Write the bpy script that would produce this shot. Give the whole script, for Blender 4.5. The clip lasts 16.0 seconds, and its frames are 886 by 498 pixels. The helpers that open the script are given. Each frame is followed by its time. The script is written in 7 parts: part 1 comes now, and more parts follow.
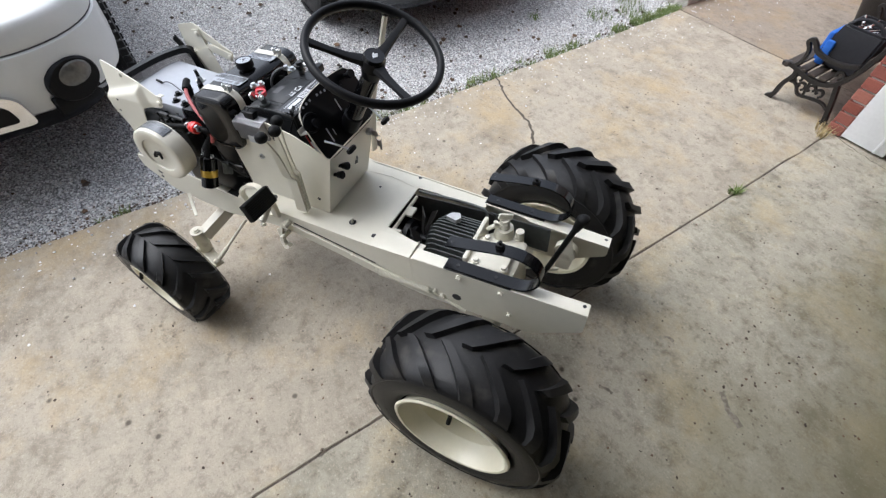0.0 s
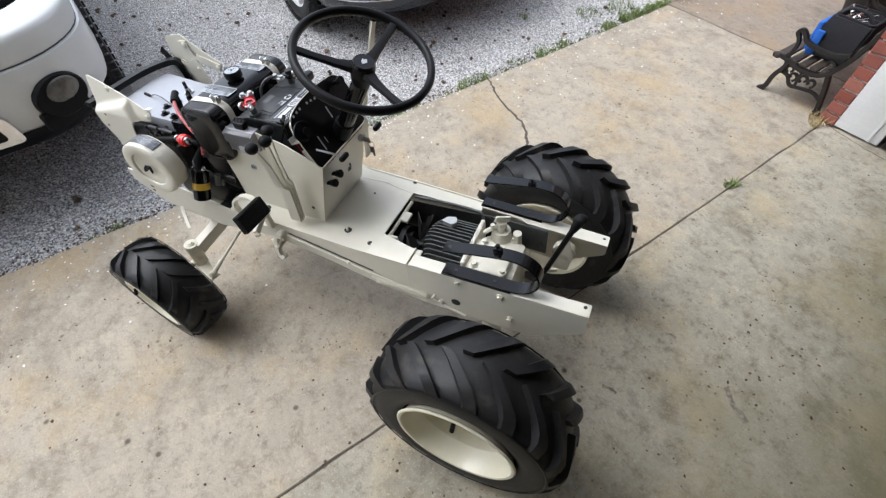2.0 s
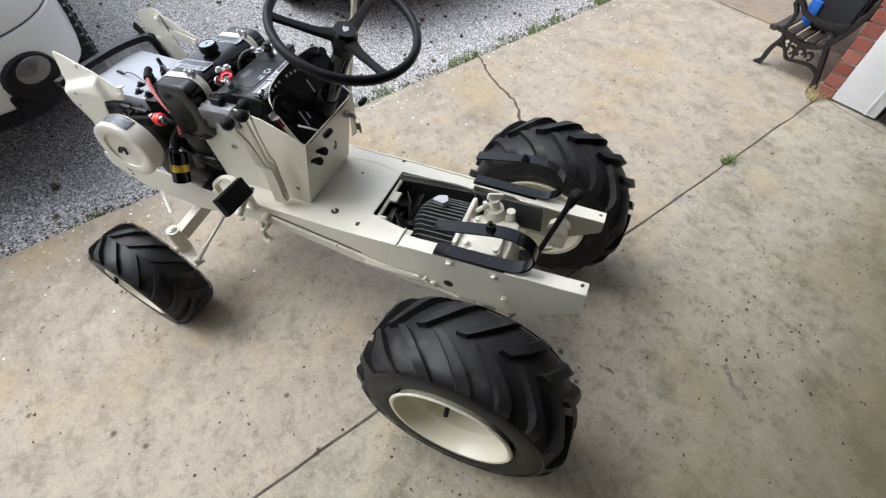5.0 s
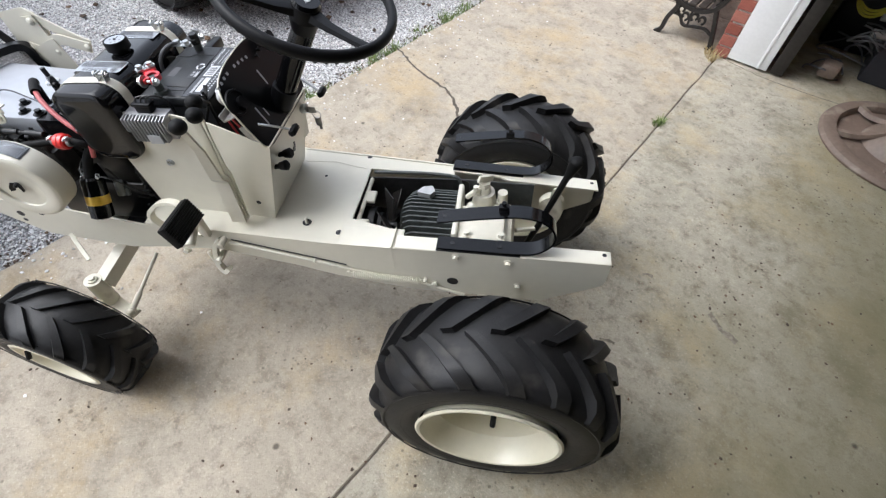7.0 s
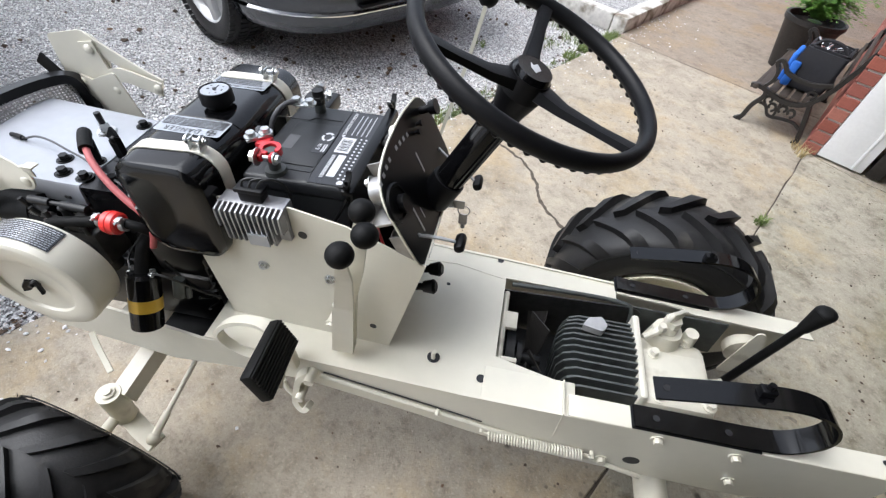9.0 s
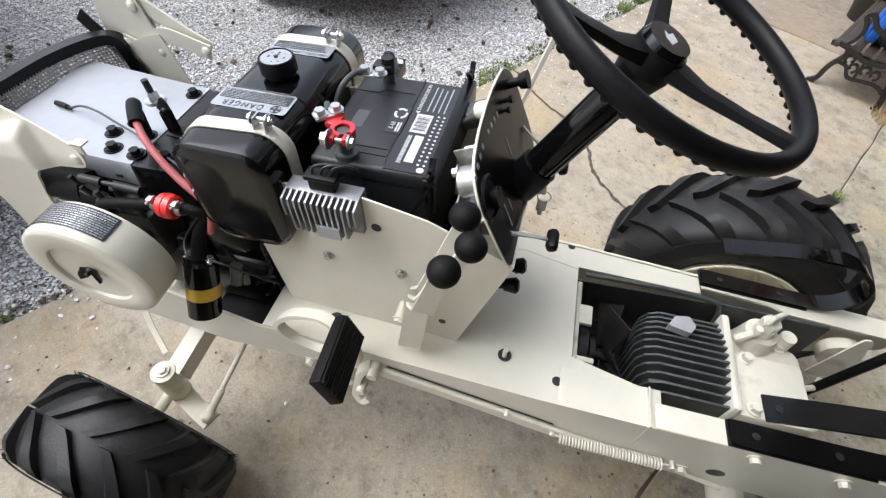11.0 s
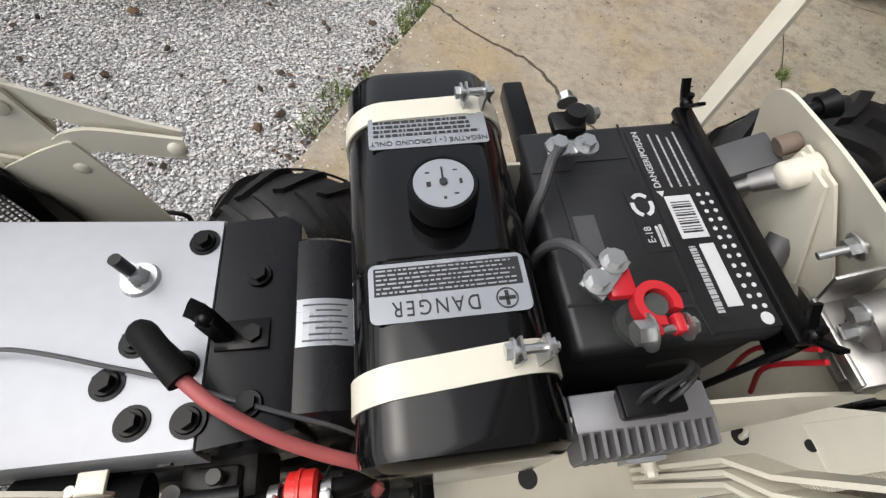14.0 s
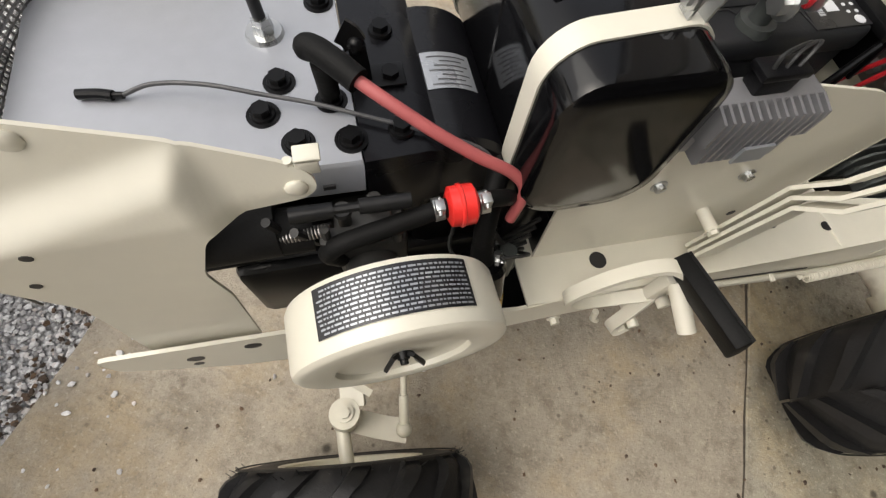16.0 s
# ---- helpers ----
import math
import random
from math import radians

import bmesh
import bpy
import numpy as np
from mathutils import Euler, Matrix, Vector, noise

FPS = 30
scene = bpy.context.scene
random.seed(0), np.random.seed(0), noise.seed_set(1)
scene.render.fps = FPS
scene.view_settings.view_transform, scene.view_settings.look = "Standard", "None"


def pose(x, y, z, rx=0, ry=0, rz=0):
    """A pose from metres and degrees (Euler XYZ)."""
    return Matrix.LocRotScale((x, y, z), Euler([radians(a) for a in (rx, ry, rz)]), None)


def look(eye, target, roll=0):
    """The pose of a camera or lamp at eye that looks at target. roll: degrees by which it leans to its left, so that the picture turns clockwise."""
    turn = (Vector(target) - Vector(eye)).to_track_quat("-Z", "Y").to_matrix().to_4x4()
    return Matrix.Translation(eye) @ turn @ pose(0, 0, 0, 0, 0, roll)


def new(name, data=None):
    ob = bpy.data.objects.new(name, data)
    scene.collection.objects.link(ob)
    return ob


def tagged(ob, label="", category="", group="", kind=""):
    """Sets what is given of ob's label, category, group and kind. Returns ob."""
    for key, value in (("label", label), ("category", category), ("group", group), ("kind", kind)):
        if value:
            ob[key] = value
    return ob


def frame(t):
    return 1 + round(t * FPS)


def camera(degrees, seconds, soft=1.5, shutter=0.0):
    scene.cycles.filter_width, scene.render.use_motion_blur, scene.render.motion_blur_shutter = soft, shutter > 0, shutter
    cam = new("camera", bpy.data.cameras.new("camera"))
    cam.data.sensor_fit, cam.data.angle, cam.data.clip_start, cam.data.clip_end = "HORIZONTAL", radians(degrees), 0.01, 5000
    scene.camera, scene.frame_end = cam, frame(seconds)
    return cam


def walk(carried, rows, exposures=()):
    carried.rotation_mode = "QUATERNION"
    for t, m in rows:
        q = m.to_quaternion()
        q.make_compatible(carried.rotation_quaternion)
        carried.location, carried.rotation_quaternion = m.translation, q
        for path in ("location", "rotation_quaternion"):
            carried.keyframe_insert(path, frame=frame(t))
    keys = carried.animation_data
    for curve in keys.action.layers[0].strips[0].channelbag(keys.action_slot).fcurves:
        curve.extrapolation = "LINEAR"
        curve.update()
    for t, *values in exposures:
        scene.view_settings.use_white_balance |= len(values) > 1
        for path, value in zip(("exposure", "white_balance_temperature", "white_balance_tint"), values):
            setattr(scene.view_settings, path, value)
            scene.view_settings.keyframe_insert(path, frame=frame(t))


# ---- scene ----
cam = camera(88.3, 16.0, soft=1.3)
PATH = [
    (0, (0.122, -0.829, 1.581), (-0.381, 0.306, 0.014), 1.7),
    (0.5, (0.121, -0.83, 1.58), (-0.382, 0.32, 0.024), 1.7),
    (1, (0.119, -0.834, 1.581), (-0.378, 0.331, 0.033), 1.4),
    (1.5, (0.118, -0.82, 1.582), (-0.375, 0.334, 0.024), 0.6),
    (2, (0.117, -0.814, 1.575), (-0.38, 0.332, 0.013), 0.0),
    (2.5, (0.108, -0.814, 1.568), (-0.393, 0.319, -0.002), -0.4),
    (3, (0.107, -0.816, 1.566), (-0.381, 0.314, -0.01), 0.2),
    (3.5, (0.105, -0.82, 1.566), (-0.366, 0.3, -0.022), 0.5),
    (4, (0.115, -0.823, 1.567), (-0.346, 0.295, -0.026), 0.6),
    (4.2, (0.122, -0.822, 1.547), (-0.349, 0.295, -0.044), -0.1),
    (6.3, (0.091, -0.755, 1.502), (-0.23, 0.369, -0.121), 2.6),
    (6.5, (0.048, -0.767, 1.464), (-0.209, 0.394, -0.144), 2.5),
    (7, (-0.098, -0.797, 1.405), (-0.213, 0.425, -0.174), 3.6),
    (7.5, (-0.231, -0.749, 1.333), (-0.221, 0.473, -0.25), 8.0),
    (8, (-0.38, -0.672, 1.282), (-0.306, 0.597, -0.262), 9.8),
    (8.5, (-0.473, -0.641, 1.26), (-0.347, 0.659, -0.255), 10.9),
    (9, (-0.494, -0.515, 1.249), (-0.603, 0.862, -0.197), 9.7),
    (9.2, (-0.482, -0.425, 1.226), (-0.73, 0.877, -0.273), 9.4),
    (11.3, (-0.639, -0.459, 1.218), (-0.763, 0.766, -0.358), 8.7),
    (11.5, (-0.673, -0.487, 1.224), (-0.728, 0.753, -0.344), 9.2),
    (12, (-0.753, -0.488, 1.198), (-0.718, 0.755, -0.368), 9.8),
    (12.5, (-0.858, -0.41, 1.16), (-0.733, 0.79, -0.435), 10.4),
    (13, (-0.919, -0.358, 1.137), (-0.663, 0.788, -0.482), 12.4),
    (13.5, (-0.963, -0.289, 1.15), (-0.59, 0.786, -0.495), 13.8),
    (14, (-0.973, -0.131, 1.113), (-0.662, 0.865, -0.593), 12.1),
    (14.5, (-0.984, -0.042, 1.098), (-0.714, 0.913, -0.639), 12.1),
    (15, (-1.049, -0.085, 1.088), (-0.788, 0.854, -0.658), 13.1),
    (15.5, (-1.109, -0.193, 1.058), (-0.771, 0.647, -0.725), 16.8),
    (16, (-1.141, -0.28, 1.036), (-0.673, 0.476, -0.755), 21.3),
]
walk(cam, [(t, look(eye, target, roll)) for t, eye, target, roll in PATH],
     exposures=[(0.0, 0.80, 6030, 10), (6.0, 0.88, 6060, 10), (8.0, 1.02, 6020, 10), (9.2, 0.97, 6080, 10), (11.3, 0.90, 6200, 10), (12.5, 0.79, 6220, 10), (13.0, 0.62, 6230, 10), (13.8, 0.38, 6500, 10), (14.5, 0.26, 6880, 10), (15.3, 0.27, 6600, 10), (16.0, 0.38, 6950, 10)])

# ---------------------------------------------------------------- world and light
HOUSE_TURN = -31.1                      # the house stands turned against the tractor
HOUSE = pose(0, 0, 0, 0, 0, HOUSE_TURN)  # its x axis leads into the garage, its y axis along the front
world = bpy.data.worlds.new("overcast_sky")
scene.world = world
world.use_nodes = True
wn, wl = world.node_tree.nodes, world.node_tree.links
sky = wn.new("ShaderNodeTexSky")
sky.sky_type = "NISHITA"
sky.sun_disc = False
sky.sun_elevation, sky.sun_rotation = radians(57), radians(-96)
sky.air_density, sky.dust_density = 1.0, 4.0
grey = wn.new("ShaderNodeHueSaturation")
grey.inputs["Saturation"].default_value = 0.36
wl.new(sky.outputs["Color"], grey.inputs["Color"])
wl.new(grey.outputs["Color"], wn["Background"].inputs["Color"])
wn["Background"].inputs["Strength"].default_value = 0.165
sun_data = bpy.data.lights.new("sun", "SUN")
sun_data.energy, sun_data.angle, sun_data.color = 0.9, radians(60), (0.97, 0.985, 0.97)
sun = new("sun", sun_data)
sun.matrix_world = look((-5.5, -0.6, 8.5), (0, 0, 0))


# ---------------------------------------------------------------- materials
def material(name, color, rough=0.5, metal=0.0, spec=0.5, coat=0.0, var=0.08, scale=6.0, fine=60.0,
             bump=0.0, bump_scale=120.0, dark=None, dark_at=0.62, rough_var=0.1, sheen=0.0):
    """A procedural surface: base colour varied at two scales, roughness variation, fine relief and optional stains."""
    m = bpy.data.materials.new(name)
    m.use_nodes = True
    n, l = m.node_tree.nodes, m.node_tree.links
    b = n["Principled BSDF"]
    b.inputs["Metallic"].default_value = metal
    b.inputs["Specular IOR Level"].default_value = spec
    b.inputs["Coat Weight"].default_value = coat
    b.inputs["Coat Roughness"].default_value = 0.08
    tc = n.new("ShaderNodeTexCoord")
    big, small = n.new("ShaderNodeTexNoise"), n.new("ShaderNodeTexNoise")
    big.inputs["Scale"].default_value, big.inputs["Detail"].default_value = scale, 4
    small.inputs["Scale"].default_value, small.inputs["Detail"].default_value = fine, 3
    for t in (big, small):
        l.new(tc.outputs["Object"], t.inputs["Vector"])
    add = n.new("ShaderNodeMath")
    add.operation = "ADD"
    l.new(big.outputs["Fac"], add.inputs[0]), l.new(small.outputs["Fac"], add.inputs[1])
    ramp = n.new("ShaderNodeMapRange")
    ramp.inputs["From Min"].default_value, ramp.inputs["From Max"].default_value = 0.6, 1.4
    ramp.inputs["To Min"].default_value, ramp.inputs["To Max"].default_value = 1 - var, 1 + var
    l.new(add.outputs[0], ramp.inputs["Value"])
    mul = n.new("ShaderNodeVectorMath")
    mul.operation = "SCALE"
    mul.inputs[0].default_value = color[:3]
    l.new(ramp.outputs[0], mul.inputs["Scale"])
    out = mul.outputs[0]
    if dark:
        mix = n.new("ShaderNodeMix")
        mix.data_type = "RGBA"
        cut = n.new("ShaderNodeMapRange")
        cut.inputs["From Min"].default_value, cut.inputs["From Max"].default_value = dark_at - 0.05, dark_at + 0.08
        l.new(big.outputs["Fac"], cut.inputs["Value"])
        l.new(cut.outputs[0], mix.inputs["Factor"])
        l.new(out, mix.inputs["A"])
        mix.inputs["B"].default_value = (*dark, 1)
        out = mix.outputs["Result"]
    l.new(out, b.inputs["Base Color"])
    rr = n.new("ShaderNodeMapRange")
    rr.inputs["To Min"].default_value, rr.inputs["To Max"].default_value = max(0.02, rough - rough_var), min(1, rough + rough_var)
    l.new(big.outputs["Fac"], rr.inputs["Value"])
    l.new(rr.outputs[0], b.inputs["Roughness"])
    if bump:
        bt = n.new("ShaderNodeTexNoise")
        bt.inputs["Scale"].default_value, bt.inputs["Detail"].default_value = bump_scale, 4
        l.new(tc.outputs["Object"], bt.inputs["Vector"])
        bp = n.new("ShaderNodeBump")
        bp.inputs["Strength"].default_value, bp.inputs["Distance"].default_value = bump, 0.002
        l.new(bt.outputs["Fac"], bp.inputs["Height"])
        l.new(bp.outputs["Normal"], b.inputs["Normal"])
    return m


def concrete(name, base, tint, stain, grime_shade=None):
    """Weathered cast concrete: broad tan and grey clouds, aggregate specks, dark oil spots and fine pits."""
    m = bpy.data.materials.new(name)
    m.use_nodes = True
    n, l = m.node_tree.nodes, m.node_tree.links
    b = n["Principled BSDF"]
    b.inputs["Roughness"].default_value = 0.82
    b.inputs["Specular IOR Level"].default_value = 0.3
    tc = n.new("ShaderNodeTexCoord")

    def tex(scale, detail, rough=0.55):
        t = n.new("ShaderNodeTexNoise")
        t.inputs["Scale"].default_value, t.inputs["Detail"].default_value, t.inputs["Roughness"].default_value = scale, detail, rough
        l.new(tc.outputs["Object"], t.inputs["Vector"])
        return t.outputs["Fac"]

    def band(src, lo, hi, a=0.0, z=1.0):
        r = n.new("ShaderNodeMapRange")
        for k, v in (("From Min", lo), ("From Max", hi), ("To Min", a), ("To Max", z)):
            r.inputs[k].default_value = v
        l.new(src, r.inputs["Value"])
        return r.outputs[0]

    def mix(fac, a, bcol):
        x = n.new("ShaderNodeMix")
        x.data_type = "RGBA"
        l.new(fac, x.inputs["Factor"])
        for key, v in (("A", a), ("B", bcol)):
            if isinstance(v, tuple):
                x.inputs[key].default_value = (*v, 1)
            else:
                l.new(v, x.inputs[key])
        return x.outputs["Result"]

    col = mix(band(tex(1.1, 5), 0.36, 0.64), base, tint)
    col = mix(band(tex(3.3, 8, 0.72), 0.46, 0.66, 0, 0.7), col, tuple(c * 1.2 for c in base))
    col = mix(band(tex(2.2, 9, 0.78), 0.52, 0.64, 0, 0.85), col, stain)
    col = mix(band(tex(11.0, 8, 0.74), 0.52, 0.66, 0, 0.62), col, tuple(c * 0.8 for c in stain))
    col = mix(band(tex(19.0, 6, 0.75), 0.53, 0.66, 0, 0.6), col, tuple(c * 0.72 for c in stain))
    col = mix(band(tex(7.5, 7, 0.72), 0.50, 0.62, 0, 0.5), col, tuple(min(1, c * 1.22) for c in base))
    col = mix(band(tex(1.9, 7, 0.7), 0.49, 0.66, 0, 0.8), col, (base[0] * 1.06, base[1] * 0.91, base[2] * 0.66))
    col = mix(band(tex(6.5, 9, 0.82), 0.58, 0.66, 0, 0.6), col, tuple(c * 0.6 for c in stain))
    col = mix(band(tex(46, 4, 0.7), 0.54, 0.68, 0, 0.5), col, tuple(c * 0.62 for c in base))
    col = mix(band(tex(150, 5, 0.85), 0.53, 0.63, 0, 0.5), col, tuple(c * 0.45 for c in base))
    col = mix(band(tex(105, 3, 0.7), 0.57, 0.67, 0, 0.38), col, tuple(min(1, c * 1.55) for c in base))
    if grime_shade:
        # yellow oil dirt plus inner shade painted into the colour, past an uneven line
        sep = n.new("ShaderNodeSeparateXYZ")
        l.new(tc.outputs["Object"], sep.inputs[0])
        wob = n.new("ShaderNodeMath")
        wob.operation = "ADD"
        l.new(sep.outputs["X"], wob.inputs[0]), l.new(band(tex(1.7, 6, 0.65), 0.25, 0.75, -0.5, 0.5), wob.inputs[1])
        col = mix(band(wob.outputs[0], 0.25, 1.2, 0, 0.85), col, grime_shade)
    for size, lo, hi, seed_gate, thick in ((21.0, 0.10, 0.20, 0.57, 0.75), (48.0, 0.14, 0.27, 0.51, 0.6)):
        pit = n.new("ShaderNodeTexVoronoi")
        pit.inputs["Scale"].default_value = size
        l.new(tc.outputs["Object"], pit.inputs["Vector"])
        pc = n.new("ShaderNodeSeparateColor")
        l.new(pit.outputs["Color"], pc.inputs["Color"])
        g1, g2 = n.new("ShaderNodeMath"), n.new("ShaderNodeMath")
        g1.operation = g2.operation = "MULTIPLY"
        l.new(band(pit.outputs["Distance"], lo, hi, thick, 0), g1.inputs[0]), l.new(band(pc.outputs["Green"], 0.72, 0.76), g1.inputs[1])
        l.new(g1.outputs[0], g2.inputs[0]), l.new(band(tex(1.6, 3), seed_gate - 0.04, seed_gate + 0.06), g2.inputs[1])
        col = mix(g2.outputs[0], col, tuple(c * 0.35 for c in stain))
    spot = n.new("ShaderNodeTexVoronoi")
    spot.inputs["Scale"].default_value = 9.0
    l.new(tc.outputs["Object"], spot.inputs["Vector"])
    near = band(spot.outputs["Distance"], 0.05, 0.11, 0.8, 0)
    gate = n.new("ShaderNodeSeparateColor")
    l.new(spot.outputs["Color"], gate.inputs["Color"])
    on = n.new("ShaderNodeMath")
    on.operation = "MULTIPLY"
    l.new(near, on.inputs[0]), l.new(band(gate.outputs["Red"], 0.80, 0.84), on.inputs[1])
    col = mix(on.outputs[0], col, tuple(c * 0.3 for c in stain))
    l.new(col, b.inputs["Base Color"])
    bp = n.new("ShaderNodeBump")
    bp.inputs["Strength"].default_value, bp.inputs["Distance"].default_value = 0.7, 0.004
    l.new(tex(140, 5, 0.7), bp.inputs["Height"])
    l.new(bp.outputs["Normal"], b.inputs["Normal"])
    return m


def gravel_ground(name):
    """Crushed limestone: small stones in pale greys, the shade of their gaps put into the colour."""
    m = bpy.data.materials.new(name)
    m.use_nodes = True
    n, l = m.node_tree.nodes, m.node_tree.links
    b = n["Principled BSDF"]
    b.inputs["Roughness"].default_value = 0.9
    tc = n.new("ShaderNodeTexCoord")
    v = n.new("ShaderNodeTexVoronoi")
    v.inputs["Scale"].default_value = 105
    l.new(tc.outputs["Object"], v.inputs["Vector"])
    hsv = n.new("ShaderNodeSeparateColor")
    l.new(v.outputs["Color"], hsv.inputs["Color"])
    cr = n.new("ShaderNodeValToRGB")
    cr.color_ramp.elements[0].color, cr.color_ramp.elements[1].color = (0.36, 0.35, 0.35, 1), (0.92, 0.915, 0.915, 1)
    e = cr.color_ramp.elements.new(0.5)
    e.color = (0.73, 0.72, 0.715, 1)
    l.new(hsv.outputs["Red"], cr.inputs["Fac"])
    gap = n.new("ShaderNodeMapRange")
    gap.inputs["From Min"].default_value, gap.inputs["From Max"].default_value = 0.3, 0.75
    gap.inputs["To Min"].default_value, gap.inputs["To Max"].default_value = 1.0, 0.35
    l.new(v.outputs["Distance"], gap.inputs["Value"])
    big = n.new("ShaderNodeTexNoise")
    big.inputs["Scale"].default_value = 1.2
    l.new(tc.outputs["Object"], big.inputs["Vector"])
    wide = n.new("ShaderNodeMapRange")
    wide.inputs["To Min"].default_value, wide.inputs["To Max"].default_value = 0.75, 1.15
    l.new(big.outputs["Fac"], wide.inputs["Value"])
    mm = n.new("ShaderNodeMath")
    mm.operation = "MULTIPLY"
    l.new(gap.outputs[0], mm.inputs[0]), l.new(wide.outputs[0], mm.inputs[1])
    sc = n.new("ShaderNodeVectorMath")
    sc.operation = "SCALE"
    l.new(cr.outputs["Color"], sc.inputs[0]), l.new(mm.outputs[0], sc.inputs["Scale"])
    l.new(sc.outputs[0], b.inputs["Base Color"])
    bp = n.new("ShaderNodeBump")
    bp.invert = True
    bp.inputs["Strength"].default_value, bp.inputs["Distance"].default_value = 1.0, 0.012
    l.new(v.outputs["Distance"], bp.inputs["Height"])
    l.new(bp.outputs["Normal"], b.inputs["Normal"])
    return m


def per_piece(name, colors, rough, bump=0.3):
    """A surface whose colour varies from piece to piece and from island to island."""
    m = bpy.data.materials.new(name)
    m.use_nodes = True
    n, l = m.node_tree.nodes, m.node_tree.links
    b = n["Principled BSDF"]
    b.inputs["Roughness"].default_value = rough
    geo, info = n.new("ShaderNodeNewGeometry"), n.new("ShaderNodeObjectInfo")
    add = n.new("ShaderNodeMath")
    add.operation = "ADD"
    l.new(geo.outputs["Random Per Island"], add.inputs[0]), l.new(info.outputs["Random"], add.inputs[1])
    fr = n.new("ShaderNodeMath")
    fr.operation = "FRACT"
    l.new(add.outputs[0], fr.inputs[0])
    cr = n.new("ShaderNodeValToRGB")
    cr.color_ramp.elements[0].color, cr.color_ramp.elements[1].color = (*colors[0], 1), (*colors[-1], 1)
    for k, c in enumerate(colors[1:-1]):
        e = cr.color_ramp.elements.new((k + 1) / (len(colors) - 1))
        e.color = (*c, 1)
    l.new(fr.outputs[0], cr.inputs["Fac"])
    tc, ns = n.new("ShaderNodeTexCoord"), n.new("ShaderNodeTexNoise")
    ns.inputs["Scale"].default_value, ns.inputs["Detail"].default_value = 90, 4
    l.new(tc.outputs["Object"], ns.inputs["Vector"])
    rg = n.new("ShaderNodeMapRange")
    rg.inputs["To Min"].default_value, rg.inputs["To Max"].default_value = 0.7, 1.3
    l.new(ns.outputs["Fac"], rg.inputs["Value"])
    sc = n.new("ShaderNodeVectorMath")
    sc.operation = "SCALE"
    l.new(cr.outputs["Color"], sc.inputs[0]), l.new(rg.outputs[0], sc.inputs["Scale"])
    l.new(sc.outputs[0], b.inputs["Base Color"])
    bp = n.new("ShaderNodeBump")
    bp.inputs["Strength"].default_value, bp.inputs["Distance"].default_value = bump, 0.002
    l.new(ns.outputs["Fac"], bp.inputs["Height"])
    l.new(bp.outputs["Normal"], b.inputs["Normal"])
    return m


CREAM = material("cream_paint", (0.70, 0.67, 0.57), 0.34, spec=0.5, coat=0.25, var=0.03, scale=5, fine=40, bump=0.05, bump_scale=300)
CREAM_DIRTY = material("cream_paint_worn", (0.66, 0.63, 0.53), 0.4, coat=0.15, var=0.06, dark=(0.42, 0.38, 0.30), dark_at=0.7, scale=14)
RIM_PAINT = material("ivory_rim_paint", (0.74, 0.70, 0.55), 0.32, coat=0.3, var=0.04)
TYRE = material("tyre_rubber", (0.0135, 0.0132, 0.0138), 0.48, spec=0.34, var=0.3, scale=12, fine=90, bump=0.25, bump_scale=220, dark=(0.050, 0.046, 0.042), dark_at=0.65)
BLACK_GLOSS = material("black_gloss_paint", (0.003, 0.003, 0.0035), 0.12, spec=0.30, coat=0.20, var=0.1, rough_var=0.05)
BLACK_PAINT = material("black_satin_paint", (0.0035, 0.0035, 0.004), 0.32, spec=0.17, coat=0.1, var=0.15)
BLACK_PLASTIC = material("black_plastic", (0.005, 0.005, 0.006), 0.42, spec=0.18, var=0.2, bump=0.1, bump_scale=400)
RUBBER = material("black_rubber", (0.005, 0.005, 0.005), 0.62, spec=0.18, var=0.25, bump=0.2, bump_scale=260)
HOOD_SILVER = material("silver_painted_shroud", (0.375, 0.39, 0.425), 0.40, metal=0.35, var=0.05, scale=4, bump=0.04, bump_scale=500)
ALU = material("cast_aluminium", (0.50, 0.50, 0.50), 0.45, metal=0.5, var=0.12, bump=0.2, bump_scale=300)
ZINC = material("zinc_plate", (0.52, 0.53, 0.53), 0.3, metal=0.9, var=0.15, scale=40)
STEEL = material("bare_steel", (0.35, 0.34, 0.33), 0.38, metal=0.9, var=0.2, scale=30)
CHROME = material("chrome", (0.75, 0.75, 0.76), 0.08, metal=1.0, var=0.03)
GREASY = material("oily_black_metal", (0.007, 0.007, 0.0075), 0.45, metal=0.15, var=0.35, scale=25, dark=(0.03, 0.026, 0.022), dark_at=0.66)
FIN_METAL = material("dull_finned_casting", (0.072, 0.079, 0.076), 0.45, metal=0.2, var=0.3, scale=20, dark=(0.045, 0.045, 0.045), dark_at=0.6)
RED_CLAMP = material("red_paint", (0.55, 0.02, 0.03), 0.35, coat=0.2, var=0.08)
RED_PLASTIC = material("red_translucent_plastic", (0.80, 0.035, 0.03), 0.3, coat=0.3, var=0.05)
RED_CABLE = material("faded_red_cable", (0.42, 0.10, 0.10), 0.5, var=0.1)
WIRE_BLACK = material("black_wire", (0.02, 0.02, 0.02), 0.5)
WIRE_GREY = material("grey_cable", (0.07, 0.07, 0.075), 0.5)
YELLOW_BAND = material("gold_band_label", (0.62, 0.40, 0.05), 0.3, metal=0.3, var=0.1)
LABEL_WHITE = material("white_label", (0.60, 0.61, 0.63), 0.35, var=0.04)
LABEL_SILVER = material("silver_foil_label", (0.42, 0.44, 0.47), 0.28, metal=0.5, var=0.06)
LABEL_BLACK = material("black_label", (0.012, 0.012, 0.014), 0.3, coat=0.3)
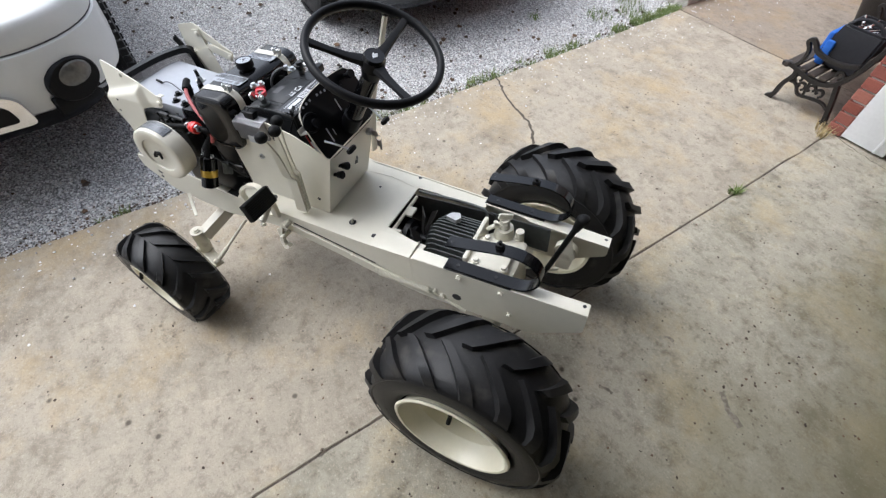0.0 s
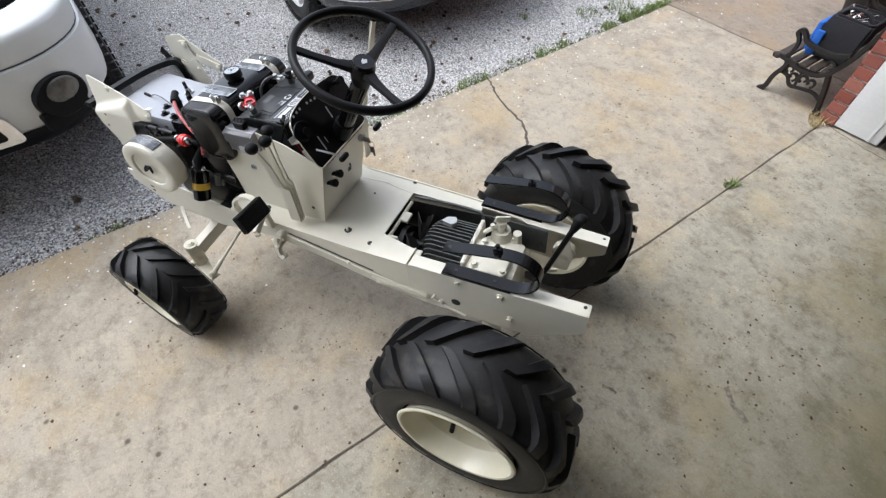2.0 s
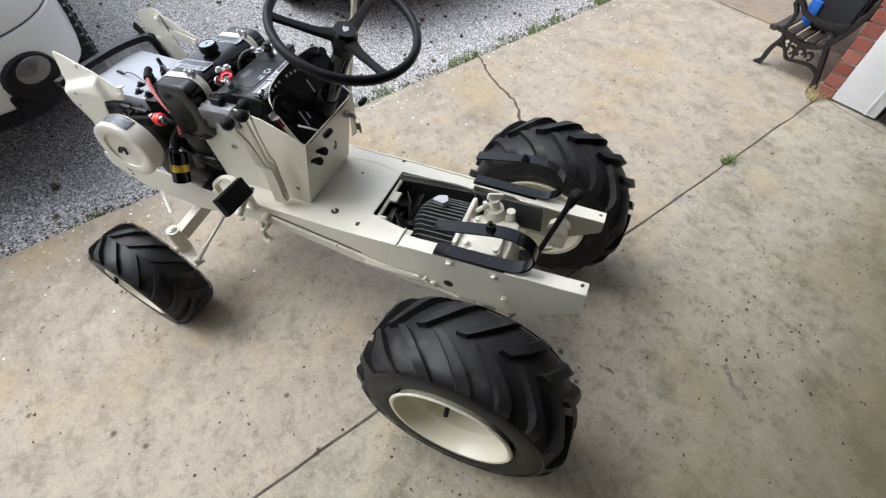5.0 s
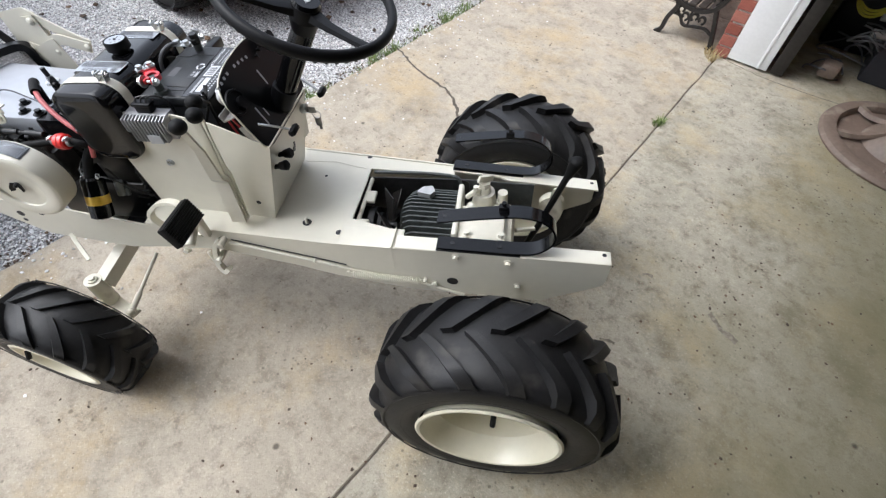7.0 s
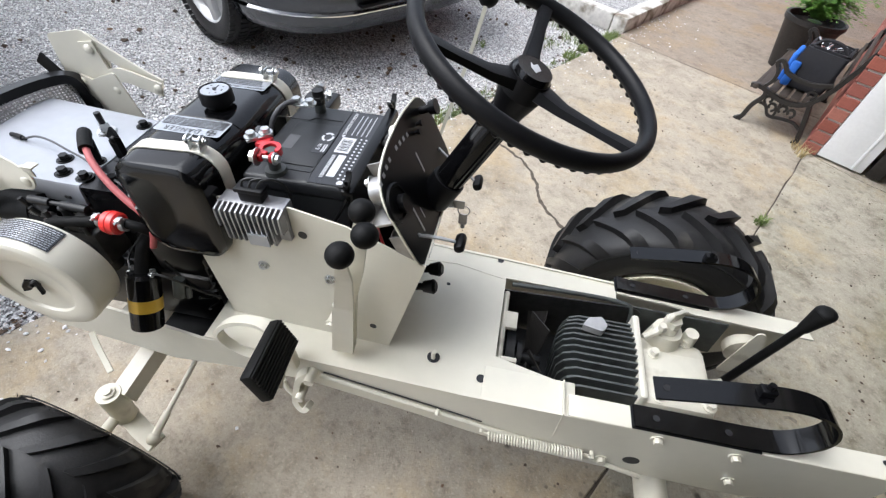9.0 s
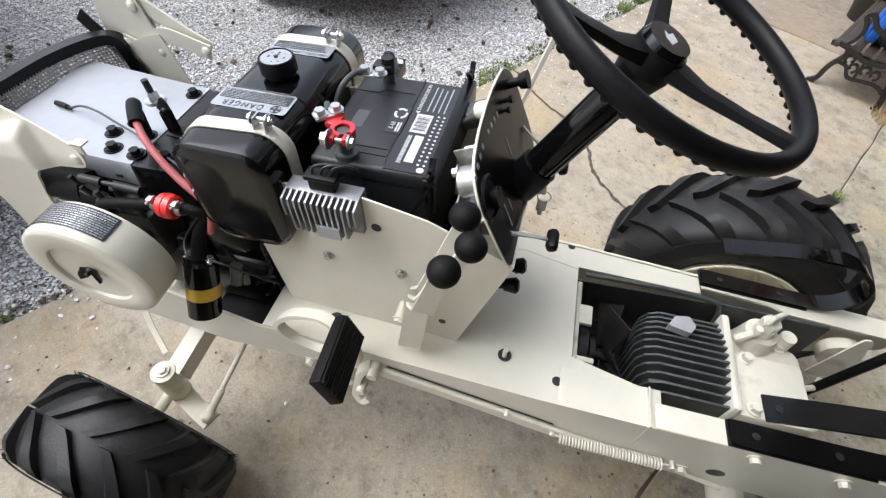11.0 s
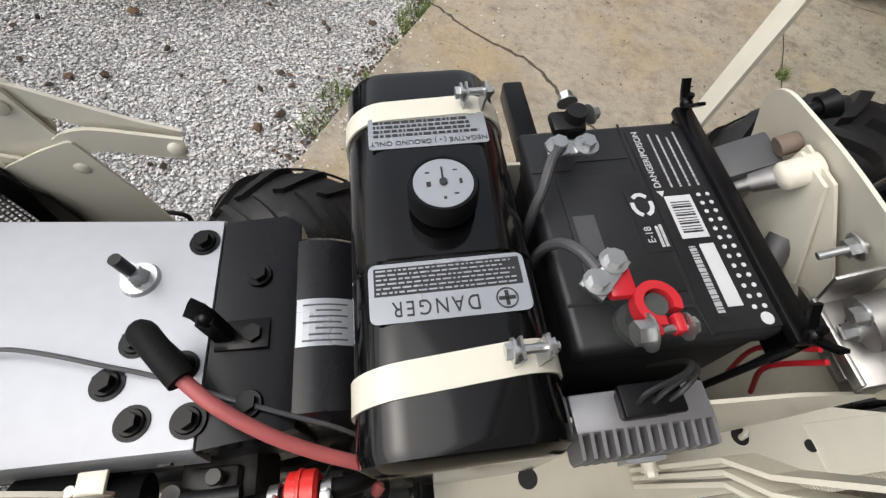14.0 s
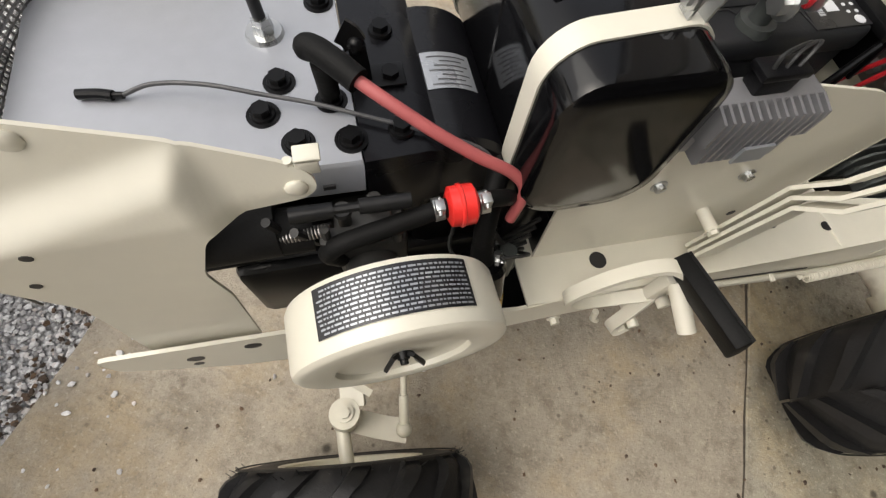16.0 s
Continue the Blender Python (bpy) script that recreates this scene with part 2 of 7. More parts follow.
PRINT_DARK = material("dark_print", (0.02, 0.02, 0.022), 0.45)
PRINT_GREY = material("grey_print", (0.45, 0.46, 0.48), 0.45)
WHITE_PAINT = material("white_house_paint", (0.84, 0.85, 0.86), 0.45, var=0.05, scale=3, dark=(0.55, 0.53, 0.49), dark_at=0.72)
CONCRETE_OUT = concrete("driveway_concrete", (0.412, 0.363, 0.292), (0.352, 0.308, 0.246), (0.250, 0.210, 0.162))
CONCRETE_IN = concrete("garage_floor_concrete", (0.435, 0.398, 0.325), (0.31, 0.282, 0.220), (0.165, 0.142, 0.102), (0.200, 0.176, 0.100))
# walkway tone set darker: part of the house-side shade sits in this colour
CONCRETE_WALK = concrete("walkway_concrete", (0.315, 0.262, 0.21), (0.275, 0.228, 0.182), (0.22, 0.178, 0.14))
GRAVEL = gravel_ground("gravel_bed")
STONE = per_piece("loose_gravel_stones", [(0.36, 0.345, 0.345), (0.66, 0.645, 0.64), (0.81, 0.80, 0.795), (0.93, 0.925, 0.925), (0.64, 0.57, 0.53)], 0.85)
BRICK = per_piece("red_brick", [(0.22, 0.065, 0.045), (0.33, 0.10, 0.07), (0.27, 0.085, 0.065), (0.38, 0.15, 0.11)], 0.8)
SCUFF = material("dark_floor_scuff", (0.19, 0.165, 0.13), 0.8, var=0.35, scale=40, dark=(0.29, 0.255, 0.20), dark_at=0.5)
STAINED_STONE = material("stained_white_stone", (0.62, 0.60, 0.56), 0.8, var=0.25, scale=6, fine=30, dark=(0.20, 0.17, 0.13), dark_at=0.56, bump=0.4, bump_scale=60)
MORTAR = material("mortar", (0.55, 0.52, 0.48), 0.9, var=0.15, bump=0.5, bump_scale=150)
HOUSING_BLACK = material("black_housing_paint", (0.006, 0.006, 0.0075), 0.28, spec=0.34, coat=0.1, var=0.2, scale=8)
BATTERY_CASE = material("black_battery_plastic", (0.015, 0.016, 0.018), 0.44, spec=0.45, var=0.15, bump=0.08, bump_scale=350, dark=(0.06, 0.058, 0.052), dark_at=0.74, scale=18)
REG_METAL = material("grey_extruded_aluminium", (0.30, 0.30, 0.315), 0.40, metal=0.55, var=0.10, bump=0.1, bump_scale=300)
CARB_METAL = material("stained_carburettor_casting", (0.055, 0.054, 0.052), 0.45, metal=0.5, var=0.35, scale=30)
FERN = per_piece("fern_leaf", [(0.10, 0.24, 0.03), (0.16, 0.34, 0.05), (0.22, 0.42, 0.09)], 0.5)
GRASS = per_piece("grass_blades", [(0.08, 0.13, 0.025), (0.14, 0.20, 0.045), (0.21, 0.25, 0.085)], 0.6)
STRAW = per_piece("dry_grass", [(0.42, 0.33, 0.16), (0.52, 0.42, 0.22), (0.34, 0.25, 0.12)], 0.7)
DEBRIS = per_piece("dead_leaves_and_dirt", [(0.05, 0.035, 0.025), (0.10, 0.07, 0.05), (0.16, 0.10, 0.06)], 0.9)
DIRT = material("packed_dirt", (0.085, 0.070, 0.054), 0.95, var=0.4, scale=30, bump=0.6, bump_scale=120)
WHITE_CAR = material("white_car_paint", (0.76, 0.77, 0.75), 0.3, coat=0.3, var=0.02, rough_var=0.03)
GREY_CAR = material("dark_grey_car_paint", (0.03, 0.034, 0.04), 0.2, coat=0.8, var=0.1, rough_var=0.03)
LENS = material("lamp_lens", (0.115, 0.11, 0.098), 0.15, coat=0.8, var=0.2, scale=30)
IRON = material("dark_cast_iron", (0.035, 0.032, 0.03), 0.5, metal=0.5, var=0.3, bump=0.3, bump_scale=200)
BLUE_CLOTH = material("blue_fabric", (0.02, 0.13, 0.52), 0.7, var=0.15, bump=0.3, bump_scale=400)
BLACK_CLOTH = material("black_fabric", (0.018, 0.018, 0.022), 0.8, var=0.2, bump=0.4, bump_scale=400)
BROWN_PLASTIC = material("weathered_brown_plastic", (0.165, 0.122, 0.095), 0.55, var=0.2, dark=(0.26, 0.22, 0.175), dark_at=0.62, scale=9)
ORANGE_HOSE = material("orange_red_hose", (0.60, 0.09, 0.03), 0.4, var=0.12)
YELLOW_CORD = material("yellow_cord", (0.55, 0.50, 0.05), 0.5)
DARK_WALL = material("garage_wall", (0.30, 0.29, 0.27), 0.8, var=0.15)
CEILING = material("garage_ceiling", (0.55, 0.54, 0.51), 0.85, var=0.08)
GLASS_DARK = material("tinted_car_glass", (0.015, 0.018, 0.02), 0.04, coat=0.5, var=0.02)
WOOD = material("aged_wood", (0.050, 0.038, 0.030), 0.7, var=0.3, scale=8, bump=0.4, bump_scale=90)


# ---------------------------------------------------------------- mesh helpers
def mesh_ob(name, bm, mat, smooth=35.0):
    me = bpy.data.meshes.new(name)
    bmesh.ops.recalc_face_normals(bm, faces=bm.faces)
    bm.to_mesh(me)
    bm.free()
    for f in me.polygons:
        f.use_smooth = True
    me.set_sharp_from_angle(angle=radians(smooth))
    for k in (mat if isinstance(mat, (list, tuple)) else [mat]):
        me.materials.append(k)
    return new(name, me)


def part(name, bm, mat, parent, label="", m=None):
    ob = mesh_ob(name, bm, mat)
    ob.parent = parent
    if m is not None:
        ob.matrix_basis = m
    if label:
        tagged(ob, label=label)
    return ob


def thing(name, label, category, m=None, group=""):
    ob = new(name)
    ob.empty_display_size = 0.1
    if m is not None:
        ob.matrix_basis = m
    return tagged(ob, label=label, category=category, group=group)


def solo(name, bm, mat, label, category="", m=None, kind="", group=""):
    ob = mesh_ob(name, bm, mat)
    if m is not None:
        ob.matrix_basis = m
    return tagged(ob, label=label, category=category, kind=kind, group=group)


def box(bm, lo, hi, bevel=0.0, m=None, seg=2):
    lo, hi = Vector(lo), Vector(hi)
    mid, size = (lo + hi) / 2, hi - lo
    base = Matrix.Translation(mid) @ Matrix.Diagonal((*size, 1))
    r = bmesh.ops.create_cube(bm, size=1.0, matrix=(m @ base) if m is not None else base)
    if bevel > 0:
        es = list({e for v in r["verts"] for e in v.link_edges})
        bmesh.ops.bevel(bm, geom=es, offset=bevel, segments=seg, affect="EDGES", profile=0.5)
    return bm


def cyl(bm, p0, p1, r, r2=None, seg=20, caps=True):
    p0, p1 = Vector(p0), Vector(p1)
    d = p1 - p0
    m = Matrix.Translation((p0 + p1) / 2) @ d.to_track_quat("Z", "Y").to_matrix().to_4x4()
    bmesh.ops.create_cone(bm, cap_ends=caps, segments=seg, radius1=r, radius2=r if r2 is None else r2, depth=d.length, matrix=m)
    return bm


def ball(bm, p, r, seg=16, squash=(1, 1, 1)):
    bmesh.ops.create_uvsphere(bm, u_segments=seg, v_segments=max(6, seg // 2), radius=r, matrix=Matrix.Translation(p) @ Matrix.Diagonal((*squash, 1)))
    return bm


def smooth_path(pts, n=6):
    """Catmull-Rom points through the given ones."""
    p = [Vector(q) for q in pts]
    p = [2 * p[0] - p[1]] + p + [2 * p[-1] - p[-2]]
    out = []
    for k in range(1, len(p) - 2):
        for j in range(n):
            t = j / n
            a, b, c, d = p[k - 1], p[k], p[k + 1], p[k + 2]
            out.append(0.5 * ((2 * b) + (c - a) * t + (2 * a - 5 * b + 4 * c - d) * t * t + (3 * b - a - 3 * c + d) * t ** 3))
    out.append(p[-2])
    return out


def sweep(bm, pts, section, closed=False, up=(0, 0, 1)):
    """A section (list of 2-D points) drawn along a path."""
    pts = [Vector(p) for p in pts]
    rings, u = [], Vector(up)
    for k, p in enumerate(pts):
        a = pts[k - 1] if (k or closed) else p
        b = pts[(k + 1) % len(pts)] if (k < len(pts) - 1 or closed) else p
        d = (b - a).normalized()
        x = d.cross(u)
        if x.length < 1e-4:
            x = d.orthogonal()
        x.normalize()
        y = x.cross(d).normalized()
        u = y if not closed else u
        rings.append([bm.verts.new(p + x * sx + y * sy) for sx, sy in section])
    n = len(section)
    for k in range(len(rings) - (0 if closed else 1)):
        a, b = rings[k], rings[(k + 1) % len(rings)]
        for j in range(n):
            bm.faces.new((a[j], a[(j + 1) % n], b[(j + 1) % n], b[j]))
    if not closed:
        bm.faces.new(rings[0][::-1]), bm.faces.new(rings[-1])
    return bm


def circle(r, n=10):
    return [(r * math.cos(2 * math.pi * k / n), r * math.sin(2 * math.pi * k / n)) for k in range(n)]


def rect(w, h):
    return [(-w / 2, -h / 2), (w / 2, -h / 2), (w / 2, h / 2), (-w / 2, h / 2)]


def tube(bm, pts, r, n=10, curve=6):
    return sweep(bm, smooth_path(pts, curve) if curve else pts, circle(r, n))


def lathe(bm, profile, seg=48, m=None, close=False):
    """Turn (along, radius) points round the y axis."""
    rings = []
    for y, r in profile:
        ring = []
        for k in range(seg):
            a = 2 * math.pi * k / seg
            p = Vector((r * math.cos(a), y, r * math.sin(a)))
            ring.append(bm.verts.new(m @ p if m is not None else p))
        rings.append(ring)
    for a, b in zip(rings, rings[1:] + (rings[:1] if close else [])):
        for k in range(seg):
            bm.faces.new((a[k], a[(k + 1) % seg], b[(k + 1) % seg], b[k]))
    return bm


def plate(bm, pts, axis, at, thick, holes=()):
    """A flat plate: an outline of 2-D points in the plane square to axis, starting at `at`, thick along it."""
    def put(a, b, c):
        return {"x": Vector((c, a, b)), "y": Vector((a, c, b)), "z": Vector((a, b, c))}[axis]
    lo = [bm.verts.new(put(a, b, at)) for a, b in pts]
    hi = [bm.verts.new(put(a, b, at + thick)) for a, b in pts]
    n = len(pts)
    bm.faces.new(lo), bm.faces.new(hi[::-1])
    for k in range(n):
        bm.faces.new((lo[k], lo[(k + 1) % n], hi[(k + 1) % n], hi[k]))
    return bm


def rounded(pts, r, n=4):
    """Round the corners of a 2-D outline."""
    out = []
    for k in range(len(pts)):
        p, a, b = Vector(pts[k]), Vector(pts[k - 1]), Vector(pts[(k + 1) % len(pts)])
        da, db = a - p, b - p
        q = min(r, da.length * 0.48, db.length * 0.48)
        s, e = p + da.normalized() * q, p + db.normalized() * q
        for j in range(n + 1):
            t = j / n
            out.append(tuple((1 - t) ** 2 * s + 2 * t * (1 - t) * p + t * t * e))
    return out


def bolt(bm, p, axis, r=0.009, h=0.006, washer=True):
    p, a = Vector(p), Vector(axis).normalized()
    if washer:
        cyl(bm, p, p + a * 0.0018, r * 1.5, seg=14)
    cyl(bm, p + a * 0.001, p + a * (0.0018 + h), r, seg=6)
    return bm


def BM():
    return bmesh.new()


# ---------------------------------------------------------------- the setting: ground, slabs, garage (house axes: x into the garage, y along its front)
EDGE = -1.462         # where the apron meets the gravel
WALK_END = 2.92       # where the apron meets the walkway
JAMB = 2.385          # the garage opening's side

bm = BM()
bmesh.ops.create_grid(bm, x_segments=40, y_segments=40, size=400)
for v in bm.verts:
    v.co.z = -0.035
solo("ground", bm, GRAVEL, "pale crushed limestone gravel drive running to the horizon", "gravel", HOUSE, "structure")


def slab(name, x0, x1, y0, y1, z, mat, label, wobble=0.004, step=0.12):
    """A cast slab with slightly chipped, uneven edges."""
    bm = BM()
    edge = []
    for (ax, ay), (bx, by) in (((x0, y0), (x1, y0)), ((x1, y0), (x1, y1)), ((x1, y1), (x0, y1)), ((x0, y1), (x0, y0))):
        n = max(2, int(math.hypot(bx - ax, by - ay) / step))
        for k in range(n):
            t = k / n
            px, py = ax + (bx - ax) * t, ay + (by - ay) * t
            o = noise.noise((px * 5, py * 5, 3.1)) * wobble
            edge.append((px + (o if ax == bx else 0), py + (o if ay == by else 0)))
    lo = [bm.verts.new((a, b, z - 0.12)) for a, b in edge]
    mi = [bm.verts.new((a, b, z - 0.003)) for a, b in edge]
    cx, cy = (x0 + x1) / 2, (y0 + y1) / 2
    hi = [bm.verts.new((a - 0.003 * (1 if a > cx else -1), b - 0.003 * (1 if b > cy else -1), z)) for a, b in edge]
    n = len(edge)
    for a, b in ((lo, mi), (mi, hi)):
        for k in range(n):
            bm.faces.new((a[k], a[(k + 1) % n], b[(k + 1) % n], b[k]))
    bm.faces.new(hi)
    return solo(name, bm, mat, label, "concrete slab", HOUSE, "structure")


slab("apron", EDGE, -0.0032, -9.0, WALK_END - 0.006, 0.0, CONCRETE_OUT, "weathered tan concrete apron before the garage, cracked and spotted", 0.014)
slab("garage_floor", 0.003, 6.5, -5.0, 4.5, 0.0, CONCRETE_IN, "grey-green stained concrete garage floor slab with inner shade in its colour", 0.006, 0.05)
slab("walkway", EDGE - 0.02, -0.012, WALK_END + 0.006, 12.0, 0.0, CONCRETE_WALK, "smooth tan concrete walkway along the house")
# packed dirt under the joints
bm = BM()
box(bm, (EDGE + 0.05, -8.9, -0.03), (3.0, 11.9, -0.004))
solo("joint_dirt", bm, DIRT, "dark dirt packed into the slab joints", "dirt", HOUSE, "structure")


def seam(name, pts, width, label, jag=0.012):
    """A crack filled with dirt: a thin ragged strip lying on the slab."""
    bm = BM()
    path = smooth_path([(a, b, 0.0) for a, b in pts], 14)
    left, right = [], []
    for k, p in enumerate(path):
        d = (path[min(k + 1, len(path) - 1)] - path[max(k - 1, 0)]).normalized()
        s = Vector((-d.y, d.x, 0))
        o = s * noise.noise(p * 23) * jag
        w = width * (0.45 + 0.9 * abs(noise.noise(p * 31 + Vector((5, 0, 0)))))
        left.append(bm.verts.new(p + o + s * w + Vector((0, 0, 0.0012))))
        right.append(bm.verts.new(p + o - s * w + Vector((0, 0, 0.0012))))
    for k in range(len(path) - 1):
        bm.faces.new((left[k], left[k + 1], right[k + 1], right[k]))
    return solo(name, bm, DIRT, label, "crack", None, "structure")


seam("slab_crack", [(-0.68, 1.73), (-0.60, 1.62), (-0.52, 1.52), (-0.42, 1.43), (-0.33, 1.35), (-0.27, 1.23), (-0.24, 1.10), (-0.17, 0.99), (-0.05, 0.86), (0.10, 0.72), (0.22, 0.58)],
     0.0105, "crooked dirt-filled crack across the concrete apron")
seam("threshold_crack", [(1.20, 2.10), (1.28, 2.00), (1.38, 1.90), (1.52, 1.80), (1.75, 1.68), (2.1, 1.5)], 0.004, "hairline crack in the garage floor beside the door jamb", 0.008)


def scuff(name, pts, width, label):
    """A worn dark streak on the floor, in house axes."""
    ob = seam(name, [tuple((HOUSE @ Vector((a, b, 0)))[:2]) for a, b in pts], width, label, 0.010)
    ob.data.materials[0] = SCUFF
    return ob


scuff("floor_scuff", [(0.590, 0.548), (0.625, 0.524), (0.662, 0.506), (0.705, 0.495)], 0.017, "dark rubbed scuff on the garage floor")
scuff("floor_scuff", [(0.330, 0.548), (0.348, 0.560), (0.366, 0.566)], 0.010, "small dark oil mark on the garage floor")
scuff("floor_scuff", [(0.335, 0.190), (0.360, 0.205), (0.380, 0.207)], 0.009, "small dark oil mark on the garage floor")


def wall(name, lo, hi, mat, label, kind="structure"):
    return solo(name, box(BM(), lo, hi), mat, label, "wall", HOUSE, kind)


wall("wall_north", (0.05, 4.5, -0.03), (6.6, 4.65, 2.6), DARK_WALL, "dim drywall side of the garage behind clutter")
wall("wall_south", (0.05, -5.15, -0.03), (6.6, -5.0, 2.6), DARK_WALL, "dim drywall side of the garage")
wall("wall_east", (6.5, -5.0, -0.03), (6.65, 4.5, 2.6), DARK_WALL, "dim drywall back of the garage")
wall("header_beam", (0.06, -3.4, 2.15), (0.26, JAMB, 2.6), WHITE_PAINT, "white painted header over the garage opening")
wall("wall_front_south", (0.06, -5.15, -0.03), (0.26, -3.4, 2.6), MORTAR, "front wall beside the garage opening")
solo("ceiling", box(BM(), (0.0, -5.15, 2.6), (6.65, 4.65, 2.7)), CEILING, "plain pale garage ceiling", "ceiling", HOUSE, "structure")
# added out of view: blocks the sky to darken the walkway
solo("porch_roof", box(BM(), (-1.55, 2.9, 2.55), (-0.46, 9.0, 2.72)), WHITE_PAINT, "plain white unseen roof added to shade the walkway", "roof", HOUSE, "structure")
solo("roof_eave", box(BM(), (-0.45, -6.0, 2.62), (0.0, 9.0, 2.78)), WHITE_PAINT, "white boxed eave over the garage front", "eave", HOUSE, "structure")
solo("roof", plate(BM(), [(-0.5, 2.80), (3.2, 4.2), (6.9, 2.80)], "y", -6.0, 15.0), DEBRIS, "brown shingled gable roof over the garage", "roof", HOUSE, "structure")

# jamb boards of the garage opening, white and slightly scuffed
jamb = thing("door_frame_1", "white painted garage door jamb with dusty foot", "door frame", HOUSE)
jamb["kind"] = "structure"
part("jamb_board", box(BM(), (0.05, JAMB, 0.012), (0.272, JAMB + 0.03, 2.15), 0.003), WHITE_PAINT, jamb)
part("stop_moulding", box(BM(), (0.218, JAMB - 0.007, 0.012), (0.233, JAMB - 0.0005, 2.15), 0.003), WHITE_PAINT, jamb)
part("jamb_stud", box(BM(), (0.06, JAMB + 0.031, -0.02), (0.268, JAMB + 0.2, 2.6)), DARK_WALL, jamb)

# the brick front beside the opening
brick_wall = solo("wall_west", box(BM(), (-0.020, JAMB + 0.014, -0.02), (0.049, 9.0, 2.6)), MORTAR, "red brick house front with grey mortar joints", "wall", HOUSE, "structure")
brick_mesh = None
bricks_left = 280
for row in range(9):
    for k in range(31):
        y0 = JAMB + 0.106 + k * 0.203 - (0.1 if row % 2 else 0)
        y1 = y0 + 0.193
        if y0 < JAMB + 0.1:
            y0 = JAMB + 0.106
        if brick_mesh is None or y1 - y0 < 0.19:
            tmp = part("brick", box(BM(), (-0.014, 0, 0), (0.012, y1 - y0, 0.057), 0.003, seg=1), BRICK, brick_wall)
            if y1 - y0 >= 0.19:
                brick_mesh = tmp.data
        else:
            tmp = new("brick", brick_mesh)
            tmp.parent = brick_wall
        tmp.matrix_basis = pose(-0.020 + random.uniform(-0.002, 0.002), y0, 0.0 + row * 0.068, 0, 0, random.uniform(-0.4, 0.4))
# the corner bricks that turn into the opening
corner_mesh = None
for row in range(37):
    if corner_mesh is None:
        tmp = part("brick", box(BM(), (0, 0, 0), (0.080, 0.096, 0.057), 0.003, seg=1), BRICK, brick_wall)
        corner_mesh = tmp.data
    else:
        tmp = new("brick", corner_mesh)
        tmp.parent = brick_wall
    tmp.matrix_basis = pose(-0.034 + random.uniform(-0.002, 0.002), JAMB + 0.003 + random.uniform(-0.002, 0.001), row * 0.068)
# the higher courses, never near
bm = BM()
for row in range(9, 38):
    for k in range(31):
        y0 = JAMB + 0.106 + k * 0.203 - (0.1 if row % 2 else 0)
        box(bm, (-0.034, max(y0, JAMB + 0.106), row * 0.068), (-0.010, y0 + 0.193, row * 0.068 + 0.057))
ob = part("upper_bricks", bm, BRICK, brick_wall)
tagged(ob, kind="stuff")


def stones(name, count, place, label, mat=STONE, size=(0.006, 0.014), z0=-0.033, seed=3):
    """Loose stones as one joined mesh of small faceted lumps."""
    rng = np.random.default_rng(seed)
    base = np.array([(1, 0, 0), (-1, 0, 0), (0, 1, 0), (0, -1, 0), (0, 0, 1), (0, 0, -1),
                     (.6, .6, .6), (-.6, .6, .6), (.6, -.6, .6), (-.6, -.6, .6)], float)
    tri = np.array([(0, 6, 8), (0, 2, 6), (2, 7, 6), (2, 1, 7), (1, 9, 7), (1, 3, 9), (3, 8, 9), (3, 0, 8), (4, 6, 7), (4, 7, 9), (4, 9, 8), (4, 8, 6),
                    (0, 5, 2), (2, 5, 1), (1, 5, 3), (3, 5, 0)])
    xy = place(rng, count)
    ang = rng.uniform(0, 6.283, count)
    s = rng.uniform(*size, (count, 1)) * rng.uniform(0.6, 1.3, (count, 3))
    pts = base[None] * s[:, None, :] * rng.uniform(0.75, 1.2, (count, len(base), 1))
    ca, sa = np.cos(ang)[:, None], np.sin(ang)[:, None]
    x, y = pts[..., 0] * ca - pts[..., 1] * sa, pts[..., 0] * sa + pts[..., 1] * ca
    v = np.stack([x + xy[:, :1], y + xy[:, 1:2], pts[..., 2] * 0.7 + z0 + s[:, 2:3] * 0.3], -1).reshape(-1, 3)
    f = (tri[None] + (np.arange(count) * len(base))[:, None, None]).reshape(-1, 3)
    me = bpy.data.meshes.new(name)
    me.from_pydata(v.tolist(), [], f.tolist())
    me.materials.append(mat)
    ob = new(name, me)
    ob.matrix_basis = HOUSE
    return tagged(ob, label=label, category="gravel", kind="stuff")


def near_edge(rng, n):
    return np.stack([EDGE - 0.01 - rng.uniform(0, 1, n) ** 1.3 * 3.2, rng.uniform(-2.4, 4.2, n)], 1)


stones("gravel", 105000, near_edge, "loose pale grey crushed stones on the drive", size=(0.003, 0.0072))
stones("stray_gravel", 500, lambda r, n: np.stack([EDGE + r.exponential(0.12, n), r.uniform(-3, 4, n)], 1), "a few stray stones kicked onto the concrete", size=(0.003, 0.007), z0=0.001, seed=9)
stones("edge_litter", 2500, lambda r, n: np.stack([EDGE + 0.01 - np.abs(r.normal(0, 0.06, n)), r.uniform(-3, 4, n)], 1), "dead leaf crumbs and soil along the slab edge", DEBRIS, (0.003, 0.008), -0.024, 5)
stones("floor_crumbs", 1200, lambda r, n: np.stack([r.uniform(-1.3, 1.6, n), r.uniform(-2.5, 2.3, n)], 1), "dark crumbs scattered on the concrete", DEBRIS, (0.0015, 0.0052), 0.001, 6)
stones("oil_crumbs", 46, lambda r, n: np.stack([0.62 + r.normal(0, 0.12, n), 0.74 + r.normal(0, 0.13, n)], 1), "dried dark oil crumbs clustered on the garage floor", DEBRIS, (0.002, 0.0065), -0.0005, 14)
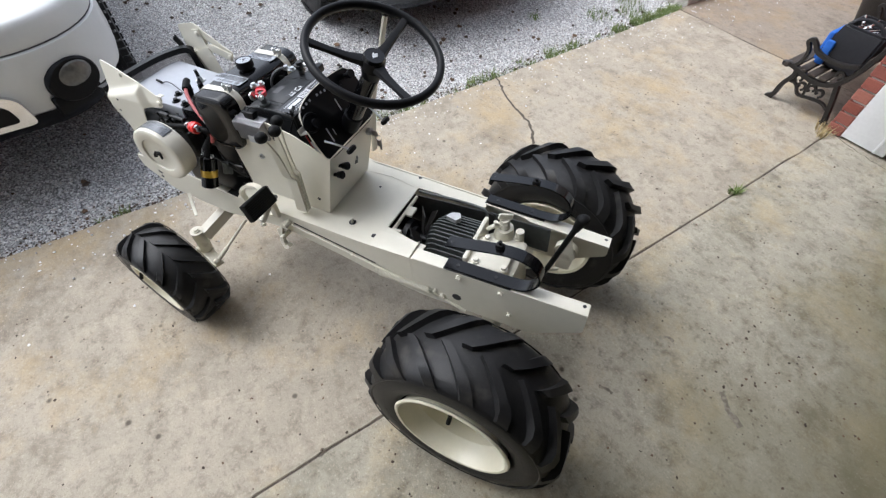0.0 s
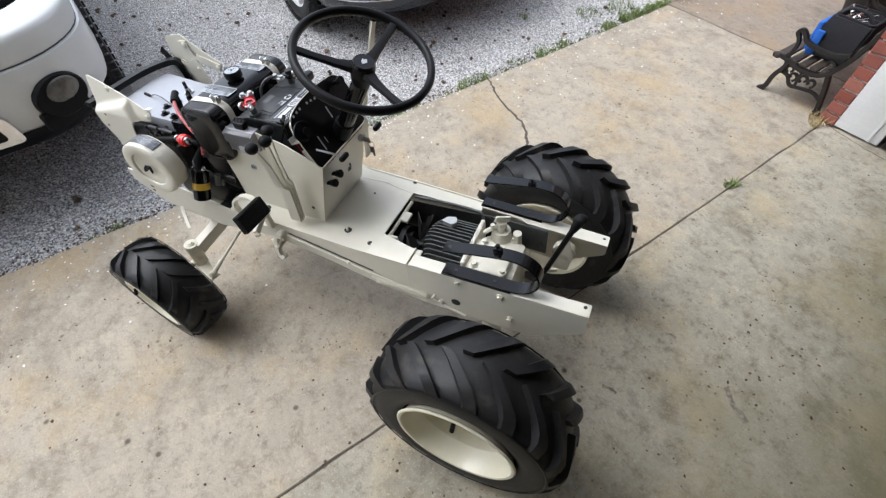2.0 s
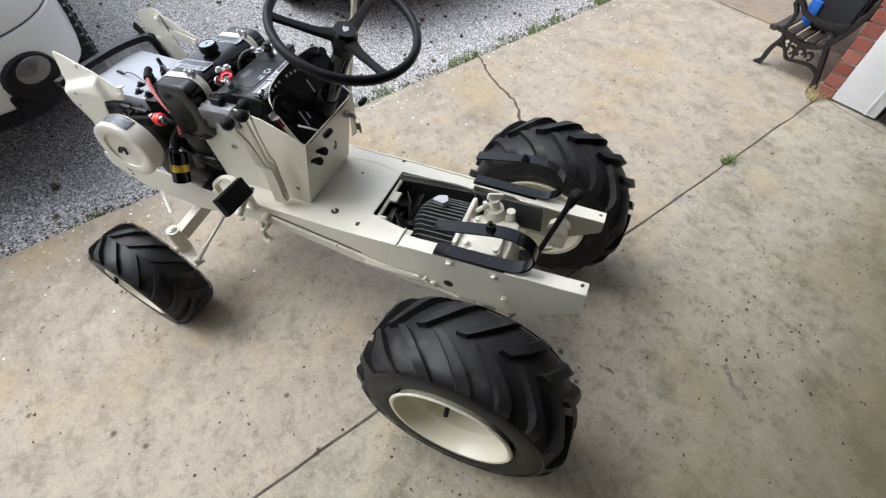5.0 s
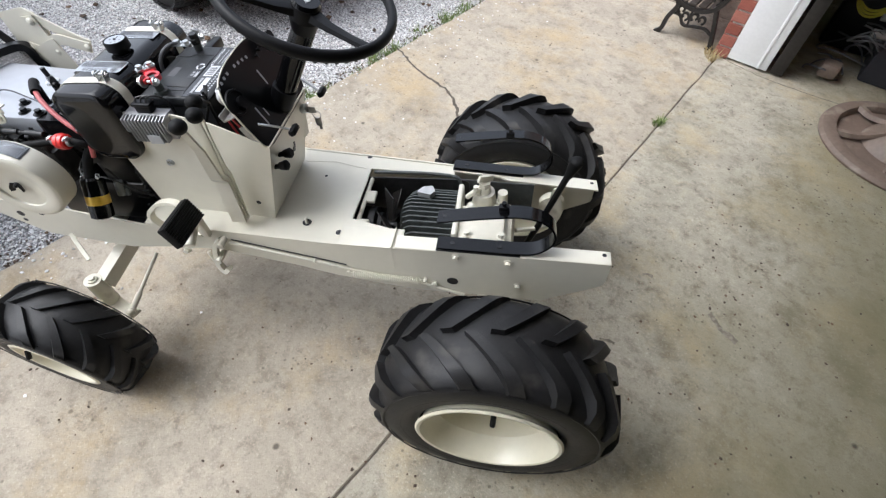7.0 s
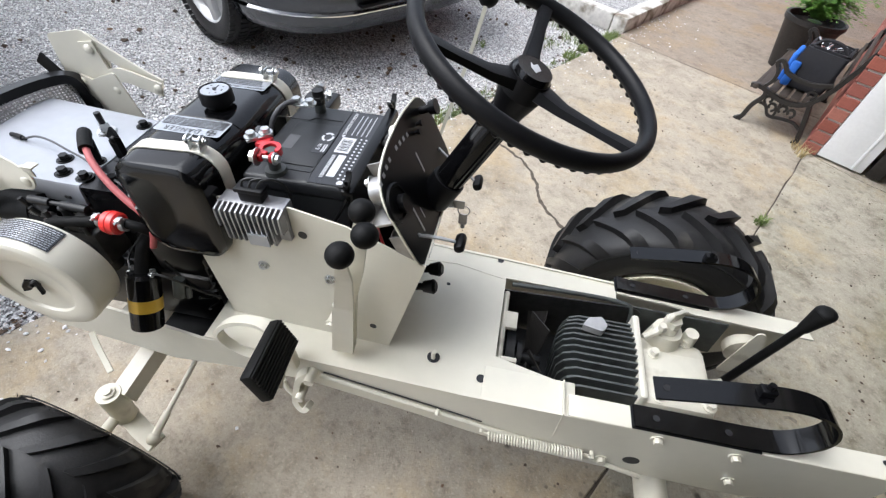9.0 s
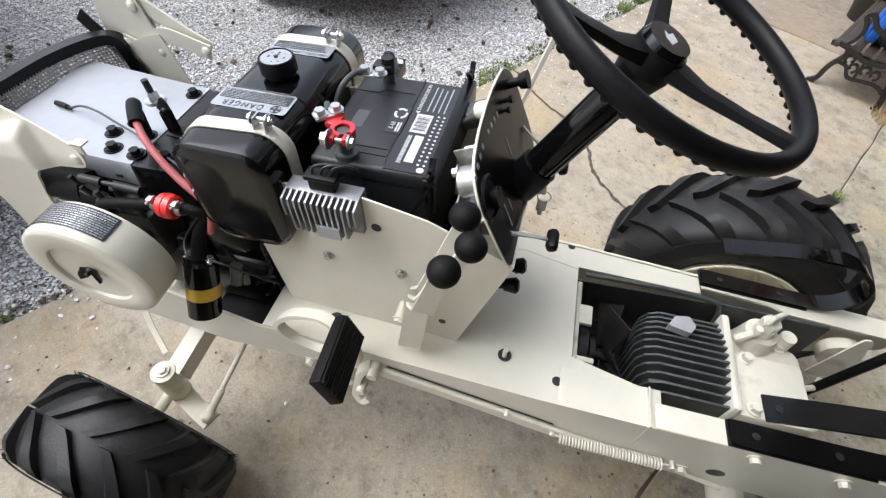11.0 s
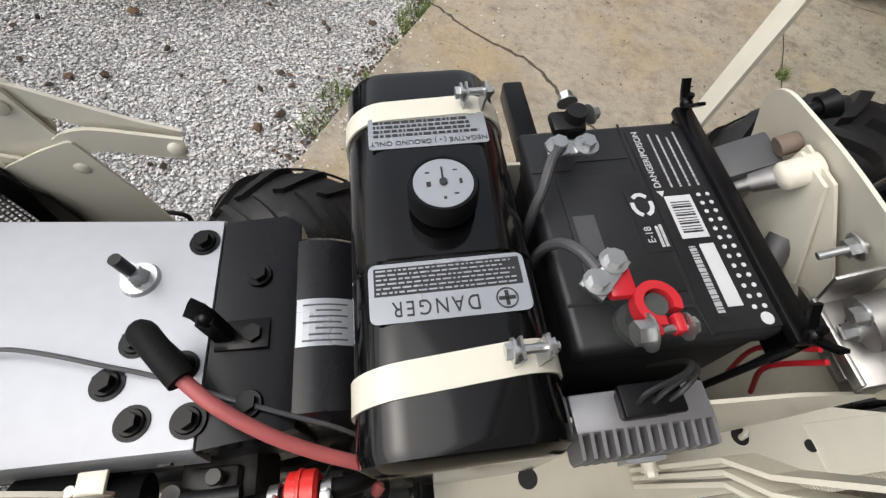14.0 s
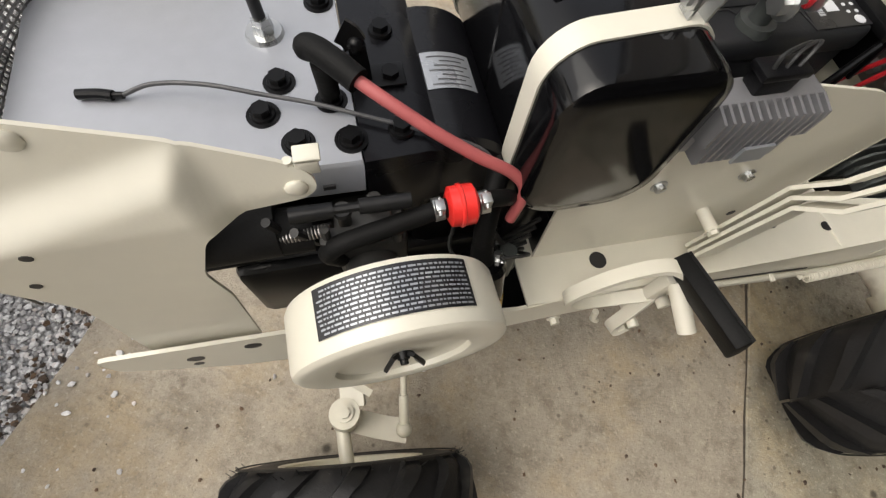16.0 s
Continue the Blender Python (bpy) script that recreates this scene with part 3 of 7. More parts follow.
stones("leaf_litter", 300, lambda r, n: np.stack([EDGE - 0.1 - r.uniform(0, 3.0, n), r.uniform(-1.5, 4, n)], 1), "brown seed pods and leaves lying on gravel", DEBRIS, (0.008, 0.02), -0.024, 8)


def blades(name, spots, label, mat=GRASS, tall=0.05, thick=0.0022, seed=4):
    """Tufts of bent blades as one mesh. Spots: x, y, radius, count in house axes."""
    rng = random.Random(seed)
    verts, faces = [], []
    for sx, sy, rad, count, z in spots:
        for _ in range(count):
            a, r = rng.uniform(0, 6.283), rad * math.sqrt(rng.random())
            x, y = sx + r * math.cos(a), sy + r * math.sin(a)
            h, d, b = tall * rng.uniform(0.4, 1.2), rng.uniform(0, 6.283), rng.uniform(0.3, 1.1)
            w = thick * rng.uniform(0.7, 1.4)
            ox, oy = -math.sin(d) * w, math.cos(d) * w
            n = len(verts)
            for k, (t, ww) in enumerate(((0, 1), (0.5, 0.8), (1, 0.1))):
                px, py, pz = x + math.cos(d) * h * b * t * t, y + math.sin(d) * h * b * t * t, z + h * t * (1 - 0.25 * b * t)
                verts += [(px - ox * ww, py - oy * ww, pz), (px + ox * ww, py + oy * ww, pz)]
            faces += [(n, n + 1, n + 3, n + 2), (n + 2, n + 3, n + 5, n + 4)]
    me = bpy.data.meshes.new(name)
    me.from_pydata(verts, [], faces)
    me.materials.append(mat)
    ob = new(name, me)
    ob.matrix_basis = HOUSE
    return tagged(ob, label=label, category="grass", kind="stuff")


rng = random.Random(12)
spots = []
for k in range(46):
    y = rng.uniform(-1.2, 2.95)
    spots.append((EDGE - abs(rng.gauss(0.02, 0.025)), y, rng.uniform(0.01, 0.04), rng.randint(5, 26), -0.03))
for y, n in ((0.30, 60), (0.45, 60), (1.0, 70), (1.12, 50), (1.65, 110), (1.85, 90), (2.3, 160), (2.5, 200), (2.65, 220), (2.8, 260), (2.92, 260)):
    spots.append((EDGE - 0.05, y, 0.06, n, -0.03))
for x, y, r, n in ((-1.75, 2.35, 0.1, 90), (-1.85, 2.75, 0.12, 120), (-2.2, 2.9, 0.15, 100), (-1.65, 2.6, 0.12, 140), (-2.0, 1.9, 0.05, 40)):
    spots.append((x, y, r, n, -0.03))
blades("edge_grass", spots, "short green grass tufts along the concrete edge")
WX, WY = -0.012, 1.46
blades("joint_weed", [(WX, WY + 0.02, 0.022, 34, -0.005), (WX + 0.01, WY + 0.05, 0.02, 22, -0.005)], "small green weed growing from the slab joint", tall=0.042, thick=0.0032, seed=5)
blades("straw_tuft", [(-0.03, 2.38, 0.055, 70, 0.0), (-0.02, 2.30, 0.03, 30, 0.0)], "dry straw-coloured grass at the foot of the jamb", STRAW, 0.065, 0.0022, 6)


# ---------------------------------------------------------------- the garden tractor (its own axes: front towards -x, left side towards -y)
SLOPE = -5.1
TR = pose(0, 0, 0, 0, SLOPE, 0)
tractor = thing("garden_tractor", "stripped cream-painted garden tractor chassis with exposed engine and ribbed tyres", "tractor", TR)
T_INV = TR.inverted()
TOP, PAN = 0.584, 0.575
LEFT = -0.152


def right_at(x):
    """The outer face of the right frame rail."""
    return 0.198 - 0.018 * (x + 0.37) if x > -0.55 else 0.201


def sag(x, y):
    """How far the frame's top hangs below its drawing: it falls towards the rear, the right rail more than the left."""
    left = 0.010 + 0.058 * (min(x, -0.40) + 0.40) if x < -0.40 else 0.010
    right = (0.013 + 0.075 * max(0.0, x + 0.38)) * max(0.0, min(1.0, (y + 0.12) / 0.31)) if x > -0.6 else 0.0
    return left + right


def settle(ob):
    """Bends a piece of the frame down by its sag."""
    for o in (ob, *ob.children):
        bm = bmesh.new()
        bm.from_mesh(o.data)
        if max(v.co.x for v in bm.verts) - min(v.co.x for v in bm.verts) > 0.06:
            for k in range(28):
                bmesh.ops.bisect_plane(bm, geom=bm.verts[:] + bm.edges[:] + bm.faces[:], plane_co=(-0.84 + 0.04 * k, 0, 0), plane_no=(1, 0, 0))
        bm.to_mesh(o.data)
        bm.free()
        for v in o.data.vertices:
            v.co.z -= sag(max(v.co.x, -0.84), v.co.y)
            v.co.x += 0.010 * max(0.0, min(1.0, (v.co.x + 0.3) / 0.3))
    return ob


def wheel_pair(name, radius, width, rim_r, lugs, lug_w, lug_h, places, label, dish, rim_half):
    """A wheel: painted rim with a drop centre, and a ribbed tyre with chevron bars. Axis along y, outer side towards -y."""
    half = width / 2
    made = None
    for m in places:
        if made is None:
            bm = BM()
            b = rim_r
            lathe(bm, [(-rim_half * 0.86, b + 0.012), (-rim_half * 0.89, b + 0.007), (-rim_half * 0.88, b), (-rim_half * 0.80, b - 0.004), (-rim_half * 0.62, b - 0.010), (-rim_half * 0.45, b - 0.030),
                       (rim_half * 0.30, b - 0.032), (rim_half * 0.6, b - 0.010), (rim_half * 0.85, b), (rim_half * 0.87, b + 0.010), (rim_half * 0.84, b + 0.011), (rim_half * 0.80, b + 0.002),
                       (rim_half * 0.55, b - 0.006), (rim_half * 0.28, b - 0.027), (-rim_half * 0.42, b - 0.026), (-rim_half * 0.60, b - 0.005), (-rim_half * 0.8, b + 0.002)], 64, close=True)
            d = dish
            lathe(bm, [(d, b - 0.029), (d - 0.004, b - 0.04), (d - 0.012, b * 0.62), (d - 0.03, b * 0.5), (d - 0.032, b * 0.28), (d - 0.036, 0.0),
                       (d - 0.030, 0.0), (d - 0.026, b * 0.28), (d - 0.022, b * 0.52), (d - 0.004, b * 0.64), (d + 0.004, b - 0.03)], 48)
            for k in range(5):
                a = 2 * math.pi * k / 5
                bolt(bm, (0.4 * b * math.cos(a), d - 0.034, 0.4 * b * math.sin(a)), (0, -1, 0), 0.009, 0.008)
            made = part(name, bm, RIM_PAINT, tractor, label)
            bm = BM()
            R, c = radius, radius - lug_h
            prof = [(-half * 0.84, b + 0.004), (-half * 0.90, b + 0.010), (-half * 0.97, b + 0.03), (-half * 1.0, b + (c - b) * 0.5), (-half * 0.97, b + (c - b) * 0.74),
                    (-half * 0.88, c - 0.012), (-half * 0.72, c - 0.003), (-half * 0.4, c + 0.004), (0, c + 0.006)]
            prof = prof + [(-y, r) for y, r in prof[-2::-1]]
            lathe(bm, prof, 72)
            for rib in (0.25, 0.62):
                for sgn in (-1, 1):
                    rr = b + 0.02 + (c - b) * rib
                    yy = sgn * half * (0.945 + 0.05 * (1 - abs(rib - 0.45) * 2))
                    part("sidewall_rib", lathe(BM(), [(yy, rr - 0.004), (yy + sgn * 0.0022, rr), (yy, rr + 0.004)], 72), TYRE, made)

            def surf(y):
                t = abs(y) / half
                return c + 0.006 - 0.004 * min(1, t / 0.5) - max(0, t - 0.6) ** 2 * 0.17 * (radius / 0.297)

            for k in range(lugs):
                for sgn in (-1, 1):
                    a0 = 2 * math.pi * (k + (0.5 if sgn > 0 else 0)) / lugs
                    sweep_a = 0.62 * half / radius * 1.55
                    rows = []
                    n = 7
                    bl = BM()
                    for j in range(n + 1):
                        t = j / n
                        y = sgn * half * (0.03 + 0.93 * t)
                        # bars run outwards and backwards, curving more along the tyre near the shoulder
                        a = a0 + sweep_a * (t ** 0.9)
                        w = lug_w * (0.85 + 0.35 * t) / radius / 2
                        base = surf(y) - 0.006
                        lift = lug_h * (1.0 if t < 0.75 else 1.0 - 1.5 * (t - 0.75))
                        top = surf(y) + lift
                        if j == n:
                            top -= 0.006
                        rows.append([bl.verts.new((r * math.cos(-a + s), y, r * math.sin(-a + s))) for r, s in
                                     ((base, -w * 1.25), (top, -w), (top, w), (base, w * 1.25))])
                    for p, q in zip(rows, rows[1:]):
                        for j in range(3):
                            bl.faces.new((p[j], p[j + 1], q[j + 1], q[j]))
                    bl.faces.new(rows[0]), bl.faces.new(rows[-1])
                    part("tread_bar", bl, TYRE, made)
            part("tyre", bm, TYRE, made, "black rubber tyre with deep chevron bars")
            bm = BM()
            if radius < 0.25:
                hb, rh = BM(), random.Random(17)
                for k in range(110):
                    a, y = rh.uniform(0, 6.283), rh.choice((-1, 1)) * half * rh.uniform(0.82, 0.97)
                    r0 = surf(y) + rh.uniform(0.0, 0.006)
                    d = Vector((math.cos(a), rh.uniform(-0.5, 0.5) + (0.6 if y > 0 else -0.6), math.sin(a))).normalized()
                    p0 = Vector((r0 * math.cos(a), y, r0 * math.sin(a)))
                    cyl(hb, p0, p0 + d * rh.uniform(0.006, 0.014), 0.0007, 0.0004, seg=4, caps=False)
                tagged(part("moulding_hairs", hb, TYRE, made), kind="stuff")
            bm = BM()
            va = math.radians(92)
            p = Vector(((b - 0.004) * math.cos(va), -rim_half * 0.88, (b - 0.004) * math.sin(va)))
            cyl(bm, p, p + Vector((-0.02 * math.cos(va), -0.012, -0.02 * math.sin(va))), 0.006, seg=10)
            part("valve_stem", bm, RUBBER, made)
            made.matrix_basis = T_INV @ m
        else:
            w2 = made.copy()
            scene.collection.objects.link(w2)
            w2.matrix_basis = T_INV @ m
            for ch in made.children:
                c2 = ch.copy()
                scene.collection.objects.link(c2)
                c2.parent = w2


wheel_pair("rear_wheel", 0.2925, 0.230, 0.161, 17, 0.030, 0.020,
           [pose(0.007, -0.364, 0.295, -2.0, 0, -1.6), pose(0.034, 0.424, 0.287, 0, 0, 174.5) @ Matrix.Diagonal((-1, 1, 1, 1))], "deep-dished ivory steel wheel", 0.02, 0.135)
wheel_pair("front_wheel", 0.196, 0.165, 0.106, 15, 0.022, 0.013,
           [pose(-1.165, -0.355, 0.186, 3, 0, -7.7), pose(-1.125, 0.424, 0.192, 4, 0, 176) @ Matrix.Diagonal((-1, 1, 1, 1))], "small ivory steel wheel", 0.01, 0.0915)

# frame rails and pan
bm = BM()
side = [(-1.352, 0.600), (-1.352, 0.545), (-1.24, 0.462), (-0.98, 0.462), (-0.70, 0.500), (-0.50, 0.470), (-0.36, 0.44), (-0.20, 0.415), (0.12, 0.412), (0.262, 0.505), (0.262, TOP),
        (-0.83, PAN), (-0.865, 0.566), (-1.10, 0.570), (-1.20, 0.582)]
plate(bm, rounded(side, 0.012, 2), "y", LEFT, 0.005)
for v in bm.verts:
    v.co.y += 0.024 * max(0.0, min(1.0, (-0.95 - v.co.x) / 0.15))
settle(part("left_frame_rail", bm, CREAM, tractor))
bm = BM()
plate(bm, rounded(side, 0.012, 2), "y", 0, 0.005)
for v in bm.verts:
    v.co.y += right_at(v.co.x) - 0.005
settle(part("right_frame_rail", bm, CREAM, tractor))
for nm, y0, y1 in (("left_rail_flange", -0.1485, -0.112), ("right_rail_flange", None, None)):
    bm = BM()
    if y0 is not None:
        box(bm, (-0.228, LEFT - 0.0005, TOP - 0.004), (0.2625, y1, TOP + 0.001), 0.003)
        box(bm, (-0.37, LEFT + 0.001, TOP - 0.012), (-0.215, -0.086, TOP - 0.006), 0.002)
    else:
        plate(bm, [(-0.126, right_at(-0.126) + 0.0005), (0.262, right_at(0.262) + 0.0005), (0.262, right_at(0.262) - 0.048), (0.02, right_at(0.02) - 0.052), (0.0, right_at(0) - 0.04), (-0.126, right_at(-0.126) - 0.04)], "z", TOP - 0.004, 0.005)
    settle(part(nm, bm, CREAM, tractor))
bm = BM()
pan = [(-0.865, LEFT + 0.001), (-0.24, LEFT + 0.001), (-0.24, -0.088), (-0.354, -0.062), (-0.354, 0.138), (-0.235, 0.142), (-0.126, 0.146), (-0.126, right_at(-0.13) + 0.0003), (-0.5, right_at(-0.5) + 0.0003), (-0.865, 0.194)]
plate(bm, pan, "z", PAN - 0.004, 0.005)
settle(part("floor_pan", bm, CREAM, tractor))


def p_(name, bm, mat, label="", parent=None):
    return part(name, bm, mat, tractor if parent is None else parent, label)


def words(body, size, m, mat, parent, name="lettering", thick=0.0002, squeeze=1.0, spread=1.0):
    """Flat lettering in the built-in font, turned into a mesh."""
    cu = bpy.data.curves.new(name, "FONT")
    cu.body, cu.size, cu.extrude = body, size, thick
    cu.space_character = spread
    cu.align_x, cu.align_y = "CENTER", "CENTER"
    tmp = new(name, cu)
    bpy.context.view_layer.update()
    me = bpy.data.meshes.new_from_object(tmp.evaluated_get(bpy.context.evaluated_depsgraph_get()))
    bpy.data.objects.remove(tmp)
    bpy.data.curves.remove(cu)
    me.materials.clear()
    me.materials.append(mat)
    ob = new(name, me)
    ob.parent = parent
    ob.matrix_basis = m @ Matrix.Diagonal((squeeze, 1, 1, 1))
    return ob


def bars(bm, x0, x1, y0, y1, z, rows, seed=1, along="x", fill=0.55, thick=0.0003):
    """Rows of small plain bars standing for print too small to read."""
    r = random.Random(seed)
    for k in range(rows):
        a = y0 + (y1 - y0) * (k + 0.5 - fill / 2) / rows
        b = a + (y1 - y0) / rows * fill
        x = x0
        end = x1 - (x1 - x0) * r.uniform(0, 0.12)
        while x < end:
            w = min((x1 - x0) * r.uniform(0.015, 0.07), end - x)
            if along == "x":
                box(bm, (x, a, z), (x + w, b, z + thick))
            else:
                box(bm, (a, x, z), (b, x + w, z + thick))
            x += w + (x1 - x0) * 0.014
    return bm


# holes, bolts and seams of the frame
for x, y, r in ((-0.463, -0.091, 0.0115), (-0.374, -0.113, 0.008), (-0.752, -0.107, 0.012), (-0.371, 0.187, 0.007), (-0.470, 0.088, 0.004)):
    settle(p_("punched_hole", cyl(BM(), (x, y, PAN + 0.0011), (x, y, PAN + 0.0016), r, seg=20), PRINT_DARK))
for x, y in ((0.248, -0.126), (0.248, 0.170)):
    settle(p_("punched_hole", cyl(BM(), (x, y, TOP + 0.001), (x, y, TOP + 0.0016), 0.005, seg=14), PRINT_DARK))
for x, z, r, y in ((-0.096, 0.466, 0.014, LEFT), (-1.271, 0.542, 0.010, LEFT + 0.024), (-1.277, 0.517, 0.006, LEFT + 0.024), (-1.202, 0.552, 0.010, LEFT + 0.024)):
    settle(p_("punched_hole", cyl(BM(), (x, y - 0.0006, z), (x, y + 0.001, z), r, seg=18), PRINT_DARK))
for x, z in ((-0.086, 0.566), (0.033, 0.560), (-0.142, 0.450), (0.062, 0.470), (-0.80, 0.478)):
    settle(p_("bolt", bolt(BM(), (x, LEFT, z), (0, -1, 0), 0.007, 0.008), CREAM))
settle(p_("clip_pin", sweep(BM(), [(-0.463, -0.093, PAN), (-0.4635, -0.091, PAN + 0.014), (-0.460, -0.086, PAN + 0.016)], circle(0.004, 8)), CREAM))
bm = BM()
sweep(bm, [(-0.552, 0.14, PAN + 0.002), (-0.46, 0.150, PAN + 0.002), (-0.354, 0.132, PAN + 0.002)], rect(0.0012, 0.0006))
settle(p_("pan_seam", bm, CREAM_DIRTY))
bm = BM()
box(bm, (-0.236, LEFT - 0.0008, TOP - 0.09), (-0.2335, -0.088, TOP + 0.0016))
settle(p_("rail_seam", bm, CREAM_DIRTY))

# dash tower: two side panels, sloping back, cross floor
bm = BM()
tower = [(-0.840, PAN), (-0.850, 0.752), (-0.82, 0.86), (-0.772, 0.876), (-0.672, 0.875), (-0.591, 0.856), (-0.478, 0.803), (-0.546, PAN)]
plate(bm, rounded(tower, 0.006, 2), "y", -0.089, 0.003)
p_("left_tower_panel", bm, CREAM)
bm = BM()
plate(bm, rounded(tower, 0.006, 2), "y", 0.134, 0.003)
p_("right_tower_panel", bm, CREAM)
bm = BM()
for s0, s1, x0, z0, x1, z1 in ((0, 0, -0.546, PAN, -0.478, 0.803),):
    v = [bm.verts.new(q) for q in ((x0, -0.0895, z0), (x0, 0.1375, z0), (x1, 0.1375, z1), (x1, -0.0895, z1))]
    w = [bm.verts.new((q.co.x - 0.003, q.co.y, q.co.z)) for q in v]
    for k in range(4):
        bm.faces.new((v[k], v[(k + 1) % 4], w[(k + 1) % 4], w[k]))
    bm.faces.new(v), bm.faces.new(w[::-1])
p_("rear_tower_panel", bm, CREAM)
bm = BM()
box(bm, (-0.845, -0.086, 0.66), (-0.56, 0.134, 0.69))
p_("battery_shelf", bm, BLACK_PAINT)
bm = BM()
box(bm, (-0.838, -0.085, PAN + 0.002), (-0.832, 0.133, 0.74))
p_("firewall", bm, BLACK_PAINT)
for x, z in ((-0.742, 0.743), (-0.632, 0.737)):
    p_("tower_bolt", bolt(BM(), (x, -0.089, z), (0, -1, 0), 0.006, 0.005), ZINC, "zinc hex bolt")
for x, z, r in ((-0.660, 0.826, 0.007), (-0.571, 0.628, 0.006)):
    p_("punched_hole", cyl(BM(), (x, -0.0895, z), (x, -0.088, z), r, seg=14), PRINT_DARK)
# pull knobs and key on the sloping back panel
back_n = Vector((0.957, 0, -0.289)).normalized()
for y, z in ((-0.068, 0.729), (-0.042, 0.743)):
    x = -0.546 + (z - PAN) * 0.298
    b0 = Vector((x, y, z))
    bm = BM()
    cyl(bm, b0, b0 + Vector((0.016, 0, 0.004)), 0.006, seg=12), cyl(bm, b0 + Vector((0.014, 0, 0.0035)), b0 + Vector((0.030, 0, 0.0075)), 0.009, 0.012, seg=16)
    cyl(bm, b0 + Vector((0.030, 0, 0.0075)), b0 + Vector((0.034, 0, 0.0085)), 0.012, 0.008, seg=16)
    p_("pull_knob", bm, BLACK_PLASTIC, "black plastic pull knob")
bm = BM()
cyl(bm, (-0.488, 0.108, 0.762), (-0.474, 0.108, 0.766), 0.011, seg=18)
lock = p_("ignition_lock", bm, ZINC, "round ignition lock with hanging keys")
bm = BM()
box(bm, (-0.474, 0.1065, 0.752), (-0.452, 0.1085, 0.770), 0.001)
sweep(bm, [(-0.453 + 0.011 * math.cos(a), 0.108, 0.748 + 0.011 * math.sin(a)) for a in np.linspace(0, 6.283, 14, endpoint=False)], circle(0.001, 6), closed=True, up=(0, 1, 0))
box(bm, (-0.462, 0.109, 0.714), (-0.446, 0.1105, 0.738), 0.002), box(bm, (-0.458, 0.1125, 0.700), (-0.450, 0.114, 0.720), 0.001)
part("keys", bm, STEEL, lock)
bm = BM()
plate(bm, [(0.047, 0.676), (0.062, 0.670), (0.062, 0.690), (0.055, 0.705), (0.050, 0.703), (0.055, 0.689), (0.047, 0.690)], "x", 0.0, 0.002)
for v in bm.verts:
    v.co.x += -0.546 + (v.co.z - PAN) * 0.2982 - 0.0005
p_("figure_mark", bm, PRINT_DARK)

# instrument plate: black faced, cream behind, leaning forward
DN = Matrix.Translation((-0.483, 0.022, 0.802)) @ Matrix(((0, -0.343, 0.917, 0), (1, 0, 0, 0), (0, 0.789, 0.399, 0), (0, 0, 0, 1)))   # x across, y up the plate, z out of it
outline = [(-0.115, -0.01), (0.118, -0.01), (0.142, 0.035), (0.140, 0.08), (0.138, 0.145), (0.115, 0.182), (0.03, 0.193), (-0.05, 0.188), (-0.096, 0.174), (-0.117, 0.142), (-0.119, 0.07)]
bm = BM()
plate(bm, rounded(outline, 0.03, 5), "z", -0.003, 0.003)
bmesh.ops.transform(bm, matrix=DN, verts=bm.verts)
dash = p_("instrument_panel", bm, CREAM, "cream steel instrument plate with black face")
bm = BM()
plate(bm, rounded([(x * 0.985, y * 0.985 + 0.0012) for x, y in outline], 0.03, 5), "z", 0.0004, 0.0008)
bmesh.ops.transform(bm, matrix=DN, verts=bm.verts)
part("black_face", bm, BLACK_PAINT, dash, "glossy black dash overlay")
bm = BM()
for k in range(9):
    if k == 4:
        continue
    a = -0.105 + k * 0.0155
    box(bm, (a, 0.158 + 0.010 * math.sin((k + 1) * 0.35), 0.0014), (a + 0.0065, 0.165 + 0.010 * math.sin((k + 1) * 0.35), 0.0018))
box(bm, (-0.062, 0.028, 0.0014), (-0.058, 0.078, 0.0018)), box(bm, (-0.043, 0.040, 0.0014), (-0.040, 0.062, 0.0018)), box(bm, (0.02, 0.085, 0.0014), (0.024, 0.125, 0.0018))
bmesh.ops.transform(bm, matrix=DN, verts=bm.verts)
tagged(part("fine_print", bm, PRINT_GREY, dash), kind="stuff")
bm = BM()
sweep(bm, [DN @ Vector((-0.092 + 0.027 * math.cos(a), 0.120 + 0.027 * math.sin(a), 0.003)) for a in np.linspace(0, 6.283, 28, endpoint=False)], circle(0.003, 6), closed=True, up=DN.to_3x3() @ Vector((0, 0, 1)))
cyl(bm, DN @ Vector((-0.092, 0.120, 0)), DN @ Vector((-0.092, 0.120, 0.003)), 0.0265, seg=28)
cyl(bm, DN @ Vector((-0.084, 0.111, 0)), DN @ Vector((-0.084, 0.111, 0.012)), 0.013, seg=20)
part("round_gauge", bm, BLACK_PLASTIC, dash, "round black dial")
bm = BM()
sweep(bm, [(-0.491, -0.076, 0.852), (-0.481, -0.070, 0.846), (-0.462, -0.056, 0.832), (-0.444, -0.044, 0.818)], rect(0.006, 0.0025))
part("throttle_lever", bm, ZINC, dash, "bright metal throttle lever")
bm = BM()
box(bm, (-0.018, -0.007, -0.008), (0.016, 0.008, 0.008), 0.006)
bmesh.ops.transform(bm, matrix=Matrix.Translation((-0.437, -0.040, 0.814)) @ DN.to_3x3().normalized().to_4x4(), verts=bm.verts)
part("throttle_grip", bm, BLACK_PLASTIC, dash)
bm = BM()
sweep(bm, [(-0.506, 0.127, 0.859), (-0.492, 0.129, 0.844), (-0.464, 0.131, 0.820), (-0.442, 0.130, 0.802)], rect(0.006, 0.0025))
part("choke_lever", bm, ZINC, dash)
bm = BM()
box(bm, (-0.014, -0.008, -0.008), (0.020, 0.008, 0.008), 0.006)
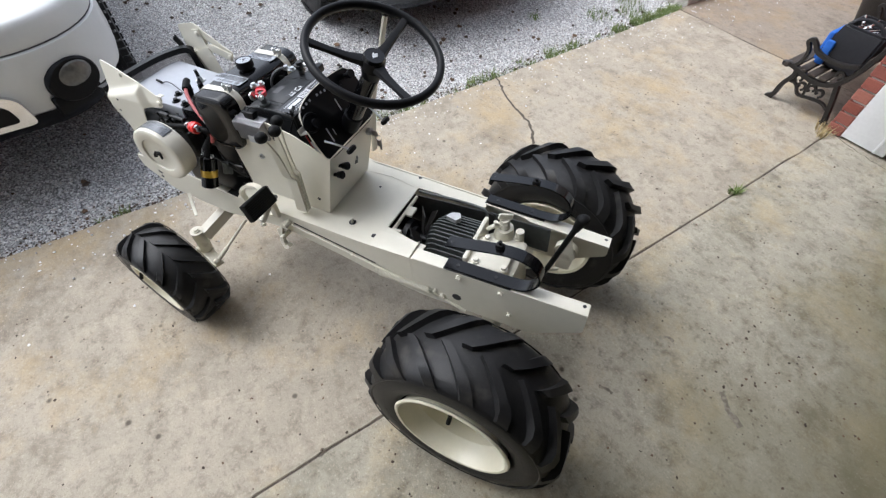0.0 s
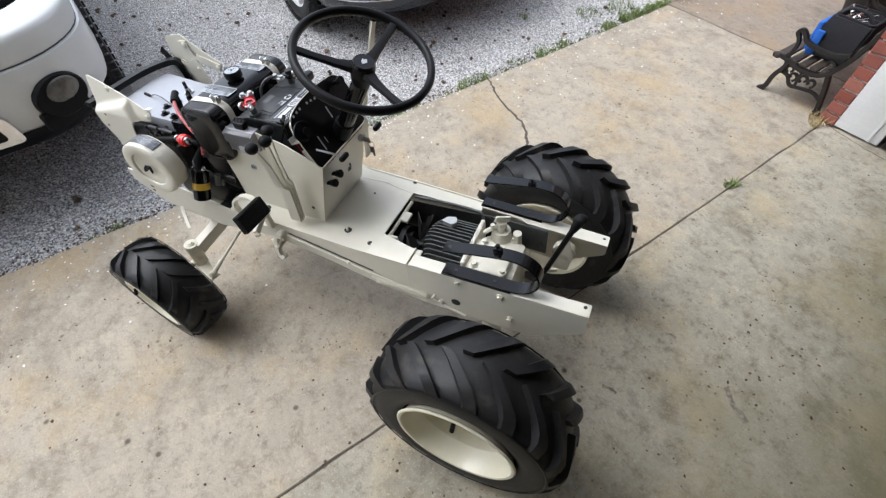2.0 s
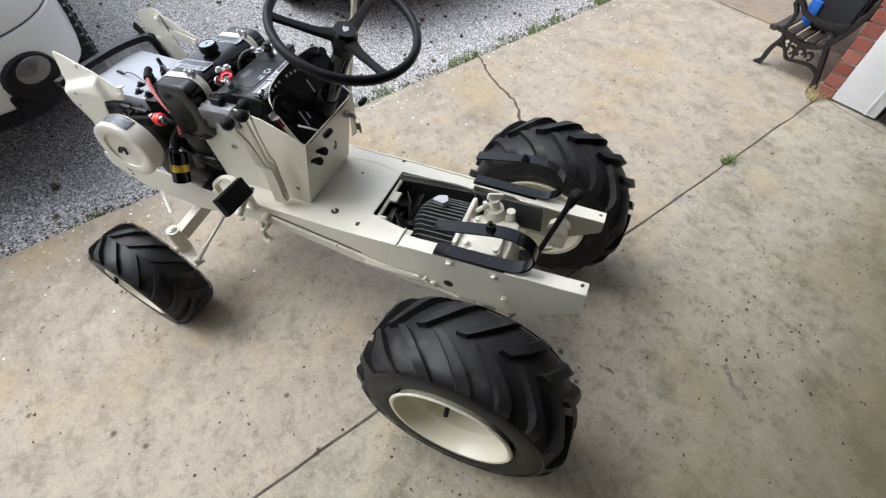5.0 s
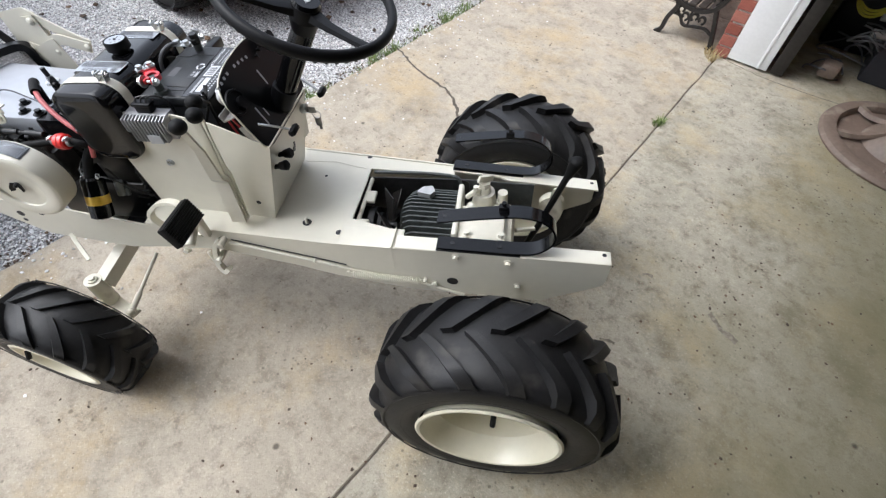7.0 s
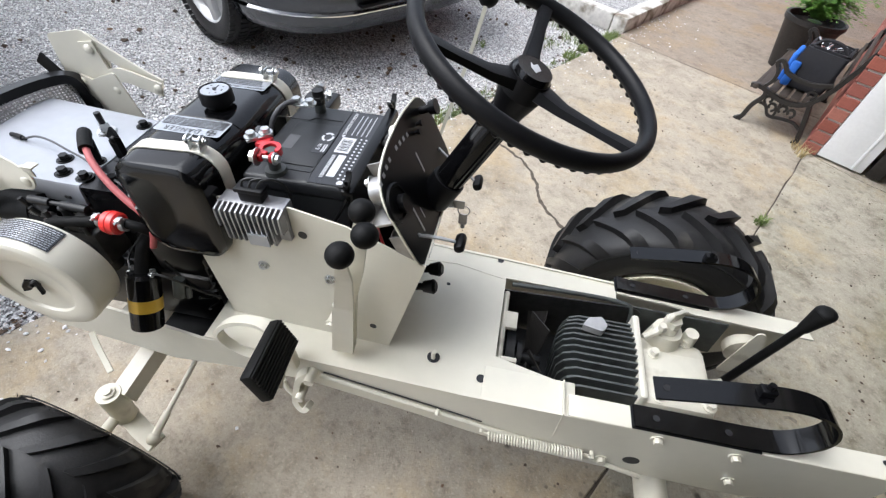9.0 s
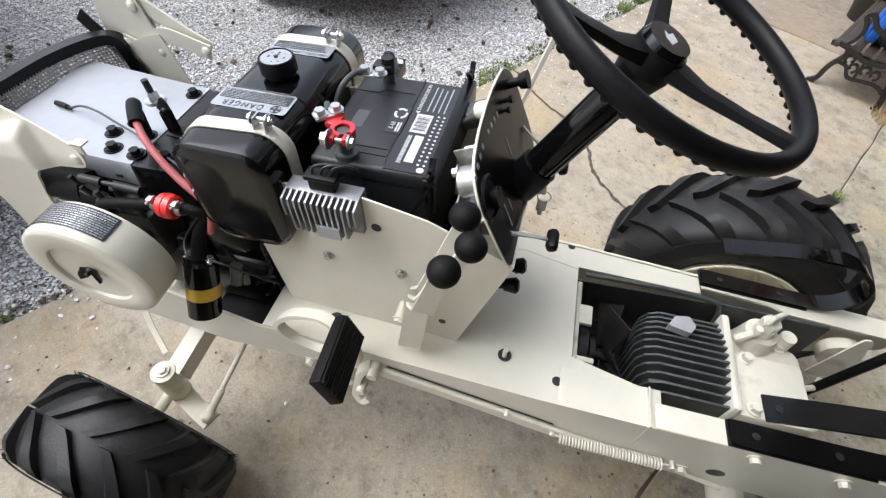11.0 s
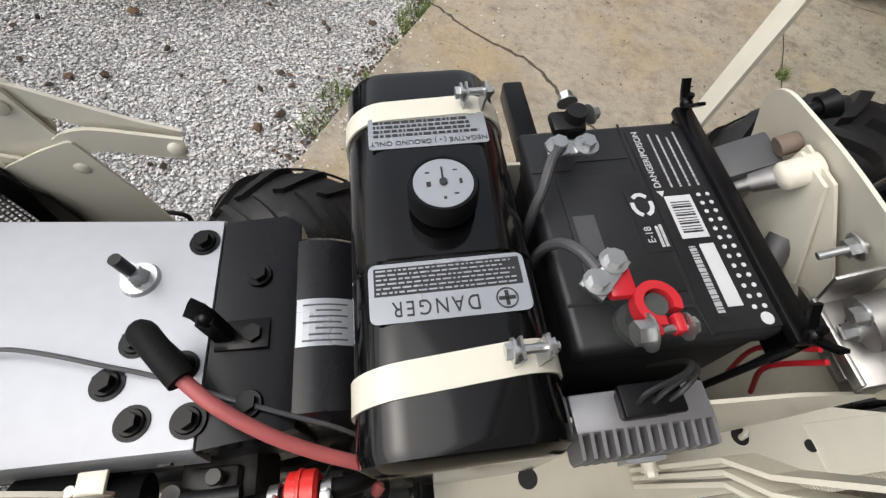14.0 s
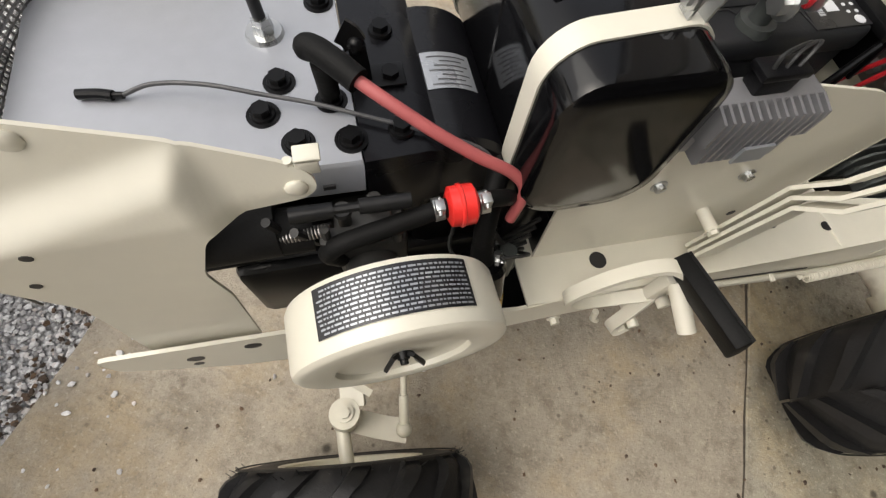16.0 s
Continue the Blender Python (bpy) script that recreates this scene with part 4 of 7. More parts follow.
bmesh.ops.transform(bm, matrix=Matrix.Translation((-0.435, 0.130, 0.796)) @ DN.to_3x3().normalized().to_4x4(), verts=bm.verts)
part("choke_grip", bm, BLACK_PLASTIC, dash)
for x, y, h, r in ((0.098, 0.158, 0.030, 0.0125), (0.066, 0.152, 0.012, 0.006), (0.050, 0.146, 0.010, 0.005)):
    bm = BM()
    cyl(bm, DN @ Vector((x, y, 0)), DN @ Vector((x, y, h * 0.7)), r * 0.5, seg=12), cyl(bm, DN @ Vector((x, y, h * 0.6)), DN @ Vector((x, y, h)), r * 0.8, r, seg=18)
    part("dash_knob", bm, BLACK_PLASTIC, dash, "black pull knob")


def dash_part(name, bm, mat, label=""):
    """Puts a piece given in the plate's own axes behind the instrument plate."""
    bmesh.ops.transform(bm, matrix=DN, verts=bm.verts)
    return part(name, bm, mat, dash, label)


dash_part("switch_box", box(BM(), (0.068, 0.112, -0.072), (0.104, 0.140, -0.016), 0.003), WIRE_GREY, "grey switch box behind the dash")
dash_part("grommet", cyl(BM(), (0.078, 0.150, -0.020), (0.078, 0.150, -0.004), 0.009, seg=16), BROWN_PLASTIC)
bm = BM()
for off in (0.0, 0.020):
    q = [(0.062 - off * 0.2, 0.168, -0.0065 - off * 0.3), (0.022, 0.168, -0.0065 - off * 0.3), (-0.036 + off, 0.060, -0.010 - off), (0.020 + off, -0.030, -0.060), (0.086, -0.030, -0.062 - off * 0.4)]
    lo, hi = [bm.verts.new(v) for v in q], [bm.verts.new((x, y + 0.001, z - 0.003)) for x, y, z in q]
    bm.faces.new(lo), bm.faces.new(hi[::-1])
    for j in range(5):
        bm.faces.new((lo[j], lo[(j + 1) % 5], hi[(j + 1) % 5], hi[j]))
dash_part("column_brace", bm, CREAM, "folded cream brace for the steering column")
bm = BM()
cyl(bm, (0.046, 0.158, -0.030), (0.046, 0.158, -0.005), 0.0125, seg=20), ball(bm, (0.046, 0.158, -0.030), 0.0125, 16, (1, 1, 0.5))
dash_part("brace_cap", bm, CREAM)
bm = BM()
cyl(bm, (0.056, 0.142, -0.048), (0.050, 0.152, -0.026), 0.0085, 0.011, seg=16), cyl(bm, (0.060, 0.134, -0.062), (0.056, 0.142, -0.046), 0.005, 0.006, seg=12)
dash_part("cable_end", bm, STEEL)
bm = BM()
cyl(bm, (-0.022, 0.148, -0.036), (-0.022, 0.148, -0.004), 0.0032, seg=10), bolt(bm, (-0.022, 0.148, -0.010), (0, 0, -1), 0.0075, 0.006)
dash_part("plate_stud", bm, ZINC)
meter = dash_part("meter_can", cyl(BM(), (-0.074, 0.136, -0.030), (-0.074, 0.136, -0.003), 0.0205, seg=28), STEEL, "bright metal meter can")
bm = BM()
for x, y in ((-0.070, 0.150), (-0.074, 0.120)):
    bolt(bm, DN @ Vector((x, y, -0.030)), DN.to_3x3() @ Vector((0, 0, -1)), 0.006, 0.007)
part("meter_terminal", bm, ZINC, meter)
bm = BM()
box(bm, (-0.112, 0.096, -0.040), (-0.044, 0.101, -0.003), 0.001), box(bm, (-0.047, 0.100, -0.040), (-0.044, 0.166, -0.003), 0.001), box(bm, (-0.112, 0.096, -0.043), (-0.044, 0.116, -0.0395), 0.001)
dash_part("meter_strap", bm, STEEL, "dull steel meter clamp")
bm = BM()
plate(bm, rounded([(-0.110, 0.012), (-0.050, 0.006), (-0.010, 0.020), (-0.014, 0.050), (-0.050, 0.062), (-0.105, 0.070)], 0.008, 3), "z", -0.026, 0.0025)
box(bm, (-0.110, 0.012, -0.026), (-0.107, 0.070, -0.003), 0.001)
dash_part("throttle_plate", bm, STEEL, "steel throttle quadrant plate")
bm = BM()
cyl(bm, (-0.055, 0.040, -0.034), (-0.055, 0.040, -0.0265), 0.008, seg=14), box(bm, (-0.100, 0.040, -0.033), (-0.078, 0.060, -0.0265), 0.002)
dash_part("throttle_pivot", bm, ZINC)
bm = BM()
tube(bm, [(0.02, 0.09, -0.03), (0.0, 0.07, -0.055), (0.03, 0.04, -0.075)], 0.011, 12)
tube(bm, [(0.0, 0.045, -0.03), (0.01, 0.03, -0.055), (0.03, 0.0, -0.07)], 0.009, 12)
dash_part("cable_sleeve", bm, WIRE_GREY)
bm = BM()
for k, (a, b) in enumerate((((-0.09, 0.10, -0.05), (-0.085, -0.05, -0.08)), ((-0.08, 0.10, -0.05), (-0.06, -0.06, -0.09)))):
    tube(bm, [DN @ Vector(a), DN @ Vector(((a[0] + b[0]) / 2 + 0.012, 0.03, -0.075)), DN @ Vector(b)], 0.0024, 8)
part("red_wire", bm, RED_CLAMP, dash, "red wires hanging behind the dash")

# steering column and wheel
SC = Vector((-0.3686, 0.052, 1.0526))
SN = Vector((0.3918, -0.073, 0.917)).normalized()
SM = Matrix.Translation(SC) @ SN.to_track_quat("Z", "Y").to_matrix().to_4x4()
foot = Vector((-0.526, 0.036, 0.772))
CN = (SC - SN * 0.07 - foot).normalized()
bm = BM()
cyl(bm, foot, SC - SN * 0.075, 0.0228, 0.0235, seg=28)
column = p_("steering_column", bm, BLACK_GLOSS, "gloss black steering column")
bm = BM()
cyl(bm, foot + CN * 0.06, foot + CN * 0.105, 0.027, seg=24)
part("column_collar", bm, BLACK_PLASTIC, column)
bm = BM()
ring = []
for k in range(80):
    a = 2 * math.pi * k / 80
    ring.append(SM @ Vector((0.1625 * math.cos(a), 0.1625 * math.sin(a), 0)))
sweep(bm, ring, [(0.0098 * math.cos(q), 0.0118 * math.sin(q)) for q in np.linspace(0, 6.283, 14, endpoint=False)], closed=True, up=SN)
for k in range(54):
    a = 2 * math.pi * k / 54
    p = SM @ Vector((0.1625 * math.cos(a), 0.1625 * math.sin(a), -0.0105))
    ball(bm, p, 0.0052, 8)
steer = p_("steering_wheel", bm, BLACK_PLASTIC, "black three-spoke steering wheel with finger grips")
base_dir = SM.to_3x3().inverted() @ Vector((0, -1, 0))
a0 = math.atan2(base_dir.y, base_dir.x)
for k, da in enumerate((radians(62), radians(182), radians(302))):
    a = a0 + da
    d = Vector((math.cos(a), math.sin(a), 0))
    bm = BM()
    pts = [SM @ (d * r + Vector((0, 0, z))) for r, z in ((0.022, -0.030), (0.06, -0.026), (0.11, -0.014), (0.155, -0.002))]
    rings = []
    for (p, w, h) in zip(pts, (0.034, 0.024, 0.020, 0.022), (0.020, 0.014, 0.011, 0.012)):
        s = SM.to_3x3() @ Vector((-math.sin(a), math.cos(a), 0))
        up = SN
        rings.append([bm.verts.new(p + s * w / 2 * cx + up * h / 2 * cz) for cx, cz in ((-1, -0.6), (-0.6, -1), (0.6, -1), (1, -0.6), (0.8, 0.8), (0, 1), (-0.8, 0.8))])
    for q0, q1 in zip(rings, rings[1:]):
        for j in range(7):
            bm.faces.new((q0[j], q0[(j + 1) % 7], q1[(j + 1) % 7], q1[j]))
    bm.faces.new(rings[0]), bm.faces.new(rings[-1])
    part("spoke", bm, BLACK_PLASTIC, steer)
bm = BM()
cyl(bm, SC - SN * 0.085, SC - SN * 0.045, 0.021, 0.031, seg=28), cyl(bm, SC - SN * 0.045, SC - SN * 0.018, 0.031, 0.029, seg=28)
part("hub", bm, BLACK_PLASTIC, steer)
bm = BM()
cyl(bm, SC - SN * 0.018, SC - SN * 0.010, 0.028, 0.025, seg=28)
part("hub_cap", bm, BLACK_GLOSS, steer, "dark badge cap with a faint emblem")
bm = BM()
plate(bm, [(-0.010, -0.004), (0.002, -0.008), (0.011, 0.0), (0.003, 0.004), (0.006, 0.009), (-0.004, 0.005)], "z", -0.0098, 0.0006)
bmesh.ops.transform(bm, matrix=SM, verts=bm.verts)
part("emblem", bm, PRINT_GREY, steer)

# hitch lift handle on the right of the tower
bm = BM()
sweep(bm, [(-0.560, 0.215, 0.600), (-0.535, 0.220, 0.78), (-0.480, 0.245, 0.97), (-0.462, 0.258, 1.045)], rect(0.006, 0.024), up=(0, 1, 0))
lift = p_("lift_handle", bm, CREAM_DIRTY, "flat steel lift handle with a black knob")
part("knob", ball(BM(), (-0.459, 0.260, 1.058), 0.017), RUBBER, lift)

# three shift levers of flat steel lying side by side, with black balls
LEVERS = (((-0.614, -0.131, 0.600), (-0.592, -0.139, 0.742), (-0.578, -0.163, 0.772), (-0.556, -0.188, 0.868), (-0.543, -0.214, 0.938), (-0.537, -0.223, 0.951)),
          ((-0.614, -0.1225, 0.600), (-0.592, -0.1295, 0.747), (-0.578, -0.151, 0.778), (-0.546, -0.174, 0.872), (-0.526, -0.189, 0.940), (-0.520, -0.193, 0.954)),
          ((-0.614, -0.114, 0.600), (-0.592, -0.120, 0.752), (-0.578, -0.138, 0.785), (-0.556, -0.155, 0.870), (-0.536, -0.164, 0.948), (-0.532, -0.165, 0.961)))
for *bend, knob in LEVERS:
    bm = BM()
    for k, (p, q) in enumerate(zip(bend, bend[1:])):
        p, q = Vector(p), Vector(q)
        d = (q - p).normalized()
        n_ = d.cross(Vector((1, 0, 0))).normalized()
        w0, w1 = (0.0185, 0.0165, 0.0145, 0.0105, 0.006)[k:k + 2]
        ring = [[bm.verts.new(c + Vector((sx * w, 0, 0)) + n_ * sn * 0.0023) for sx, sn in ((-1, -1), (1, -1), (1, 1), (-1, 1))] for c, w in ((p - d * 0.0006, w0), (q + d * 0.0006, w1))]
        for j in range(4):
            bm.faces.new((ring[0][j], ring[0][(j + 1) % 4], ring[1][(j + 1) % 4], ring[1][j]))
        bm.faces.new(ring[0][::-1]), bm.faces.new(ring[1])
    lev = p_("control_lever", bm, CREAM, "bent cream steel lever")
    part("lever_ball", ball(BM(), knob, 0.0152, 24, (1, 1, 0.92)), RUBBER, lev, "black ball knob")
p_("lever_pivot", bolt(cyl(BM(), (-0.632, -0.089, 0.655), (-0.632, -0.118, 0.655), 0.008, seg=14), (-0.632, -0.118, 0.655), (0, -1, 0), 0.007, 0.005), CREAM)

# voltage regulator with cooling fins
bm = BM()
box(bm, (-0.771, -0.0975, 0.818), (-0.674, -0.072, 0.878), 0.002)
reg = p_("voltage_regulator", bm, REG_METAL, "finned aluminium voltage regulator")
for k in range(13):
    x = -0.770 + k * 0.00775
    low = 0.842 if k in (0, 11, 12) else 0.818
    part("fin", plate(BM(), [(-0.097, 0.8775), (-0.1125, 0.8735), (-0.1135, 0.866), (-0.1135, low + 0.004), (-0.111, low), (-0.097, low)], "x", x, 0.0026), REG_METAL, reg)
bm = BM()
box(bm, (-0.728, -0.1165, 0.819), (-0.698, -0.1137, 0.839))
part("rating_plate", bm, LABEL_SILVER, reg)
bm = BM()
box(bm, (-0.740, -0.093, 0.876), (-0.706, -0.074, 0.898), 0.003), box(bm, (-0.744, -0.094, 0.892), (-0.702, -0.073, 0.899), 0.002)
part("plug", bm, BLACK_PLASTIC, reg, "black wiring plug")
for k in range(3):
    part("plug_wire", tube(BM(), [(-0.735 + 0.010 * k, -0.088, 0.893), (-0.73 + 0.012 * k, -0.082, 0.908), (-0.70 + 0.004 * k, -0.072, 0.906), (-0.685, -0.06, 0.885), (-0.69, -0.05, 0.84)], 0.0018, 6), WIRE_BLACK, reg)

# fuel tank, straps, gauge cap and labels
def loop_profile(x0, x1, z0, z1, r_top, r_bot, n=7):
    pts = []
    for cx, cz, r, a in ((x1 - r_top, z1 - r_top, r_top, 0), (x0 + r_top, z1 - r_top, r_top, 90), (x0 + r_bot, z0 + r_bot, r_bot, 180), (x1 - r_bot, z0 + r_bot, r_bot, 270)):
        for k in range(n + 1):
            t = radians(a + 90 * k / n)
            pts.append((cx + r * math.cos(t), cz + r * math.sin(t)))
    return pts


def loft(bm, loops, caps=True):
    rings = [[bm.verts.new(p) for p in lp] for lp in loops]
    n = len(rings[0])
    for a, b in zip(rings, rings[1:]):
        for k in range(n):
            bm.faces.new((a[k], a[(k + 1) % n], b[(k + 1) % n], b[k]))
    if caps:
        bm.faces.new(rings[0][::-1]), bm.faces.new(rings[-1])
    return bm


TX0, TX1, TZ0, TZ1 = -0.912, -0.779, 0.758, 0.927


def tank_loop(y, inset):
    return [(x, y, z) for x, z in loop_profile(TX0 + inset, TX1 - inset, TZ0 + inset, TZ1 - inset, max(0.005, 0.034 - inset * 0.6), max(0.005, 0.042 - inset * 0.6))]


bm = BM()
loft(bm, [tank_loop(-0.110, 0.020), tank_loop(-0.109, 0.008), tank_loop(-0.104, 0.0015), tank_loop(-0.098, 0.0), tank_loop(0.014, 0.0), tank_loop(0.0155, 0.0012), tank_loop(0.0185, 0.0012), tank_loop(0.02, 0.0),
          tank_loop(0.200, 0.0), tank_loop(0.207, 0.002), tank_loop(0.212, 0.010), tank_loop(0.213, 0.022)])
tank = p_("fuel_tank", bm, BLACK_GLOSS, "gloss black steel fuel tank")
for y, skew in ((-0.059, 0.075), (0.158, 0.03)):
    bm = BM()
    w = 0.0105
    outer = [(x, z) for x, z in loop_profile(TX0 - 0.0022, TX1 + 0.0022, TZ0 - 0.0022, TZ1 + 0.0022, 0.036, 0.044)]
    inner = [(x, z) for x, z in loop_profile(TX0 - 0.0004, TX1 + 0.0004, TZ0 - 0.0004, TZ1 + 0.0004, 0.0345, 0.0425)]
    loft(bm, [[(x, y - w, z) for x, z in inner], [(x, y - w, z) for x, z in outer], [(x, y + w, z) for x, z in outer], [(x, y + w, z) for x, z in inner]], False)
    for v in bm.verts:
        v.co.y += skew * (v.co.x + 0.8455)
    y += skew * 0.040
    strap = part("tank_strap", bm, CREAM, tank, "cream clamp strap round the tank")
    bm = BM()
    for dx in (-0.006, 0.010):
        sweep(bm, [(-0.808 + dx, y, 0.925), (-0.806 + dx, y, 0.936), (-0.804 + dx, y, 0.946)], rect(0.014, 0.002), up=(1, 0, 0))
    cyl(bm, (-0.818, y, 0.941), (-0.788, y, 0.941), 0.003, seg=10)
    bolt(bm, (-0.814, y, 0.941), (-1, 0, 0), 0.0052, 0.004), bolt(bm, (-0.796, y, 0.941), (1, 0, 0), 0.0052, 0.004)
    part("strap_bolt", bm, ZINC, strap, "zinc clamp bolt")
bm = BM()
CAP = Vector((-0.8415, 0.0605, 0.0))
lathe(bm, [(0.920, 0.0), (0.920, 0.0185), (0.932, 0.0185), (0.934, 0.0248), (0.950, 0.0248), (0.9535, 0.0232), (0.9535, 0.0214), (0.9520, 0.0208), (0.9520, 0.0)], 36, Matrix.Translation(CAP) @ Matrix.Rotation(radians(90), 4, "X"))
cap = part("fuel_cap", bm, BLACK_PLASTIC, tank, "black fuel cap with a pale gauge dial")
bm = BM()
cyl(bm, CAP + Vector((0, 0, 0.9521)), CAP + Vector((0, 0, 0.9526)), 0.0206, seg=32)
dial = part("dial", bm, LABEL_SILVER, tank, "pale grey fuel gauge dial")
bm = BM()
sweep(bm, [CAP + Vector((0, -0.002, 0.953)), CAP + Vector((0.0, 0.013, 0.953))], rect(0.0014, 0.0005))
cyl(bm, CAP + Vector((0, 0, 0.9527)), CAP + Vector((0, 0, 0.9545)), 0.0028, seg=12)
for dx, dy, w, h in ((-0.010, -0.001, 0.003, 0.004), (0.012, 0.000, 0.002, 0.004), (0.0, -0.013, 0.002, 0.002), (0.008, -0.010, 0.003, 0.001), (-0.010, 0.009, 0.003, 0.001), (0.009, 0.010, 0.003, 0.001)):
    box(bm, (CAP.x + dx - w / 2, CAP.y + dy - h / 2, 0.9527), (CAP.x + dx + w / 2, CAP.y + dy + h / 2, 0.9530))
part("needle_and_marks", bm, PRINT_DARK, tank)
TURN = Matrix.Rotation(math.pi, 4, "Z")
bm = BM()
plate(bm, rounded([(-0.892, 0.117), (-0.797, 0.117), (-0.797, 0.150), (-0.892, 0.150)], 0.003, 3), "z", TZ1 + 0.0002, 0.0004)
lab = part("ground_label", bm, LABEL_SILVER, tank, "silver ground polarity sticker")
words("NEGATIVE ( - ) GROUND ONLY", 0.0066, Matrix.Translation((-0.8445, 0.1225, TZ1 + 0.0008)) @ TURN, PRINT_DARK, lab, "label_text")
tagged(part("fine_print", bars(BM(), -0.888, -0.801, 0.128, 0.147, TZ1 + 0.0008, 4, 3), PRINT_DARK, lab), kind="stuff")
bm = BM()
plate(bm, rounded([(-0.897, -0.0265), (-0.793, -0.0265), (-0.793, 0.0155), (-0.897, 0.0155)], 0.006, 4), "z", TZ1 + 0.0002, 0.0004)
lab = part("danger_label", bm, LABEL_SILVER, tank, "silver and black danger sticker")
bm = BM()
box(bm, (-0.8935, -0.0078, TZ1 + 0.0007), (-0.7965, 0.0123, TZ1 + 0.0010))
part("label_panel", bm, PRINT_DARK, lab)
tagged(part("fine_print", bars(BM(), -0.892, -0.798, -0.0074, 0.0118, TZ1 + 0.0011, 6, 4, "x", 0.36), LABEL_SILVER, lab), kind="stuff")
words("DANGER", 0.0150, Matrix.Translation((-0.8545, -0.0170, TZ1 + 0.0008)) @ TURN, PRINT_DARK, lab, "label_text", squeeze=0.80, spread=1.28)
bm = BM()
sweep(bm, [(-0.809 + 0.0068 * math.cos(a), -0.0170 + 0.0068 * math.sin(a), TZ1 + 0.001) for a in np.linspace(0, 6.283, 24, endpoint=False)], rect(0.0009, 0.0004), closed=True)
box(bm, (-0.8145, -0.0182, TZ1 + 0.0008), (-0.8035, -0.0158, TZ1 + 0.0012)), box(bm, (-0.8102, -0.0222, TZ1 + 0.0008), (-0.8078, -0.0118, TZ1 + 0.0012))
part("plus_mark", bm, PRINT_DARK, lab)

# battery
bm = BM()
box(bm, (-0.757, -0.045, 0.690), (-0.606, 0.160, 0.868), 0.006)
batt = p_("battery", bm, BATTERY_CASE, "black plastic starter battery")
bm = BM()
box(bm, (-0.760, -0.048, 0.862), (-0.602, 0.163, 0.888), 0.007, seg=3)
part("battery_lid", bm, BATTERY_CASE, batt)
bm = BM()
box(bm, (-0.738, -0.010, 0.8875), (-0.664, 0.105, 0.8895), 0.001)
part("vent_cover", bm, BATTERY_CASE, batt)
part("faded_patch", box(BM(), (-0.734, 0.026, 0.8893), (-0.716, 0.064, 0.8897)), WIRE_GREY, batt)
bm = BM()
for q in ([(-0.757, 0.113), (-0.722, 0.113), (-0.715, 0.122), (-0.668, 0.122)], [(-0.757, -0.012), (-0.727, -0.012), (-0.72, -0.022), (-0.664, -0.022), (-0.66, -0.045)], [(-0.664, 0.162), (-0.664, -0.02)]):
    part("lid_groove", sweep(BM(), [(x, y, 0.8885) for x, y in q], rect(0.002, 0.001)), PRINT_DARK, batt)
bm = BM()
box(bm, (-0.660, -0.044, 0.8882), (-0.606, 0.152, 0.8888))
lab = part("battery_label", bm, LABEL_BLACK, batt, "black battery sticker with white print")
words("DANGER/POISON", 0.0082, Matrix.Translation((-0.652, 0.118, 0.8891)) @ Matrix.Rotation(radians(90), 4, "Z"), LABEL_WHITE, lab, "label_text")
part("barcode_panel", box(BM(), (-0.651, 0.034, 0.8889), (-0.628, 0.076, 0.8892)), LABEL_WHITE, lab)
part("blank_panel", box(BM(), (-0.640, -0.026, 0.8889), (-0.628, 0.028, 0.8892)), LABEL_WHITE, lab)
for k in range(13):
    for x in (-0.6205, -0.6125):
        part("date_dot", cyl(BM(), (x, -0.028 + k * 0.0086, 0.8889), (x, -0.028 + k * 0.0086, 0.8892), 0.0019, seg=8), LABEL_WHITE, lab)
part("round_mark", cyl(BM(), (-0.615, -0.0375, 0.8889), (-0.615, -0.0375, 0.8892), 0.005, seg=10), LABEL_WHITE, lab)
part("warning_triangle", cyl(BM(), (-0.652, 0.080, 0.8889), (-0.652, 0.080, 0.8892), 0.004, seg=3), LABEL_WHITE, lab)
bm = BM()
for k in range(12):
    y = 0.039 + k * 0.0027
    box(bm, (-0.648, y, 0.8893), (-0.631, y + 0.0009 + 0.0008 * (k % 3 == 0), 0.8895))
tagged(part("barcode", bm, PRINT_DARK, lab), kind="stuff")
bm = BM()
bars(bm, 0.085, 0.148, -0.644, -0.612, 0.8889, 4, 8, "y", 0.22)
bars(bm, -0.030, 0.030, -0.650, -0.643, 0.8889, 1, 9, "y", 0.8)
tagged(part("fine_print", bm, PRINT_GREY, lab), kind="stuff")
bm = BM()
box(bm, (-0.684, 0.024, 0.8897), (-0.6615, 0.086, 0.8901))
lab2 = part("recycling_label", bm, LABEL_BLACK, batt)
bm = BM()
for k in range(3):
    a = radians(90 + 120 * k)
    sweep(bm, [(-0.673 + 0.0082 * math.cos(a + s), 0.069 + 0.0105 * math.sin(a + s), 0.8903) for s in (-0.8, -0.25, 0.25, 0.8)], rect(0.0036, 0.0003))
bars(bm, 0.028, 0.050, -0.671, -0.664, 0.8902, 2, 2, "y", 0.7)
tagged(part("fine_print", bm, LABEL_WHITE, lab2), kind="stuff")
words("E-18", 0.0085, Matrix.Translation((-0.6765, 0.040, 0.8903)) @ Matrix.Rotation(radians(90), 4, "Z"), LABEL_WHITE, lab2, "label_text")
